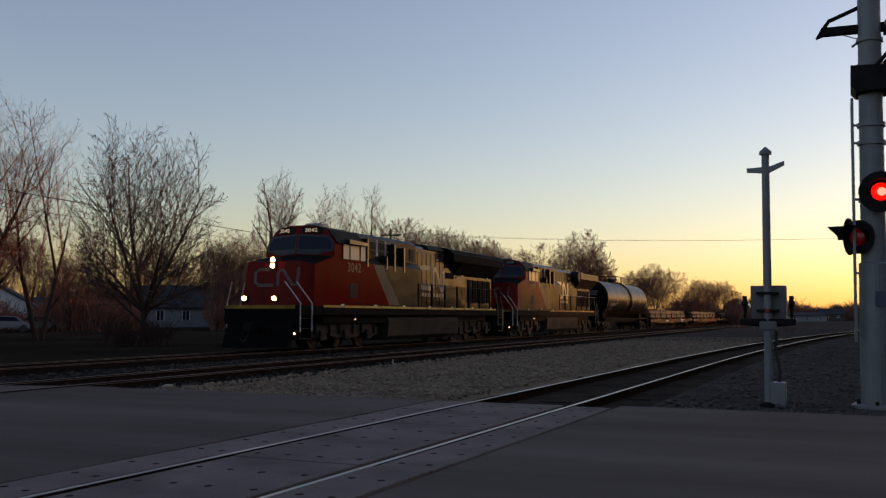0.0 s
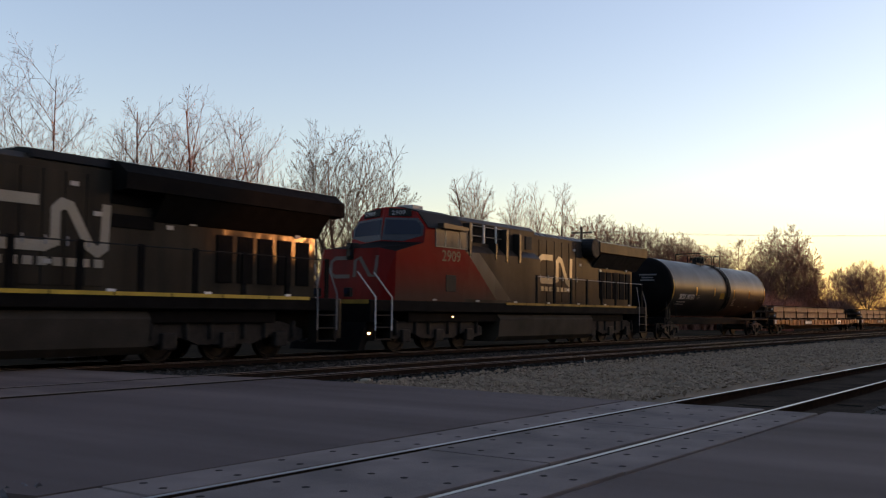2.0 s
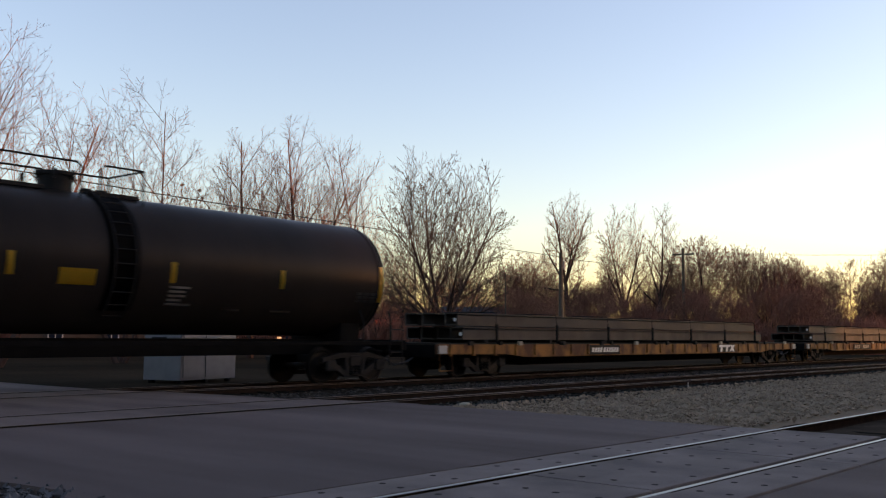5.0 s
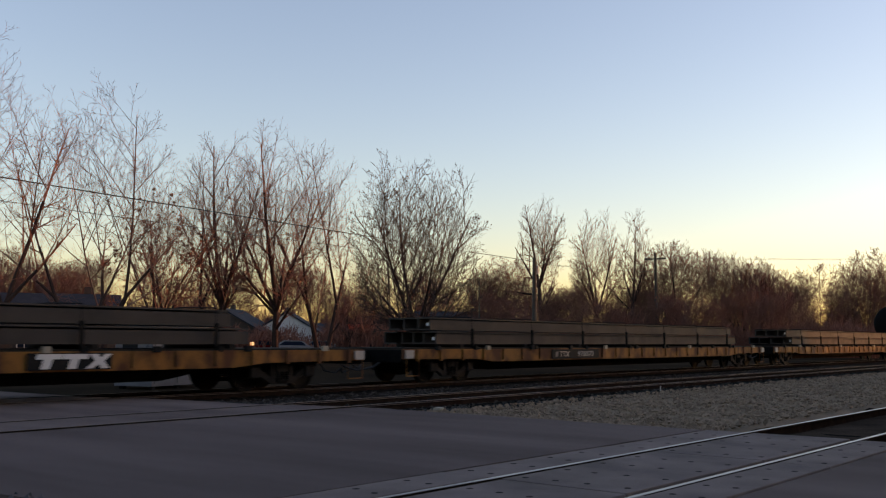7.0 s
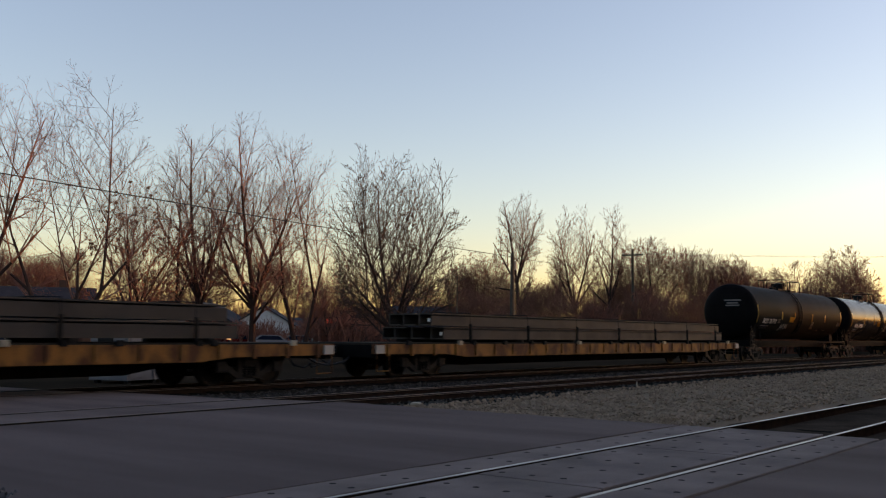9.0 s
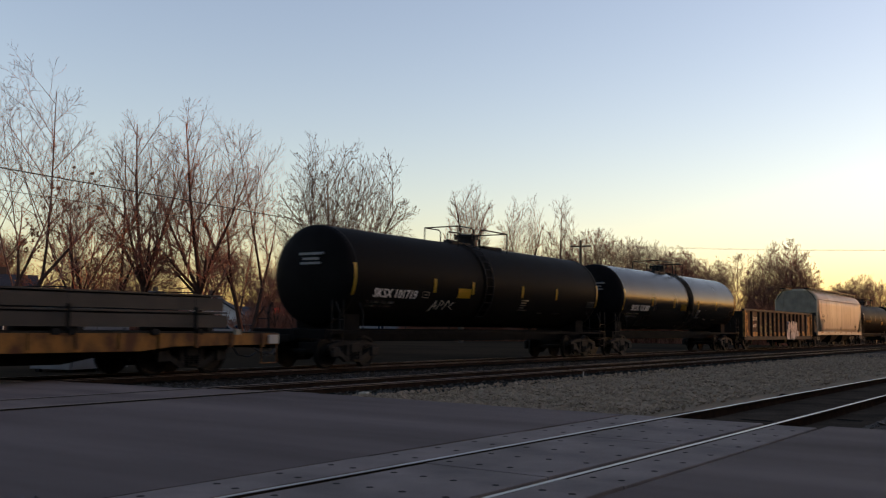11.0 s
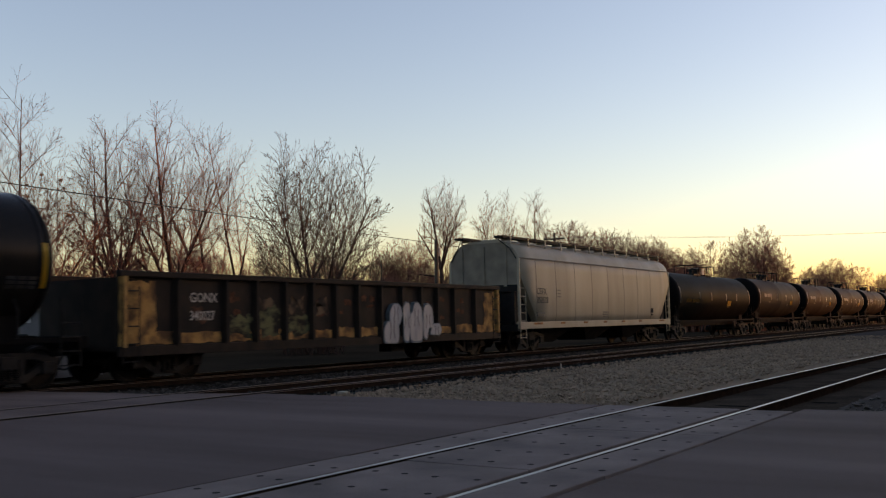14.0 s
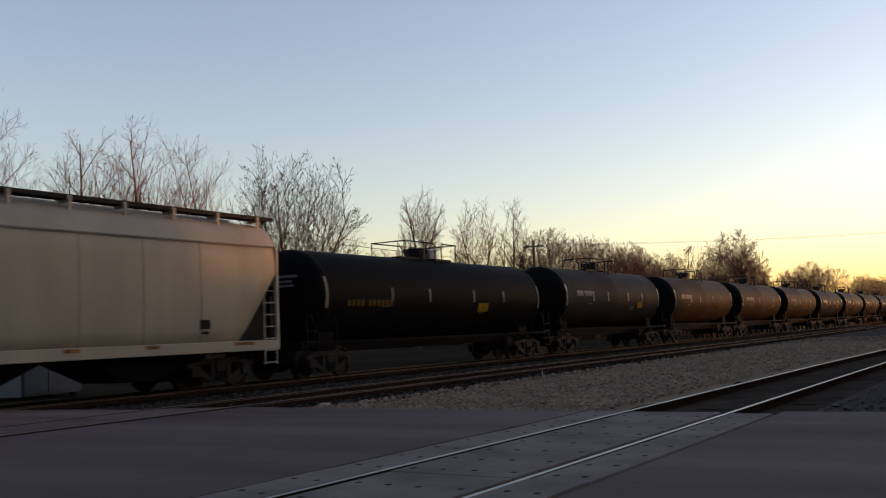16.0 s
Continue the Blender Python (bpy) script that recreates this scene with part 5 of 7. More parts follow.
        for x0, x1, z0, z1 in ((sq, sq + 0.34, cz - 0.4, cz - 0.38), (sq, sq + 0.34, cz - 0.58, cz - 0.56), (sq, sq + 0.02, cz - 0.56, cz - 0.4), (sq + 0.32, sq + 0.34, cz - 0.56, cz - 0.4), (sq + 0.1, sq + 0.24, cz - 0.5, cz - 0.46)):
            plate_on("stencil_box", x0, x1, z0, z1, GREY_PRINT, "small stencilled box", 0.006)
        for row, zz in enumerate((cz - 0.8, cz - 0.92)):
            x0 = -half + 0.82 + 0.03 * row
            for wd in ((0.1, 0.13, 0.25, 0.28, 0.3) if row == 0 else (0.08, 0.06, 0.3, 0.16, 0.34)):
                plate_on("small_print", x0, x0 + wd, zz, zz + 0.06, WHITE, "small white stencilling as a bar", 0.006)
                x0 += wd + 0.07
        for i, wd in enumerate((0.75, 0.6, 0.62, 0.5, 0.9)):
            plate_on("small_print", 1.75, 1.75 + wd * 0.7, cz - 0.5 - 0.09 * i, cz - 0.455 - 0.09 * i, WHITE, "small white stencilling as a bar", 0.006)
        for x0, x1 in ((3.35, 3.75), (4.7, 5.3)):
            plate_on("small_print", x0, x1, cz - 0.94, cz - 0.9, GREY_PRINT, "small white stencilling as a bar", 0.006)
        for i in range(3):
            for j in range(3):
                plate_on("test_record", half - 0.85 + i * 0.24, half - 0.64 + i * 0.24, cz - 0.62 + j * 0.09, cz - 0.55 + j * 0.09, CABINET, "grey stencilled record panel", 0.006)
    else:
        for x0, x1 in (() if detail else ((-half + 1.2, -half + 1.9), (-half + 2.05, -half + 3.0))):
            plate_on("mark_bar", x0, x1, cz + 0.02, cz + 0.27, GREY_PRINT, "pale bar of the car's marking", 0.006)
        for x0, x1, dz in ((half * 0.3, half * 0.3 + 0.5, -0.5), (half * 0.3, half * 0.3 + 0.4, -0.6), (-half * 0.6, -half * 0.6 + 0.5, -0.35)):
            plate_on("small_print", x0, x1, cz + dz, cz + dz + 0.05, GREY_PRINT, "small pale stencilling as a bar", 0.006)
    if detail:
        bm = B()
        for z, w in ((cz + 0.55, 0.9), (cz + 0.4, 0.6), (cz + 0.27, 0.75)):
            box(bm, -half - 0.58 + 0.25 * ((z - cz) / r) ** 2 - 0.02, -half - 0.40, -w / 2 - 0.3, w / 2 - 0.3, z, z + 0.07)
        part("head_print", bm, CABINET, root, "grey stencilling on the tank's head as bars")
        for s in (-1, 1):
            for sy in (-1, 1):
                for o in (0.55, -0.5):
                    bm = B()
                    tube(bm, [(s * (half - o), sy * 1.4, 1.05), (s * (half - o), sy * 1.4, 1.6), (s * (half - o), sy * 1.25, 1.9)], 0.022, 6)
                    part("grab_post", bm, DARK_METAL, root)
    for s in (-1, 1):
        freight_truck(root, s * (half - 0.55))
        coupler(root, s * (half + 1.12), s)
    return root


def flat_car(x, half, label, load, mark):
    root = car("flat_car", x, label, "flat car", "flat cars with steel beams")
    bm = B()
    for sy in (-1, 1):
        # side sills, drawn in over the trucks
        prism(bm, [(-half, 0.72), (-half + 3.4, 0.7), (-half + 4.4, 0.6), (half - 4.4, 0.6), (half - 3.4, 0.7), (half, 0.72), (half, 1.0), (-half, 1.0)], "y", sy * 1.38, sy * 1.45)
        for i in range(26):
            xx = -half + 0.6 + i * (2 * half - 1.2) / 25
            box(bm, xx - 0.05, xx + 0.05, sy * 1.43, sy * 1.5, 0.66, 1.0)
    part("side_sill", bm, FLAT_YELLOW, root, "worn yellow side sill with rust")
    bm = B()
    box(bm, -half, half, -1.38, 1.38, 0.93, 1.04, 0.01)
    box(bm, -half + 1, half - 1, -0.35, 0.35, 0.5, 0.93, 0.02)
    prism(bm, [(-half + 4.4, 0.5), (-half + 5.6, 0.3), (half - 5.6, 0.3), (half - 4.4, 0.5)], "y", -0.36, 0.36)
    part("deck", bm, DECK_WOOD, root, "dark plank deck")
    for e in (-1, 1):
        # end faces blackened in colour, against the sky light they catch
        bm = B()
        box(bm, e * (half - 0.25), e * (half + 0.004), -1.37, 1.37, 0.62, 0.985, 0.02)
        part("end_sill", bm, PILOT_BLACK, root, "black end sill with shade painted in")
        bm = B()
        tube(bm, [(e * (half - 0.2), -0.5, 0.7), (e * (half + 0.25), -0.55, 0.5), (e * (half + 0.75), -0.5, 0.42), (e * (half + 1.05), -0.4, 0.62)], 0.03, 6)
        part("brake_hose", bm, RUBBER, root)
    for s in (-1, 1):
        bm = B()
        box(bm, s * half - s * 0.05, s * half - s * 0.4, -1.46, -1.455 - 0.05, 0.74, 0.97, 0.005)
        part("end_plate", bm, GREY_PRINT, root, "grimy pale marking plate")
        bm = B()
        tube(bm, [(s * (half - 0.1), -1.48, 0.25), (s * (half - 0.1), -1.48, 0.75), (s * (half - 0.65), -1.48, 0.75), (s * (half - 0.65), -1.48, 0.25), (s * (half - 0.1), -1.48, 0.25)], 0.02, 5)
        part("corner_step", bm, FLAT_YELLOW, root)
    if mark == "letters":
        bm = B()
        box(bm, -half * 0.42 - 0.4, -half * 0.42 + 2.85, -1.512, -1.49, 0.64, 0.97)
        panel = part("name_panel", bm, DARK_METAL, root, "black panel in the sill")
        lean = Matrix.Identity(4)
        lean[0][1] = 0.25
        for txt, o, k in (("TTX", 0.06, 1.3), ("976070", 1.28, 1.45)):
            words("reporting_mark", txt, 0.26, panel, pose(-half * 0.42 + o, -1.516, 0.715) @ SIDE @ lean, GREY_PRINT, "slanted grey stencilled mark", k)
        bm = B()
        prism(bm, [(-half * 0.42 - 0.2, 0.715), (-half * 0.42 - 0.05, 0.715), (-half * 0.42, 0.89), (-half * 0.42 - 0.15, 0.89)], "y", -1.518, -1.508)
        part("mark_bar", bm, CABINET, panel, "faint slanted bar of the car's marking")
    if mark == "bars":
        bm = B()
        box(bm, half * 0.33, half * 0.33 + 1.8, -1.512, -1.49, 0.64, 0.97)
        panel = part("name_panel", bm, DARK_METAL, root, "black panel in the sill")
        slant = lambda x0, q: [(x0 + a + (b - 0.66) * 0.35, b) for a, b in q]
        tee = [(0.1, 0.66), (0.29, 0.66), (0.29, 0.85), (0.47, 0.85), (0.47, 0.95), (-0.07, 0.95), (-0.07, 0.85), (0.1, 0.85)]
        ex = [(-0.034, 0.66), (0.129, 0.66), (0.231, 0.75), (0.313, 0.66), (0.503, 0.66), (0.333, 0.81), (0.462, 0.95), (0.299, 0.95), (0.231, 0.87), (0.15, 0.95), (-0.034, 0.95), (0.122, 0.81)]
        for o, q in ((0.16, tee), (0.72, tee), (1.24, ex)):
            bm = B()
            prism(bm, slant(half * 0.33 + o, q), "y", -1.52, -1.508)
            part("mark_shape", bm, WHITE, panel, "slanted bold white shape of the car's mark")
        bm = B()
        box(bm, -half * 0.42, -half * 0.42 + 2.1, -1.512, -1.49, 0.64, 0.97)
        panel = part("name_panel", bm, DARK_METAL, root, "black panel in the sill")
        for i in range(10):
            bx = -half * 0.42 + 0.14 + i * 0.18 + (0.06 if i > 3 else 0)
            bm = B()
            prism(bm, [(bx, 0.72), (bx + 0.12, 0.72), (bx + 0.176, 0.88), (bx + 0.056, 0.88)], "y", -1.52, -1.508)
            part("mark_bar", bm, WHITE, panel, "slanted white bar of the car's marking")
    for i in range(11):
        xx = -half + 1.5 + i * (2 * half - 3) / 10
        bm = B()
        box(bm, xx - 0.09, xx + 0.09, -1.53, -1.44, 0.97, 1.1, 0.01)
        part("stake_pocket", bm, HOPPER_GREY if i % 3 == 1 else DARK_METAL, root)
    for s in (-1, 1):
        freight_truck(root, s * (half - 2.6))
        coupler(root, s * half, s)
    # the load: bundles of steel beams in tiers, held by stakes
    x0, x1 = load
    rng = random.Random(int(x))
    for tier, (z, ends) in enumerate(((1.14, (0.0, 0.0)), (1.56, (-0.35, 0.45)))):
        for j in range(4 if tier == 0 else 3):
            y = -1.2 + j * 0.63 if tier == 0 else -1.05 + j * 0.66
            bm = B()
            a = x0 + ends[0] + rng.uniform(-0.25, 0.25) - x
            b = x1 - ends[1] + rng.uniform(-0.9, 0.3) - x
            prism(bm, [(y, z), (y + 0.5, z), (y + 0.5, z + 0.38), (y, z + 0.38), (y, z + 0.34), (y + 0.46, z + 0.34), (y + 0.46, z + 0.04), (y, z + 0.04)] if j else [(y, z), (y + 0.5, z), (y + 0.5, z + 0.38), (y, z + 0.38), (y, z + 0.34), (y + 0.05, z + 0.34), (y + 0.46, z + 0.34), (y + 0.46, z + 0.04), (y + 0.04, z + 0.04), (y + 0.04, z + 0.3), (y, z + 0.3)], "x", a, b)
            beam = part("steel_beam", bm, BEAM_STEEL, root, "long grey rolled steel beam")
            if j == 0:
                bm = B()
                box(bm, a - 0.01, a + 0.004, y + 0.05, y + 0.14, z + 0.12, z + 0.22)
                part("end_tag", bm, WHITE, beam, "small white tag")
    for i in range(7):
        xx = x0 - x + 0.9 + i * (x1 - x0 - 1.8) / 6
        bm = B()
        box(bm, xx - 0.08, xx + 0.08, -1.3, 1.3, 1.04, 1.14)
        part("dunnage", bm, DECK_WOOD, root)
    for i in range(7):
        xx = x0 - x + 1.4 + i * (x1 - x0 - 2.8) / 6
        bm = B()
        tube(bm, [(xx, -1.33, 1.0), (xx, -1.28, 1.97), (xx, 0, 2.0), (xx, 1.28, 1.97), (xx, 1.33, 1.0)], 0.016, 4)
        box(bm, xx - 0.035, xx + 0.035, -1.36, -1.29, 1.0, 1.62)
        box(bm, xx - 0.07, xx + 0.07, -1.5, -1.36, 0.97, 1.1)
        part("stake_strap", bm, TRUCK_STEEL, root)
    return root


def gondola(x, half):
    root = car("gondola", x, "rusty brown open gondola car with white graffiti", "gondola car")
    for s in (-1, 1):
        bm = B()
        box(bm, -half, half, s * 1.36, s * 1.40, 0.75, 2.45)
        part("side_sheet", bm, GON_BROWN, root)
        bm = B()
        box(bm, s * half, s * half - s * 0.05, -1.36, 1.36, 0.75, 2.4)
        part("end_sheet", bm, GON_BROWN, root)
        bm = B()
        box(bm, -half, half, s * 1.34, s * 1.52, 2.42, 2.56, 0.02)
        part("top_chord", bm, GON_BROWN, root)
        bm = B()
        box(bm, -half, half, s * 1.5, s * 1.4, 0.62, 0.85, 0.01)
        part("bottom_sill", bm, GON_BROWN, root)
    bm = B()
    box(bm, -half + 0.06, half - 0.06, -1.355, 1.355, 0.72, 0.8)
    part("floor_sheet", bm, GON_BROWN, root)
    posts = (-8.5, -6.94, -5.36, -4.28, -3.17, -2.05, -1.02, 0.04, 1.18, 2.3, 3.39, 4.38, 5.44, 6.85, 8.5)
    for i, xx in enumerate(posts):
        for sy in (-1, 1):
            bm = B()
            prism(bm, [(-0.1, sy * 1.4), (0.1, sy * 1.4), (0.05, sy * 1.53), (-0.05, sy * 1.53)], "z", 0.82, 2.43)
            r_ = part("side_post", bm, GON_RUST if i in (0, 14) and sy < 0 else GON_BROWN, root)
            r_.matrix_local = pose(xx, 0, 0)
    rng = random.Random(14)

    def daub(name, x0, x1, z0, z1, m, label="", depth=-1.408, ragged=0.05):
        """A patch of worn paint on the side sheet with an uneven edge."""
        pts = []
        n = 7
        for (ax, az), (bx, bz) in (((x0, z0), (x1, z0)), ((x1, z0), (x1, z1)), ((x1, z1), (x0, z1)), ((x0, z1), (x0, z0))):
            for k in range(n):
                pts.append((ax + (bx - ax) * k / n + rng.uniform(-1, 1) * ragged, az + (bz - az) * k / n + rng.uniform(-1, 1) * ragged))
        bm = B()
        prism(bm, pts, "y", depth, -1.395)
        return part(name, bm, m, root, label)

    for i in range(14):
        a, b = posts[i] + 0.13, posts[i + 1] - 0.13
        daub("rust_patch", a, b, 0.88, 1.17 - 0.03 * (i % 3), GON_RUST, "band of orange-yellow worn paint", ragged=0.025)
        if i in (2, 3, 4):
            daub("faded_graffiti", a + 0.05, b - 0.02, 1.0, 1.5 + 0.25 * (i % 2), GRAFFITI_GREEN, "faded green sprayed patch", -1.412, 0.09)
        if i in (3, 4, 5):
            daub("faded_graffiti", a + 0.1, b - 0.2, 1.55, 1.98, GRAFFITI_TAN, "faded tan sprayed patch", -1.41, 0.1)
        if i in (1, 2, 5, 6, 7, 10, 11, 12):
            for k in range(3):
                x0 = rng.uniform(a, b - 0.35)
                z0 = rng.uniform(1.35, 2.05)
                daub("rust_bloom", x0, x0 + rng.uniform(0.15, 0.35), z0, z0 + rng.uniform(0.06, 0.16), GON_BLOOM, "small bloom of red rust", -1.406 - 0.001 * k, 0.04)
    daub("rust_panel", -8.35, -7.55, 0.9, 2.32, GON_RUST, "flaking orange-yellow end panel", -1.409, 0.06)
    daub("rust_panel", 7.6, 8.36, 0.9, 2.32, GON_RUST, "flaking orange-yellow end panel", -1.409, 0.06)
    for z, txt, k in ((1.86, "GONX", 0.9), (1.42, "340027", 0.82)):
        words("reporting_mark", txt, 0.33, root, pose(-6.52, -1.407, z) @ SIDE, GREY_PRINT, "worn pale stencilled mark", k)
    # white sprayed letters with grey strokes inside
    letters = [
        [(1.25, 0.66), (1.95, 0.64), (2.02, 0.9), (1.98, 1.25), (1.8, 1.32), (1.42, 1.3), (1.24, 1.1)],
        [(1.55, 1.3), (2.05, 1.2), (2.2, 1.5), (2.14, 1.76), (1.95, 1.87), (1.7, 1.82), (1.54, 1.6)],
        [(2.3, 0.7), (2.55, 0.66), (2.66, 1.2), (2.62, 1.86), (2.4, 1.9), (2.26, 1.7)],
        [(2.64, 0.68), (3.3, 0.66), (3.36, 1.2), (3.3, 1.7), (3.12, 1.9), (2.9, 1.88), (2.8, 1.6), (2.68, 1.55)],
        [(3.42, 0.8), (3.62, 0.72), (3.72, 1.1), (3.9, 1.08), (4.0, 1.3), (3.92, 1.72), (3.72, 1.86), (3.5, 1.8), (3.4, 1.5)],
        [(3.8, 0.86), (4.4, 0.84), (4.5, 1.02), (4.36, 1.22), (3.95, 1.2)]]
    for k, pts in enumerate(letters):
        cx, cz_ = sum(p[0] for p in pts) / len(pts), sum(p[1] for p in pts) / len(pts)
        soft = []
        for q in range(len(pts)):
            p0, p1, p2 = pts[q - 1], pts[q], pts[(q + 1) % len(pts)]
            soft += [(p1[0] * 0.75 + p0[0] * 0.25, p1[1] * 0.75 + p0[1] * 0.25), (p1[0] * 0.9 + (p0[0] + p2[0]) * 0.05, p1[1] * 0.9 + (p0[1] + p2[1]) * 0.05), (p1[0] * 0.75 + p2[0] * 0.25, p1[1] * 0.75 + p2[1] * 0.25)]
        for nm, swell, m, y in (("graffiti_edge", 1.09, GRAFFITI_BLUE, -1.543), ("graffiti_letter", 1.0, GRAFFITI, -1.548)):
            bm = B()
            prism(bm, [(cx + (a - cx) * swell, cz_ + (b - cz_) * swell) for a, b in soft], "y", y - 0.0008 * k, -1.4)
            part(nm, bm, m, root, "rounded white sprayed letter" if m is GRAFFITI else "pale blue sprayed outline")
        bm = B()
        for o in (-0.12, 0.1):
            tube(bm, [(cx + o, -1.552, cz_ + 0.3 - 0.1 * (k % 3)), (cx + o * 0.6, -1.552, cz_), (cx + o * 1.3, -1.552, cz_ - 0.25)], 0.014, 4)
        part("graffiti_stroke", bm, CABINET, root, "grey sprayed stroke inside a letter")
    for s in (-1, 1):
        freight_truck(root, s * (half - 1.7))
        coupler(root, s * half, s)
        bm = B()
        for k in range(5):
            tube(bm, [(s * (half - 0.1), -1.5, 0.5 + 0.4 * k), (s * (half - 0.55), -1.5, 0.5 + 0.4 * k)], 0.015, 5)
        for k in (0.1, 0.55):
            tube(bm, [(s * (half - k), -1.5, 0.45), (s * (half - k), -1.5, 2.2)], 0.016, 5)
        part("corner_ladder", bm, DARK_METAL, root)
    bm = B()
    for z in (0.6,):
        box(bm, 2.2, 2.9, -1.1, -0.6, 0.35, 0.62, 0.03)
    part("brake_gear", bm, TRUCK_STEEL, root)
    return root


def hopper(x, half):
    root = car("covered_hopper", x, "pale grey covered hopper car with dusty sides", "hopper car")
    half_sec = [(1.5, 1.12), (1.58, 1.5), (1.6, 2.4), (1.58, 3.3), (1.55, 3.68), (1.53, 3.7), (1.48, 3.86), (1.36, 4.06), (1.18, 4.22), (0.9, 4.36), (0.5, 4.44)]
    sec = half_sec + [(-y, z) for y, z in half_sec[::-1]]
    bm = B()
    # side sheets run from end to end above, and draw in below
    n = 14
    rings = []
    for i in range(n + 1):
        k = i / n
        xx = -half + 0.05 + (2 * half - 0.1) * k
        rings.append([bm.verts.new((xx, y, z)) for y, z in sec])
    for q, w in zip(rings, rings[1:]):
        for i in range(len(sec)):
            bm.faces.new((q[i], q[(i + 1) % len(sec)], w[(i + 1) % len(sec)], w[i]))
    bm.faces.new(rings[0])
    bm.faces.new(rings[-1])
    # cut the lower corners away on a slant
    for s in (-1, 1):
        geom = bm.verts[:] + bm.edges[:] + bm.faces[:]
        co, no = Vector((s * (half - 0.12), 0, 2.95)), Vector((s * 1.63, 0, -1.31)).normalized()
        r_ = bmesh.ops.bisect_plane(bm, geom=geom, plane_co=co, plane_no=no, clear_outer=True)
        es = [e for e in r_["geom_cut"] if isinstance(e, bmesh.types.BMEdge)]
        bmesh.ops.holes_fill(bm, edges=es, sides=0)
    bmesh.ops.recalc_face_normals(bm, faces=bm.faces[:])
    body = part("body", bm, HOPPER_GREY, root)
    for f in body.data.polygons:
        f.use_smooth = abs(f.normal.x) < 0.2
    # shadow line under the rounded eave, drawn as a darker strip
    bm = B()
    for sy in (-1, 1):
        prism(bm, [(sy * 1.55, 3.69), (sy * 1.585, 3.69), (sy * 1.585, 3.73), (sy * 1.54, 3.74)], "x", -half + 0.1, half - 0.1)
    part("eave_shade", bm, HOPPER_SHADE_SEAM, root, "darker strip painted as the shadow line of the eave")
    bm = B()
    for sy in (-1, 1):
        box(bm, -half, half, sy * 1.44, sy * 1.6, 0.93, 1.2, 0.02)
    part("side_sill", bm, HOPPER_GREY, root)
    for xx in (-7.1, -5.3, -3.43, -1.64, 0.2, 2.12, 3.89, 5.69):
        bm = B()
        for (y0, z0), (y1, z1) in zip(half_sec[:4], half_sec[1:5]):
            prism(bm, [(-y0 + 0.01, z0), (-y0 - 0.006, z0), (-y1 - 0.006, z1), (-y1 + 0.01, z1)], "x", xx - 0.012, xx + 0.012)
        part("weld_seam", bm, HOPPER_SHADE_SEAM, root)
    for i, xx in enumerate((-7.4, -4.95, -2.63, -0.47, 1.72, 3.93, 6.8)):
        bm = B()
        box(bm, xx, xx + (0.75 if i in (0, 6) else 0.4), -1.612, -1.6, 1.09, 1.17)
        part("reflector", bm, FLAT_YELLOW, root, "yellow reflective plate")
    # upper end sheets and ribs use the darker grey as painted shade
    for sx in (-1, 1):
        bm = B()
        prism(bm, [(-1.5, 2.66), (1.5, 2.66), (1.52, 3.68), (1.3, 4.08), (0.85, 4.34), (-0.85, 4.34), (-1.3, 4.08), (-1.52, 3.68)], "x", sx * half, sx * half - sx * 0.06)
        part("end_panel", bm, HOPPER_SHADE_SEAM, root, "grey upper end sheet")
        for y in (-1.0, 0.0, 1.0):
            bm = B()
            box(bm, sx * (half + 0.05), sx * (half - 0.05), y - 0.07, y + 0.07, 2.6, 4.2)
            part("end_rib", bm, HOPPER_SHADE_SEAM, root)
        bm = B()
        for y in (-1.3, -0.45, 0.45, 1.3):
            box(bm, sx * (half + 0.02), sx * (half - 0.1), y - 0.07, y + 0.07, 1.1, 2.6)
        box(bm, sx * (half + 0.03), sx * (half - 0.12), -1.5, 1.5, 2.4, 2.66)
        box(bm, sx * (half + 0.02), sx * (half - 0.1), -1.5, 1.5, 0.85, 1.12)
        prism(bm, [(sx * (half - 0.15), 2.55), (sx * (half - 0.2), 1.15), (sx * (half - 2.2), 1.15)], "y", -1.3, 1.3)
        part("end_frame", bm, DARK_METAL, root, "black lower end frame")
        for sy in (-1, 1):
            bm = B()
            for o in (0.08, 0.55):
                tube(bm, [(sx * (half - o), sy * 1.56, 0.55), (sx * (half - o), sy * 1.56, 2.7)], 0.02, 5)
            for k in range(7):
                tube(bm, [(sx * (half - 0.08), sy * 1.56, 0.6 + 0.32 * k), (sx * (half - 0.55), sy * 1.56, 0.6 + 0.32 * k)], 0.016, 5)
            part("end_ladder", bm, HOPPER_GREY, root)
    # roof walk, hatches
    for sy in (-1, 1):
        bm = B()
        box(bm, -half - 0.35, half + 0.4, sy * 0.72, sy * 1.08, 4.53, 4.56)
        for k in (0.72, 0.9, 1.08):
            box(bm, -half - 0.35, half + 0.4, sy * k - 0.02, sy * k + 0.02, 4.5, 4.6)
        part("roof_walk", bm, DARK_METAL, root, "dark grating walkway on the roof")
        for i in range(12):
            xx = -half + 0.25 + i * (2 * half - 0.5) / 11
            bm = B()
            box(bm, xx - 0.045, xx + 0.045, sy * 1.1, sy * 1.13, 4.2, 4.57)
            box(bm, xx - 0.02, xx + 0.02, sy * 0.72, sy * 1.12, 4.42, 4.5)
            part("walk_bracket", bm, HOPPER_GREY, root)
        for e in (-1, 1):
            bm = B()
            tube(bm, [(e * (half + 0.38), sy * 0.75, 4.55), (e * (half + 0.02), sy * 1.2, 4.1), (e * (half + 0.0), sy * 1.5, 3.65)], 0.02, 5)
            part("walk_stay", bm, DARK_METAL, root)
    bm = B()
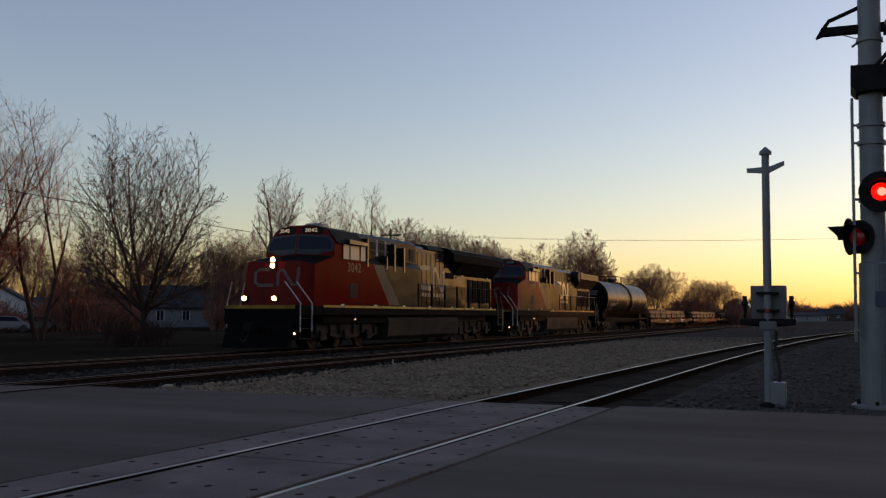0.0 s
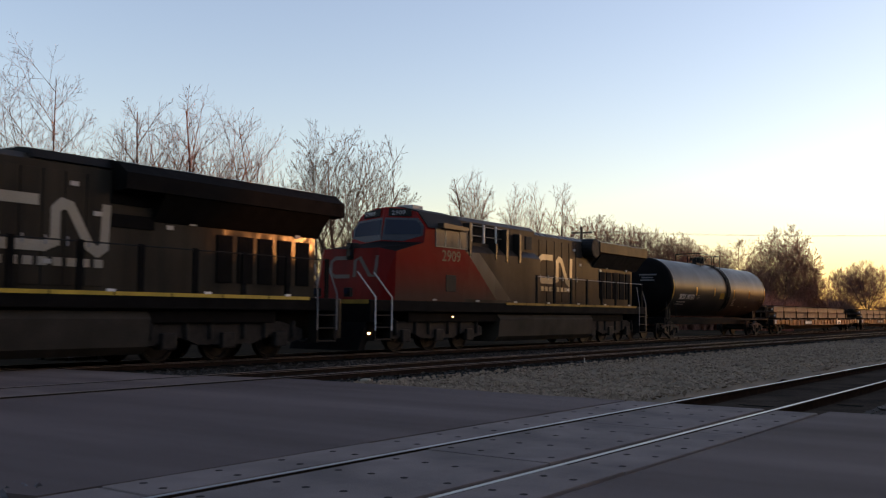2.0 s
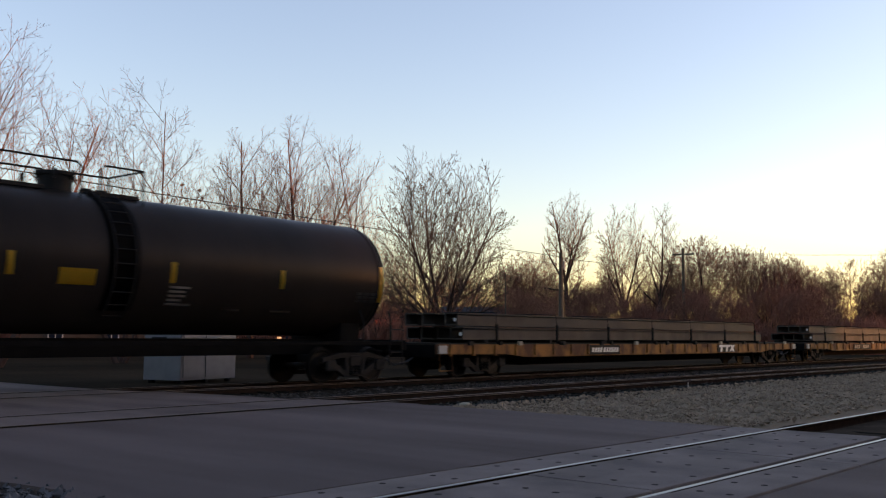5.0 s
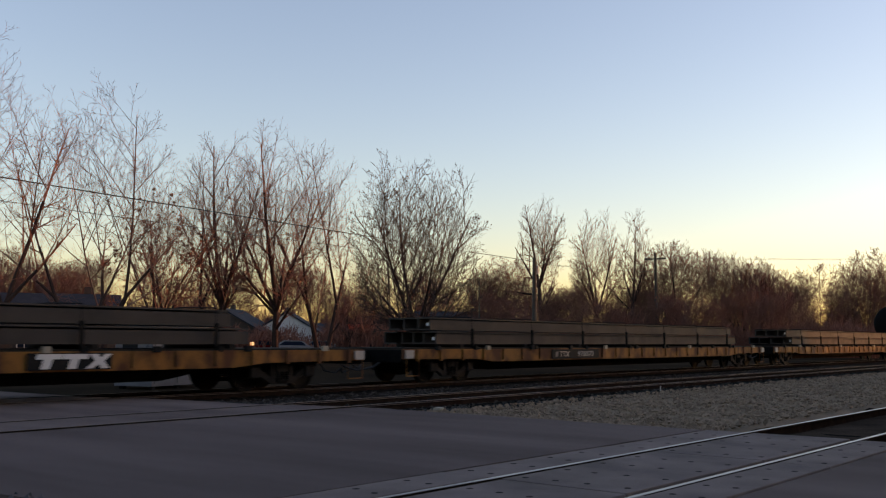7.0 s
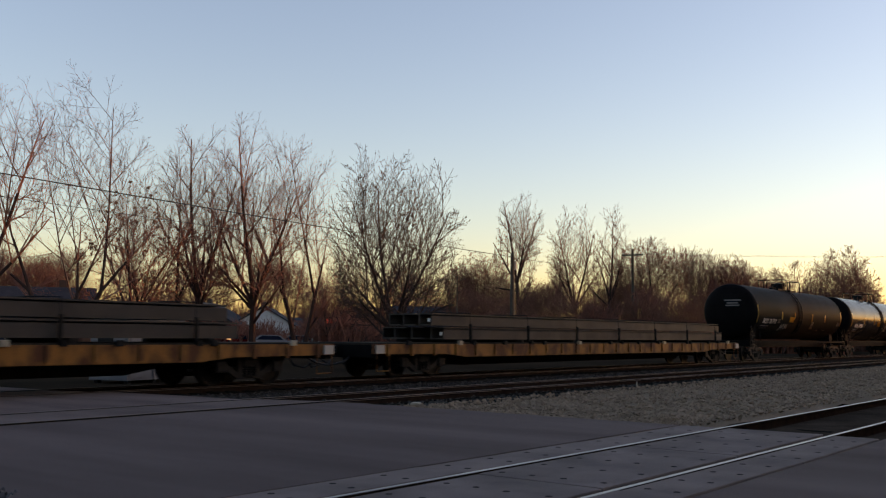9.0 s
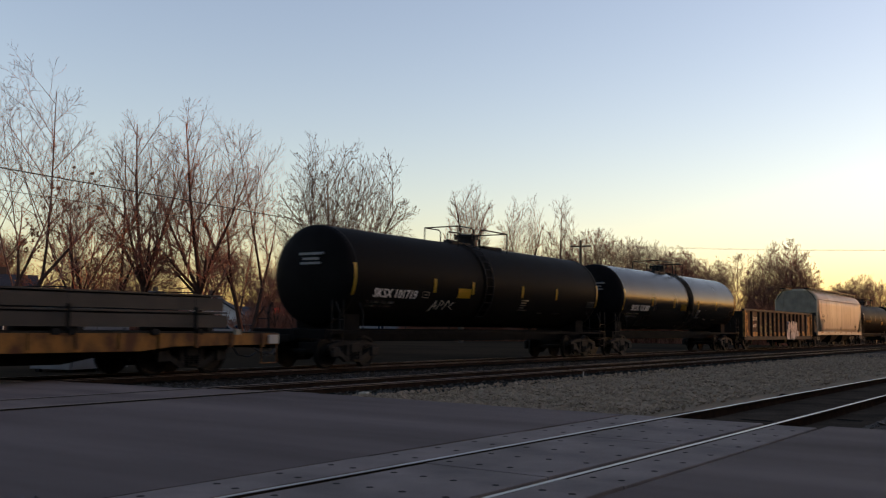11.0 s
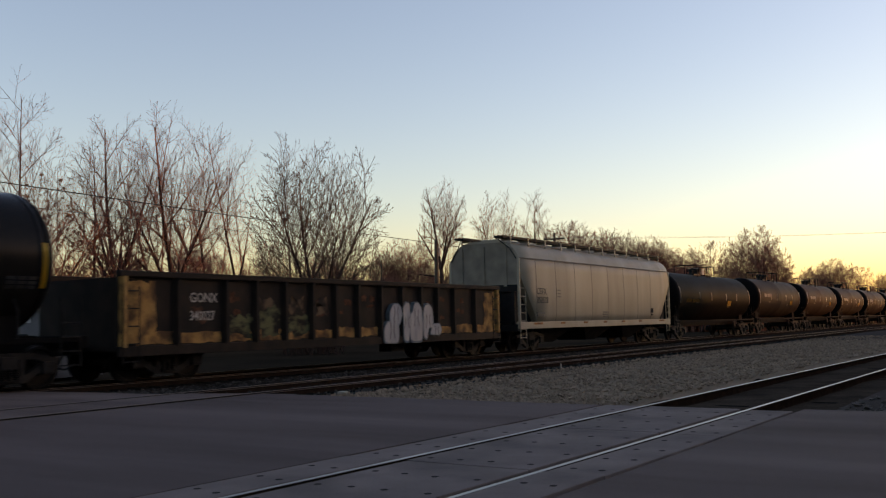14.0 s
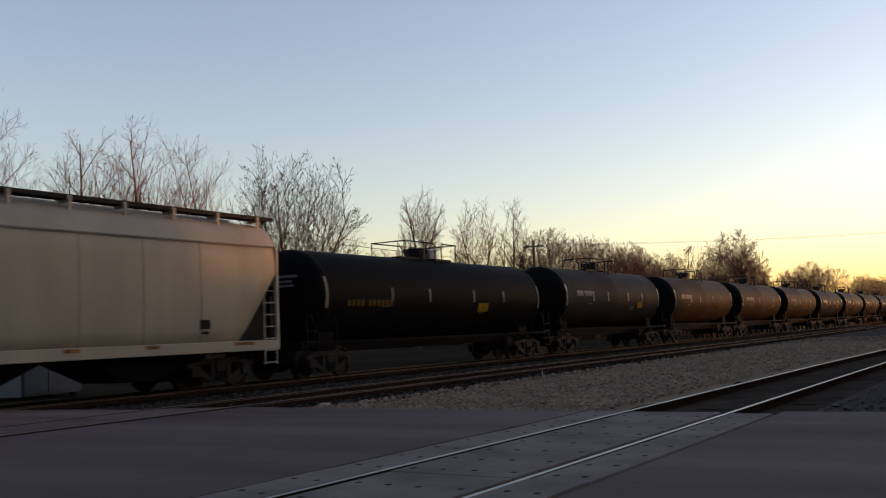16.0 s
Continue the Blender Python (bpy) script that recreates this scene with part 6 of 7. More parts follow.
    box(bm, -half + 0.6, half - 0.6, -0.42, 0.42, 4.42, 4.54, 0.03)
    part("hatch_cover", bm, HOPPER_GREY, root)
    for i in range(3):
        xx = -half * 0.52 + i * half * 0.52
        bm = B()
        vs = [bm.verts.new(p) for p in ((xx - 2.0, -1.3, 1.15), (xx + 2.0, -1.3, 1.15), (xx + 2.0, 1.3, 1.15), (xx - 2.0, 1.3, 1.15), (xx - 0.5, -0.7, 0.32), (xx + 0.5, -0.7, 0.32), (xx + 0.5, 0.7, 0.32), (xx - 0.5, 0.7, 0.32))]
        for f in ((0, 1, 5, 4), (1, 2, 6, 5), (2, 3, 7, 6), (3, 0, 4, 7), (4, 5, 6, 7), (3, 2, 1, 0)):
            bm.faces.new([vs[j] for j in f])
        bmesh.ops.recalc_face_normals(bm, faces=bm.faces[:])
        part("outlet_gate", bm, DARK_METAL, root, "black sloping discharge bay")
    for z, txt, k in ((2.3, "CEFX", 1.02), (1.95, "352538", 0.96)):
        words("reporting_mark", txt, 0.36, root, pose(-half + 1.44, -1.606, z) @ SIDE, HOPPER_INK, "faded dark stencilled mark", k)
    for x0, x1, z, m in ((-7.05, -6.4, 1.52, GREY_INK), (-7.05, -6.5, 1.42, GREY_INK), (-5.2, -4.9, 2.46, GREY_INK), (-5.2, -4.9, 2.32, GREY_INK), (-5.2, -4.9, 2.2, GREY_INK), (-0.45, 0.05, 1.55, GREY_INK), (-0.5, 0.08, 1.45, GREY_INK), (-0.4, 0.0, 1.36, GREY_INK)):
        bm = B()
        box(bm, x0, x1, -1.604, -1.57, z, z + 0.05)
        part("small_print", bm, m, root, "faint grey stencilling as a bar")
    for sx in (-1, 1):
        for sy in (-1, 1):
            bm = B()
            box(bm, sx * half, sx * (half - 0.08), sy * 1.5, sy * 1.6, 1.1, 3.7, 0.01)
            part("corner_post", bm, HOPPER_GREY, root)
    for k, w in ((5.65, 0.32), (5.7, 0.22)):
        bm = B()
        box(bm, k, k + w, -1.608, -1.58, 1.53 if w > 0.3 else 1.4, 1.76 if w > 0.3 else 1.47)
        part("stencil", bm, TRUCK_STEEL, root)
    for s in (-1, 1):
        freight_truck(root, s * (half - 1.75))
        coupler(root, s * half, s)
    return root


locomotive(39.6, 11.0, "red and black wide-cab diesel locomotive with lit headlights", 1)
locomotive(62.5, 10.6, "dusty red and black wide-cab diesel locomotive", 0)
ONE = (-4.72, -1.75, 1.79, 4.81)
tank_car(84.85, 8.2, 1.5, "black tank car with yellow reflectors and white stencilling", TANK_BLACK, "SKSX 101371", plat=-0.18, refs=ONE, placard=-0.78)
flat_car(109.4, 14.0, "yellow flat car loaded with long steel beams", (97.0, 120.0), "bars")
flat_car(139.0, 14.0, "yellow flat car loaded with long steel beams", (127.0, 150.0), "letters")
flat_car(168.7, 14.1, "yellow flat car loaded with long steel beams", (158.0, 181.5), "")
two = tank_car(194.0, 8.2, 1.5, "dull black tank car with yellow reflectors and a sprayed tag", TANK_DULL, "SKSX 101719", plat=0.07, refs=(-4.07, -1.75, 1.71, 4.45), placard=-2.66, square=-0.6, flip=-1)
for k, (x0, z0, x1, z1) in enumerate(((-4.0, 1.72, -3.8, 2.08), (-3.8, 2.08, -3.72, 1.8), (-3.9, 1.88, -3.66, 1.92), (-3.6, 1.78, -3.5, 2.1), (-3.5, 2.1, -3.3, 2.0), (-3.3, 2.0, -3.45, 1.92), (-3.25, 1.8, -3.1, 2.1), (-3.1, 2.1, -2.95, 1.98), (-2.75, 2.06, -2.95, 1.9), (-2.95, 1.9, -2.7, 1.82))):
    bm = B()
    ang = lambda z: math.asin((z - 2.72) / 1.5)
    pts = [(x0 + (x1 - x0) * i / 4, -math.cos(ang(z0 + (z1 - z0) * i / 4)) * 1.5, z0 + (z1 - z0) * i / 4) for i in range(5)]
    tube(bm, pts, 0.018, 4)
    part("sprayed_tag", bm, GREY_PRINT, two, "pale sprayed tag stroke")
tank_car(213.3, 8.2, 1.5, "glossy black tank car with yellow reflectors and white stencilling", TANK_GLOSS, "SKSX 101387", plat=-0.18, refs=ONE, placard=-0.78)
gondola(232.0, 8.65)
hopper(250.6, 8.55)
t4 = tank_car(268.55, 7.15, 1.45, "dull black tank car with small amber marks", TANK_DULL, "", plat=0.0, marks=GREY_PRINT, lift=0.22, refs=(-3.69, -1.4, 1.67, 4.01), placard=2.0, climb=False)
bm = B()
box(bm, 0.5, 1.0, -0.3, 0.25, 3.93, 4.3, 0.02)
part("valve_box", bm, SIDING, t4, "pale box beside the manway")
for i in range(10):
    bm = B()
    band(bm, -6.1 + i * 0.235 + (0.14 if i > 3 else 0), -5.93 + i * 0.235 + (0.14 if i > 3 else 0), 1.45, -13, -5, 2.45, out=0.012)
    bmesh.ops.solidify(bm, geom=bm.faces[:], thickness=0.003)
    part("mark_bar", bm, AMBER, t4, "amber bar of the car's marking")
SHORT = tank_car(284.95, 6.25, 1.42, "dusty dark grey short tank car", TANK_GREY, "", detail=False, marks=WHITE, lift=0.2, placard=2.9)
SHORT2 = tank_car(300.5, 6.25, 1.42, "rust-stained brown short tank car", TANK_BROWN, "", detail=False, marks=WHITE, lift=0.2, placard=2.9)
for i in range(9):
    ob = copy_thing(SHORT if i % 3 == 2 else SHORT2, pose(316.05 + 15.55 * i, TRAIN_Y, RAIL_Z))
    CARS.append((ob, 316.05 + 15.55 * i))


# ---- signals beside the crossing ----
def crossing_lamp(root, x, y, z, toward, lens, r=0.26):
    """A round black backing disc with a hooded lens, facing an angle in degrees."""
    m = pose(x, y, z, 0, 0, toward)
    bm = B()
    lathe(bm, [(0.0, 0.02), (0.0, r), (0.015, r), (0.02, r - 0.015)], "x", (0, 0, 0), 28)
    lathe(bm, [(-0.16, 0.05), (-0.12, 0.14), (0.0, 0.155)], "x", (0, 0, 0), 20)
    d = part("lamp_disc", bm, DARK_METAL, root)
    d.matrix_local = m
    bm = B()
    lathe(bm, [(0.021, 0.13), (0.05, 0.115), (0.065, 0.07), (0.07, 0.01)], "x", (0, 0, 0), 20)
    ln = part("lens", bm, lens, d, "red lens")
    if lens is LAMP_RED:
        bm = B()
        lathe(bm, [(0.068, 0.062), (0.074, 0.045), (0.078, 0.01)], "x", (0, 0.015, -0.005), 16)
        part("bulb", bm, LAMP_CORE, ln, "bright pink lamp core")
    bm = B()
    n = 14
    ring = []
    for i in range(n + 1):
        a = math.pi * (-0.12 + 1.24 * i / n)
        ring.append([Vector((xx, math.cos(a) * rr, math.sin(a) * rr)) for xx, rr in ((0.02, 0.165), (0.02 + 0.3 * (0.35 + 0.65 * math.sin(max(0, min(math.pi, a)))), 0.165))])
    vs = [[bm.verts.new(p) for p in q] for q in ring]
    for q, w in zip(vs, vs[1:]):
        bm.faces.new((q[0], q[1], w[1], w[0]))
    bmesh.ops.solidify(bm, geom=bm.faces[:], thickness=0.006)
    part("hood", bm, DARK_METAL, d)
    return d


def signal_mast():
    root = tagged(empty("signal_mast", pose(15.42, -0.43, 0, 0.5, 0, 0)), "tall grey cantilever crossing mast with a lit red lamp", "signal mast")
    bm = B()
    lathe(bm, [(-0.1, 0.19), (0.3, 0.185), (8.2, 0.15), (8.25, 0.1)], "z", (0, 0, 0), 28)
    part("mast_tube", bm, GRAY_METAL, root)
    bm = B()
    lathe(bm, [(-0.15, 0.34), (-0.02, 0.34), (0.0, 0.3), (0.0, 0.215), (2.05, 0.208), (2.07, 0.19)], "z", (0, 0, 0), 24)
    part("base_sleeve", bm, GRAY_METAL, root)
    for k in range(6):
        bm = B()
        lathe(bm, [(0, 0.03), (0.06, 0.03), (0.07, 0.015)], "z", (math.cos(k * 1.047) * 0.28, math.sin(k * 1.047) * 0.28, -0.02), 6)
        part("anchor_bolt", bm, TRUCK_STEEL, root)
    # ladder on the track side
    for dx in (-0.22, 0.16):
        bm = B()
        box(bm, dx - 0.02, dx + 0.02, 0.24, 0.28, 0.9, 4.5)
        part("ladder_rail", bm, GRAY_METAL, root)
    for i in range(12):
        bm = B()
        tube(bm, [(-0.22, 0.26, 1.1 + i * 0.29), (0.16, 0.26, 1.1 + i * 0.29)], 0.012, 5)
        part("rung", bm, GRAY_METAL, root)
    for z in (1.9, 3.0, 3.85, 4.12):
        bm = B()
        tube(bm, [(0, 0.12, z), (0, 0.26, z + 0.02)], 0.02, 5)
        lathe(bm, [(z - 0.03, 0.2), (z + 0.03, 0.2)], "z", (0, 0, 0), 18)
        part("ladder_clamp", bm, GRAY_METAL, root)
    # cantilever clamp and trussed arms that reach over the road
    bm = B()
    prism(bm, [(0.27, 4.66), (0.27, 4.98), (-0.25, 4.96), (-0.75, 5.02), (-0.75, 4.72), (-0.2, 4.6), (0.2, 4.58)], "x", -0.3, 0.3)
    part("arm_clamp", bm, DARK_METAL, root)
    for z in (5.02, 5.4):
        bm = B()
        lathe(bm, [(z - 0.025, 0.19), (z + 0.025, 0.19)], "z", (0, 0, 0), 18)
        tube(bm, [(0, 0.15, z), (-0.05, 0.24, z - 0.08)], 0.018, 5)
        part("cable_clamp", bm, GRAY_METAL, root)
    for dx in (-0.25, 0.25):
        for z0, z1 in ((4.72, 4.95), (5.58, 5.7)):
            bm = B()
            tube(bm, [(dx, -0.2, z0), (dx, -6.5, z1)], 0.05, 8)
            part("arm_chord", bm, GRAY_METAL, root)
        for k in range(7):
            bm = B()
            tube(bm, [(dx, 0.1 - k * 0.9, 4.74 + 0.03 * k), (dx, -0.6 - k * 0.9, 5.58), (dx, -0.8 - k * 0.9, 4.78 + 0.03 * k)], 0.035, 6)
            part("arm_brace", bm, DARK_METAL if k == 0 else GRAY_METAL, root)
    bm = B()
    box(bm, -0.05, 0.05, -0.45, 0.66, 5.53, 5.66, 0.01)
    prism(bm, [(0.66, 5.66), (0.66, 5.53), (0.75, 5.5)], "x", -0.05, 0.05)
    part("top_arm", bm, TRUCK_STEEL, root)
    bm = B()
    tube(bm, [(0, 0.66, 5.62), (0, 0.56, 5.76), (0, -0.05, 6.0), (0, -0.2, 6.2)], 0.032, 6)
    part("arm_stay", bm, DARK_METAL, root)
    bm = B()
    tube(bm, [(0, 0.35, 5.52), (0.0, 0.2, 5.46), (0.0, 0.0, 5.42)], 0.008, 5)
    part("cable", bm, RUBBER, root)
    crossing_lamp(root, -0.32, -0.1, 3.08, 178, LAMP_RED, 0.3)
    bm = B()
    tube(bm, [(-0.2, -0.1, 3.08), (0.0, 0.0, 3.08)], 0.03, 6)
    part("lamp_arm", bm, DARK_METAL, root)
    crossing_lamp(root, -0.16, 0.2, 2.44, 150, LAMP_RED_DIM, 0.25)
    crossing_lamp(root, 0.12, 0.32, 2.47, 72, GLASS, 0.28)
    bm = B()
    tube(bm, [(0, 0.1, 2.45), (0, 0.3, 2.46)], 0.04, 6)
    part("lamp_arm", bm, DARK_METAL, root)
    bm = B()
    box(bm, -0.235, -0.22, -0.2, 0.0, 1.42, 1.64, 0.005)
    part("small_sign", bm, BLUE_SIGN, root, "small blue sign plate")
    return root


def signal_post():
    root = tagged(empty("signal_post", pose(15.1, 1.04, 0, 0.3, 0, 0)), "slim grey signal post with a metal box and crossarm", "signal post")
    bm = B()
    lathe(bm, [(-0.1, 0.066), (3.72, 0.056), (3.74, 0.058)], "z", (0, 0, 0), 18)
    part("post", bm, GRAY_METAL, root)
    bm = B()
    lathe(bm, [(3.72, 0.09), (3.77, 0.09), (3.84, 0.01)], "z", (0, 0, 0), 8)
    part("cap", bm, GRAY_METAL, root)
    bm = B()
    prism(bm, [(-0.27, 3.55), (-0.05, 3.44), (0.05, 3.44), (0.27, 3.46), (0.27, 3.52), (0.05, 3.53), (-0.05, 3.53), (-0.27, 3.61)], "x", -0.035, 0.035)
    part("crossarm", bm, GRAY_METAL, root)
    bm = B()
    box(bm, 0.1, 0.42, -0.255, 0.255, 1.2, 1.74, 0.02)
    part("equipment_box", bm, CABINET, root, "pale metal equipment box")
    bm = B()
    box(bm, -0.09, 0.1, -0.13, 0.12, 1.06, 1.2, 0.03)
    part("mechanism", bm, CABINET, root)
    bm = B()
    box(bm, -0.06, 0.1, -0.4, 0.4, 1.14, 1.24, 0.02)
    part("bracket", bm, DARK_METAL, root, "dark bracket under the box")
    for z in (1.34, 1.6):
        bm = B()
        box(bm, -0.075, 0.1, -0.16, 0.16, z, z + 0.04, 0.008)
        part("clamp", bm, DARK_METAL, root)
    bm = B()
    box(bm, 0.085, 0.1, -0.1, 0.22, 1.28, 1.66, 0.004)
    part("box_door", bm, CABINET, root)
    for s in (-1, 1):
        bm = B()
        lathe(bm, [(s * 0.29, 0.02), (s * 0.3, 0.065), (s * 0.34, 0.065), (s * 0.38, 0.03)], "y", (0.05, 0, 1.47), 14)
        tube(bm, [(0.05, s * 0.33, 1.4), (0.05, s * 0.335, 1.58)], 0.035, 6)
        tube(bm, [(0.05, s * 0.33, 1.4), (0.05, s * 0.34, 1.16), (0, 0, 1.13)], 0.03, 6)
        part("side_lamp", bm, DARK_METAL, root)
    bm = B()
    lathe(bm, [(-0.13, 0.01), (-0.13, 0.028), (-0.1, 0.034)], "x", (0, 0.0, 1.36), 14)
    part("lens", bm, LAMP_RED_DIM, root, "red lens")
    bm = B()
    tube(bm, [(0.02, -0.12, 1.05), (0.02, -0.1, 0.8), (0.0, -0.16, 0.45), (0.0, -0.14, 0.3)], 0.025, 6)
    part("conduit", bm, RUBBER, root)
    bm = B()
    box(bm, -0.1, 0.12, -0.24, -0.02, -0.12, 0.3, 0.02)
    part("base_box", bm, GRAY_METAL, root)
    bm = B()
    lathe(bm, [(-0.15, 0.16), (-0.04, 0.16), (0.0, 0.09)], "z", (0, 0, 0), 14)
    part("foot", bm, TRUCK_STEEL, root)
    return root


signal_mast()
signal_post()

bm = B()
box(bm, -0.12, 0.12, -0.08, 0.08, -0.08, 0.06, 0.025)
blk = tagged(part("concrete_block", bm, HOPPER_GREY), "small pale block at the road's edge", "block")
blk.matrix_world = pose(14.35, 11.5, -0.06, 0, 0, 20)
stk = tagged(empty("marker_stake", pose(25.1, 13.98 - 1.9, -0.2)), "thin white marker stake in the ballast", "stake")
bm = B()
box(bm, -0.012, 0.012, -0.012, 0.012, 0, 0.22, 0.004)
part("shaft", bm, GREY_PRINT, stk)

# relay house behind the main line
cab_ = tagged(empty("relay_house", pose(16.6, 24.0, -0.22, 0, 0, 15)), "pale aluminium relay house with a thin pitched roof", "relay house")
bm = B()
box(bm, 0.0, 2.6, 0.0, 1.4, 0.12, 2.06, 0.01)
part("body", bm, CABINET, cab_)
bm = B()
prism(bm, [(-0.16, 2.06), (0.7, 2.2), (1.56, 2.06), (1.56, 2.1), (0.7, 2.26), (-0.16, 2.1)], "x", -0.25, 2.85)
part("roof", bm, CABINET, cab_)
for x0, x1 in ((0.1, 1.0), (1.12, 2.5)):
    bm = B()
    box(bm, x0, x1, -0.025, 0.0, 0.2, 1.98, 0.006)
    d = part("door", bm, CABINET, cab_)
    bm = B()
    box(bm, x1 - 0.12, x1 - 0.08, -0.06, -0.025, 1.0, 1.2)
    box(bm, x1 - 0.35, x1 - 0.1, -0.03, -0.022, 1.5, 1.53)
    part("handle", bm, DARK_METAL, d)
for y0, y1, z0, z1, m in ((0.45, 1.15, 1.72, 1.86, WHITE), (0.55, 1.1, 1.2, 1.4, DARK_METAL)):
    bm = B()
    box(bm, -0.03, 0.0, y0, y1, z0, z1, 0.006)
    part("vent", bm, m, cab_, "pale vent plate" if m is WHITE else "dark vent grille")
for sx in (0.2, 1.3, 2.4):
    for sy in (0.15, 1.25):
        bm = B()
        box(bm, sx - 0.07, sx + 0.07, sy - 0.07, sy + 0.07, -0.05, 0.12)
        part("foot", bm, DARK_METAL, cab_)


# ---- houses, sign, parked cars beyond the grass ----
def house(name, label, bearing, dist, turn, w, d, wall, ridge, wall_mat, windows=3, roof_mat=ROOF):
    x, y = spot(bearing, dist)
    root = tagged(empty(name, pose(x, y, -0.22, 0, 0, turn)), label, "house", "houses beyond the grass")
    bm = B()
    prism(bm, [(-d / 2, 0), (d / 2, 0), (d / 2, wall), (0, ridge - 0.12), (-d / 2, wall)], "x", -w / 2, w / 2)
    part("wall", bm, wall_mat, root)
    bm = B()
    prism(bm, [(-d / 2 - 0.4, wall - 0.25), (0, ridge), (d / 2 + 0.4, wall - 0.25), (d / 2 + 0.4, wall - 0.1), (0, ridge + 0.16), (-d / 2 - 0.4, wall - 0.1)], "x", -w / 2 - 0.35, w / 2 + 0.35)
    part("roof", bm, roof_mat, root)
    for i in range(windows):
        xx = -w / 2 + w * (i + 0.6) / (windows + 0.2)
        bm = B()
        box(bm, xx - 0.42, xx + 0.42, -d / 2 - 0.03, -d / 2 + 0.05, wall * 0.35, wall * 0.78)
        wd = part("window", bm, GLASS, root, "dark window")
        bm = B()
        for q in ((xx - 0.5, xx - 0.42), (xx + 0.42, xx + 0.5), (xx - 0.03, xx + 0.03)):
            box(bm, q[0], q[1], -d / 2 - 0.06, -d / 2, wall * 0.33, wall * 0.8)
        part("window_frame", bm, WHITE, wd)
    bm = B()
    box(bm, w * 0.22, w * 0.22 + 0.5, 0.3, 0.8, ridge - 0.5, ridge + 0.7)
    part("chimney", bm, BRICK_WALL, root)
    return root


house("house", "pale sided single-storey house with a dark roof", 37.8, 132, -52.0, 10.2, 8.0, 2.7, 5.4, SIDING, 3)
house("house", "small pale gabled house by the street", 47.6, 112, 40.0, 6.0, 7.0, 2.5, 4.6, WHITE, 1)
house("house", "low brown house with a dark roof", 44.4, 128, -48.0, 9.0, 7.0, 2.3, 3.6, BRICK_WALL, 2)
house("house", "house with a reddish gable end", 50.9, 110, 35.0, 8.0, 8.0, 2.6, 4.8, BRICK_WALL, 2)
house("house", "dim brown house with a dark roof", 60.5, 74, -32.0, 8.0, 7.0, 2.7, 4.6, BRICK_WALL, 2)
house("house", "small pale hut with a dark pointed roof", 42.3, 118, 10.0, 2.6, 2.8, 1.8, 2.7, SIDING, 1)
house("house", "far long pale building beside the line", 2.1, 300, -60.0, 12.0, 6.0, 2.0, 2.7, SIDING, 3)
house("house", "far dim house at the end of the line", 0.6, 400, -80.0, 9.0, 8.0, 2.6, 4.4, BRICK_WALL, 2)

sgn = tagged(empty("lit_sign", pose(*spot(43.3, 125), -0.22, 0, 0, -47)), "lit red sign board on two posts, beyond the grass", "sign")
for sx in (-1.2, 1.2):
    bm = B()
    box(bm, sx - 0.08, sx + 0.08, -0.08, 0.08, 0, 3.0)
    part("post", bm, DARK_METAL, sgn)
bm = B()
box(bm, -2.0, 2.0, -0.1, 0.1, 2.7, 3.8, 0.03)
part("board", bm, DARK_METAL, sgn)
for i in range(7):
    bm = B()
    box(bm, -1.8 + i * 0.53, -1.8 + i * 0.53 + 0.36, -0.14, -0.1, 3.0, 3.55, 0.02)
    part("letter_bar", bm, SIGN_RED, sgn, "glowing red bar of lettering")


def parked_car(bearing, dist, turn, material, label):
    root = tagged(empty("parked_car", pose(*spot(bearing, dist), -0.2, 0, 0, turn)), label, "car", "parked cars beyond the grass")
    bm = B()
    prism(bm, [(-2.15, 0.35), (2.15, 0.35), (2.2, 0.75), (1.4, 0.92), (0.7, 1.42), (-1.0, 1.45), (-1.7, 0.98), (-2.2, 0.9)], "y", -0.85, 0.85)
    bmesh.ops.bevel(bm, geom=bm.edges[:], offset=0.08, segments=2, affect="EDGES")
    part("body", bm, material, root)
    for sy in (-1, 1):
        bm = B()
        prism(bm, [(-1.45, 1.0), (1.1, 0.97), (0.62, 1.34), (-0.92, 1.37)], "y", sy * 0.84, sy * 0.86)
        part("side_window", bm, GLASS, root)
        for sx in (-1.35, 1.35):
            bm = B()
            lathe(bm, [(sy * 0.68, 0.1), (sy * 0.68, 0.33), (sy * 0.88, 0.33), (sy * 0.89, 0.2)], "y", (sx, 0, 0.33), 18)
            part("wheel", bm, RUBBER, root)
    return root


parked_car(47.3, 92, -40, SIDING, "pale parked car beyond the grass")
parked_car(45.6, 96, -50, GRAY_METAL, "grey parked car beyond the grass")
parked_car(42.3, 105, -45, DARK_METAL, "dark parked car beyond the grass")
parked_car(48.9, 96, -30, LOCO_RED, "dark red parked car beyond the grass")

lmp = tagged(empty("yard_lamp", pose(*spot(49.75, 88), -0.2)), "low yard lamp with a warm glow", "lamp")
bm = B()
tube(bm, [(0, 0, 0), (0, 0, 1.0)], 0.05, 6)
part("post", bm, DARK_METAL, lmp)
bm = B()
box(bm, -0.15, 0.15, -0.15, 0.15, 0.98, 1.28, 0.05)
part("globe", bm, LAMP_WARM, lmp, "warm glowing globe")


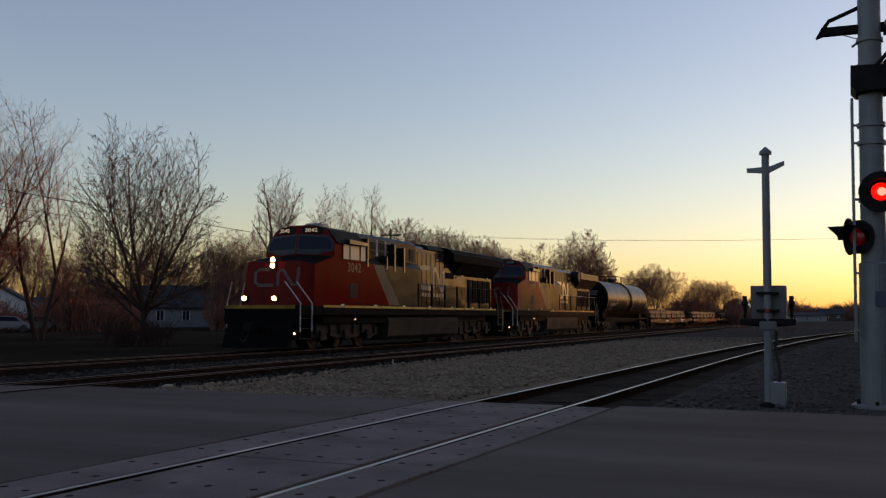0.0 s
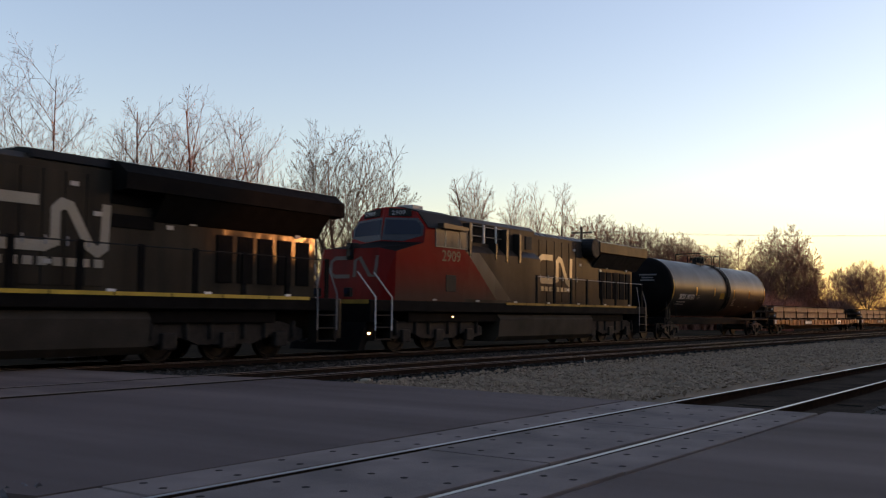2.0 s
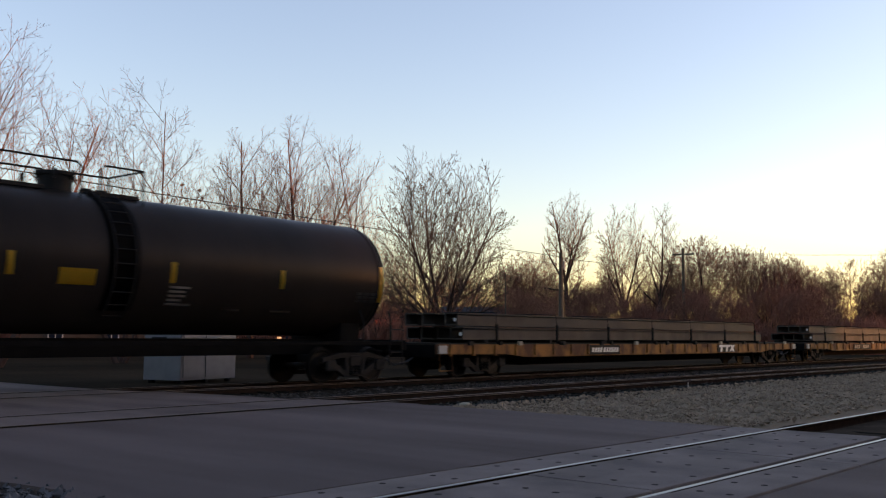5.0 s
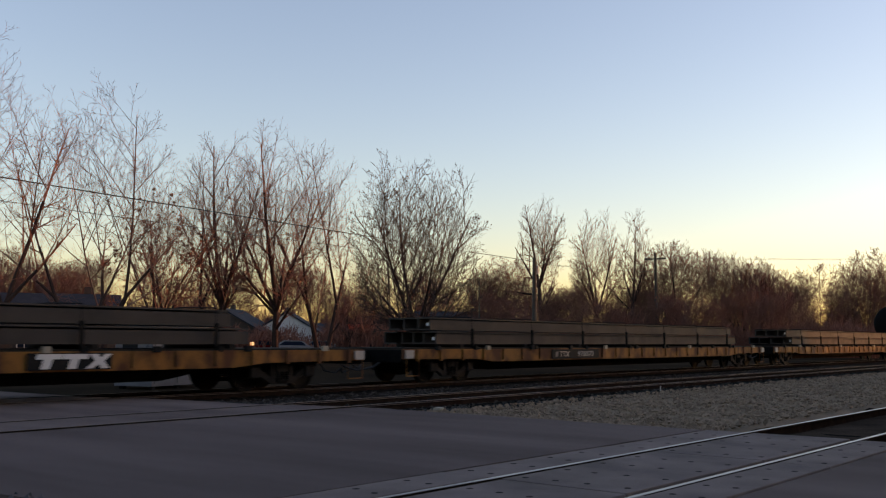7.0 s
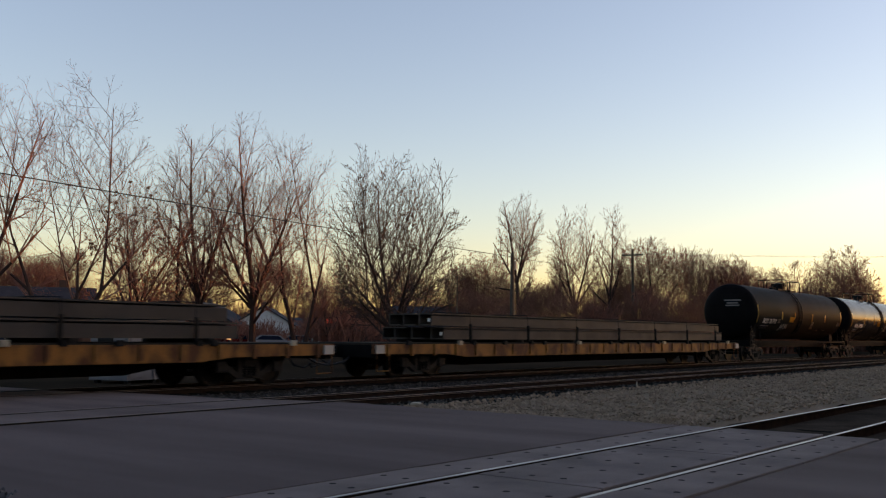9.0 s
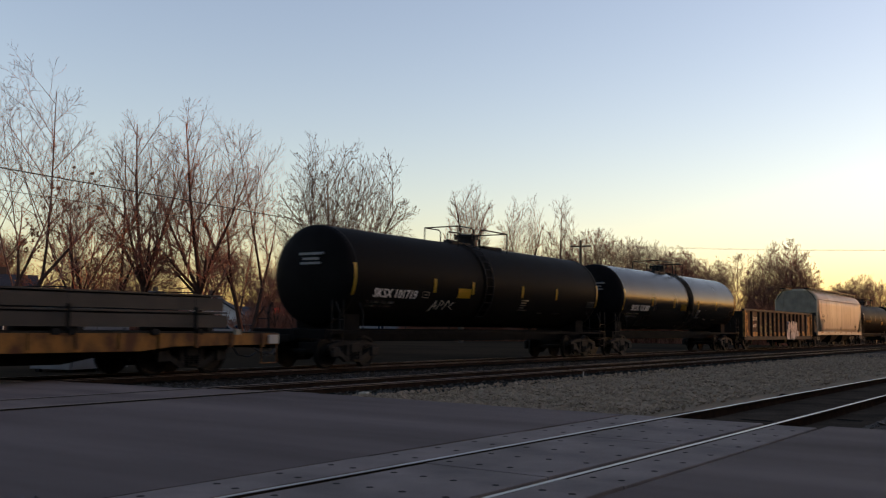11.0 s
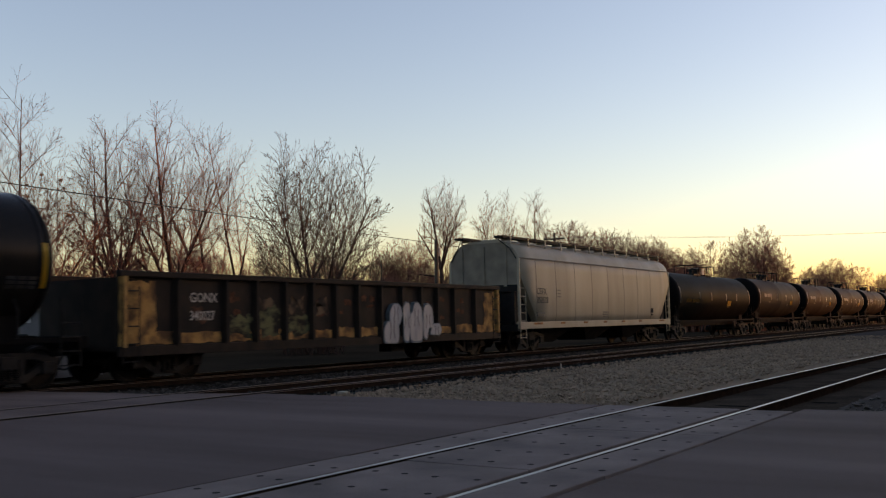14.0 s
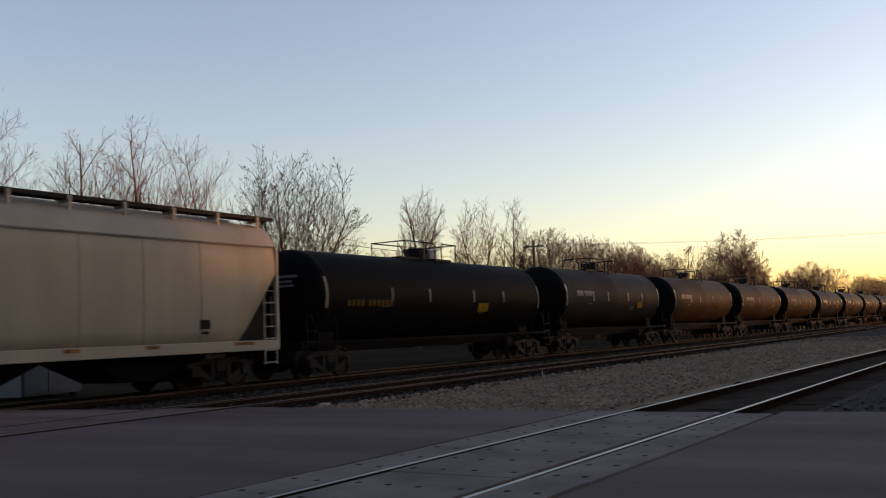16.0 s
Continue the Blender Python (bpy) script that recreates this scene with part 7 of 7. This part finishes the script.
# ---- utility poles and wires ----
def utility_pole(x, y, height, r=0.16, arm=True, label="weathered wooden utility pole with a crossarm"):
    root = tagged(empty("utility_pole", pose(x, y, -0.25, 0, 0, 10)), label, "utility pole", "utility poles")
    bm = B()
    lathe(bm, [(0, r * 1.15), (height * 0.5, r), (height, r * 0.75)], "z", (0, 0, 0), 10)
    part("pole", bm, POLE_WOOD, root)
    if arm:
        bm = B()
        box(bm, -0.06, 0.06, -1.2, 1.2, height - 0.75, height - 0.6)
        part("crossarm", bm, POLE_WOOD, root)
        for k in (-1.05, -0.4, 0.4, 1.05):
            bm = B()
            lathe(bm, [(height - 0.6, 0.03), (height - 0.5, 0.06), (height - 0.42, 0.03)], "z", (0, k, 0), 8)
            part("insulator", bm, GRAY_METAL, root)
    elif arm is not None:
        bm = B()
        lathe(bm, [(height - 1.5, 0.28), (height - 0.7, 0.28), (height - 0.65, 0.1)], "z", (0.35, 0, 0), 14)
        part("transformer", bm, GRAY_METAL, root)
    return root


def wire(a, b, sag, r, label):
    bm = B()
    a, b = Vector(a), Vector(b)
    tube(bm, [a.lerp(b, i / 20) - Vector((0, 0, 4 * sag * (i / 20) * (1 - i / 20))) for i in range(21)], r, 4)
    return tagged(part("wire", bm, RUBBER), label, "wire", "overhead wires")


P2, PU, PL, PS = (73.8, 47.9), (95.5, 46.3), (-25.0, 33.0), (110.0, -14.0)
utility_pole(*P2, 9.2, 0.22, False, "stout dark wooden utility pole")
utility_pole(*PU, 11.2, 0.17)
utility_pole(*PL, 9.0, 0.18)
utility_pole(*PS, 10.5, 0.17)
wire((*PL, 8.2), (*P2, 8.6), 0.25, 0.028, "thick black overhead cable")
wire((*PL, 7.3), (*P2, 7.9), 0.45, 0.014, "thin overhead wire beside the railway")
wire((*P2, 8.5), (*PU, 8.9), 0.2, 0.02, "black overhead cable between the poles")
for k in (-1.05, 0.4, 1.05):
    wire((PU[0], PU[1] + k, 10.5), (PS[0], PS[1] + k, 9.8), 0.8, 0.006, "thin overhead wire across the tracks")
utility_pole(*spot(36.3, 96), 7.8, 0.07, None, "slim pale pole beside the house")
utility_pole(*spot(16.3, 150), 9.0, 0.12, True)


# ---- unseen blocks added behind the camera, to hold back low sky and sun ----
def sky_block(x0, x1, y, d, height, label):
    root = tagged(empty("unseen_block", pose((x0 + x1) / 2, y, -0.2)), label, "building", "buildings along the street behind")
    w = x1 - x0
    bm = B()
    box(bm, -w / 2, w / 2, -d, 0, 0, height)
    part("wall", bm, BRICK_WALL, root)
    bm = B()
    box(bm, -w / 2 - 0.2, w / 2 + 0.2, -d - 0.2, 0.2, height, height + 0.4, 0.03)
    part("roof", bm, ROOF, root)
    for i in range(int(w / 5)):
        bm = B()
        box(bm, -w / 2 + 1.6 + i * 5, -w / 2 + 3.2 + i * 5, -0.02, 0.05, 1.0, 2.6)
        part("window", bm, GLASS, root)
    return root


sky_block(-90, -40, -30, 14, 9.0, "unseen dark brick block added against the low sky")
sky_block(-38, 6, -34, 12, 14.0, "unseen dark brick block added against the low sky")
sky_block(9, 50, -34, 14, 16.0, "unseen tall brick block added against the low sky")
sky_block(50.6, 74, -34, 5, 13.0, "unseen dark brick block added against the low sky")
# lower block leaves a gap for the sun's glint on the train
sky_block(74.4, 83.2, -35, 4, 8.3, "unseen low brick block that lets the sun pass above")
sky_block(83.6, 114, -34, 5, 12.0, "unseen dark brick block added against the low sky")
sky_block(114.4, 190, -36, 12, 6.2, "unseen long low brick block added against the low sky")
sky_block(192, 330, -46, 12, 4.5, "unseen long low brick block added against the low sky")


# ---- what moves ----
def motions():
    stops = [i * 1.0 for i in range(17)]
    for root, x in CARS:
        walk(root, [(t, pose(x - SPEED * t, TRAIN_Y, RAIL_Z)) for t in stops])
    for ob, x, r in WHEELS:
        if ob.parent in SPINNING:
            walk(ob, [(k / FPS, pose(x, 0, r, 0, -math.degrees(SPEED / r * k / FPS), 0)) for k in range(481)])


SPINNING = {root for root, x in CARS if x < 260}
motions()
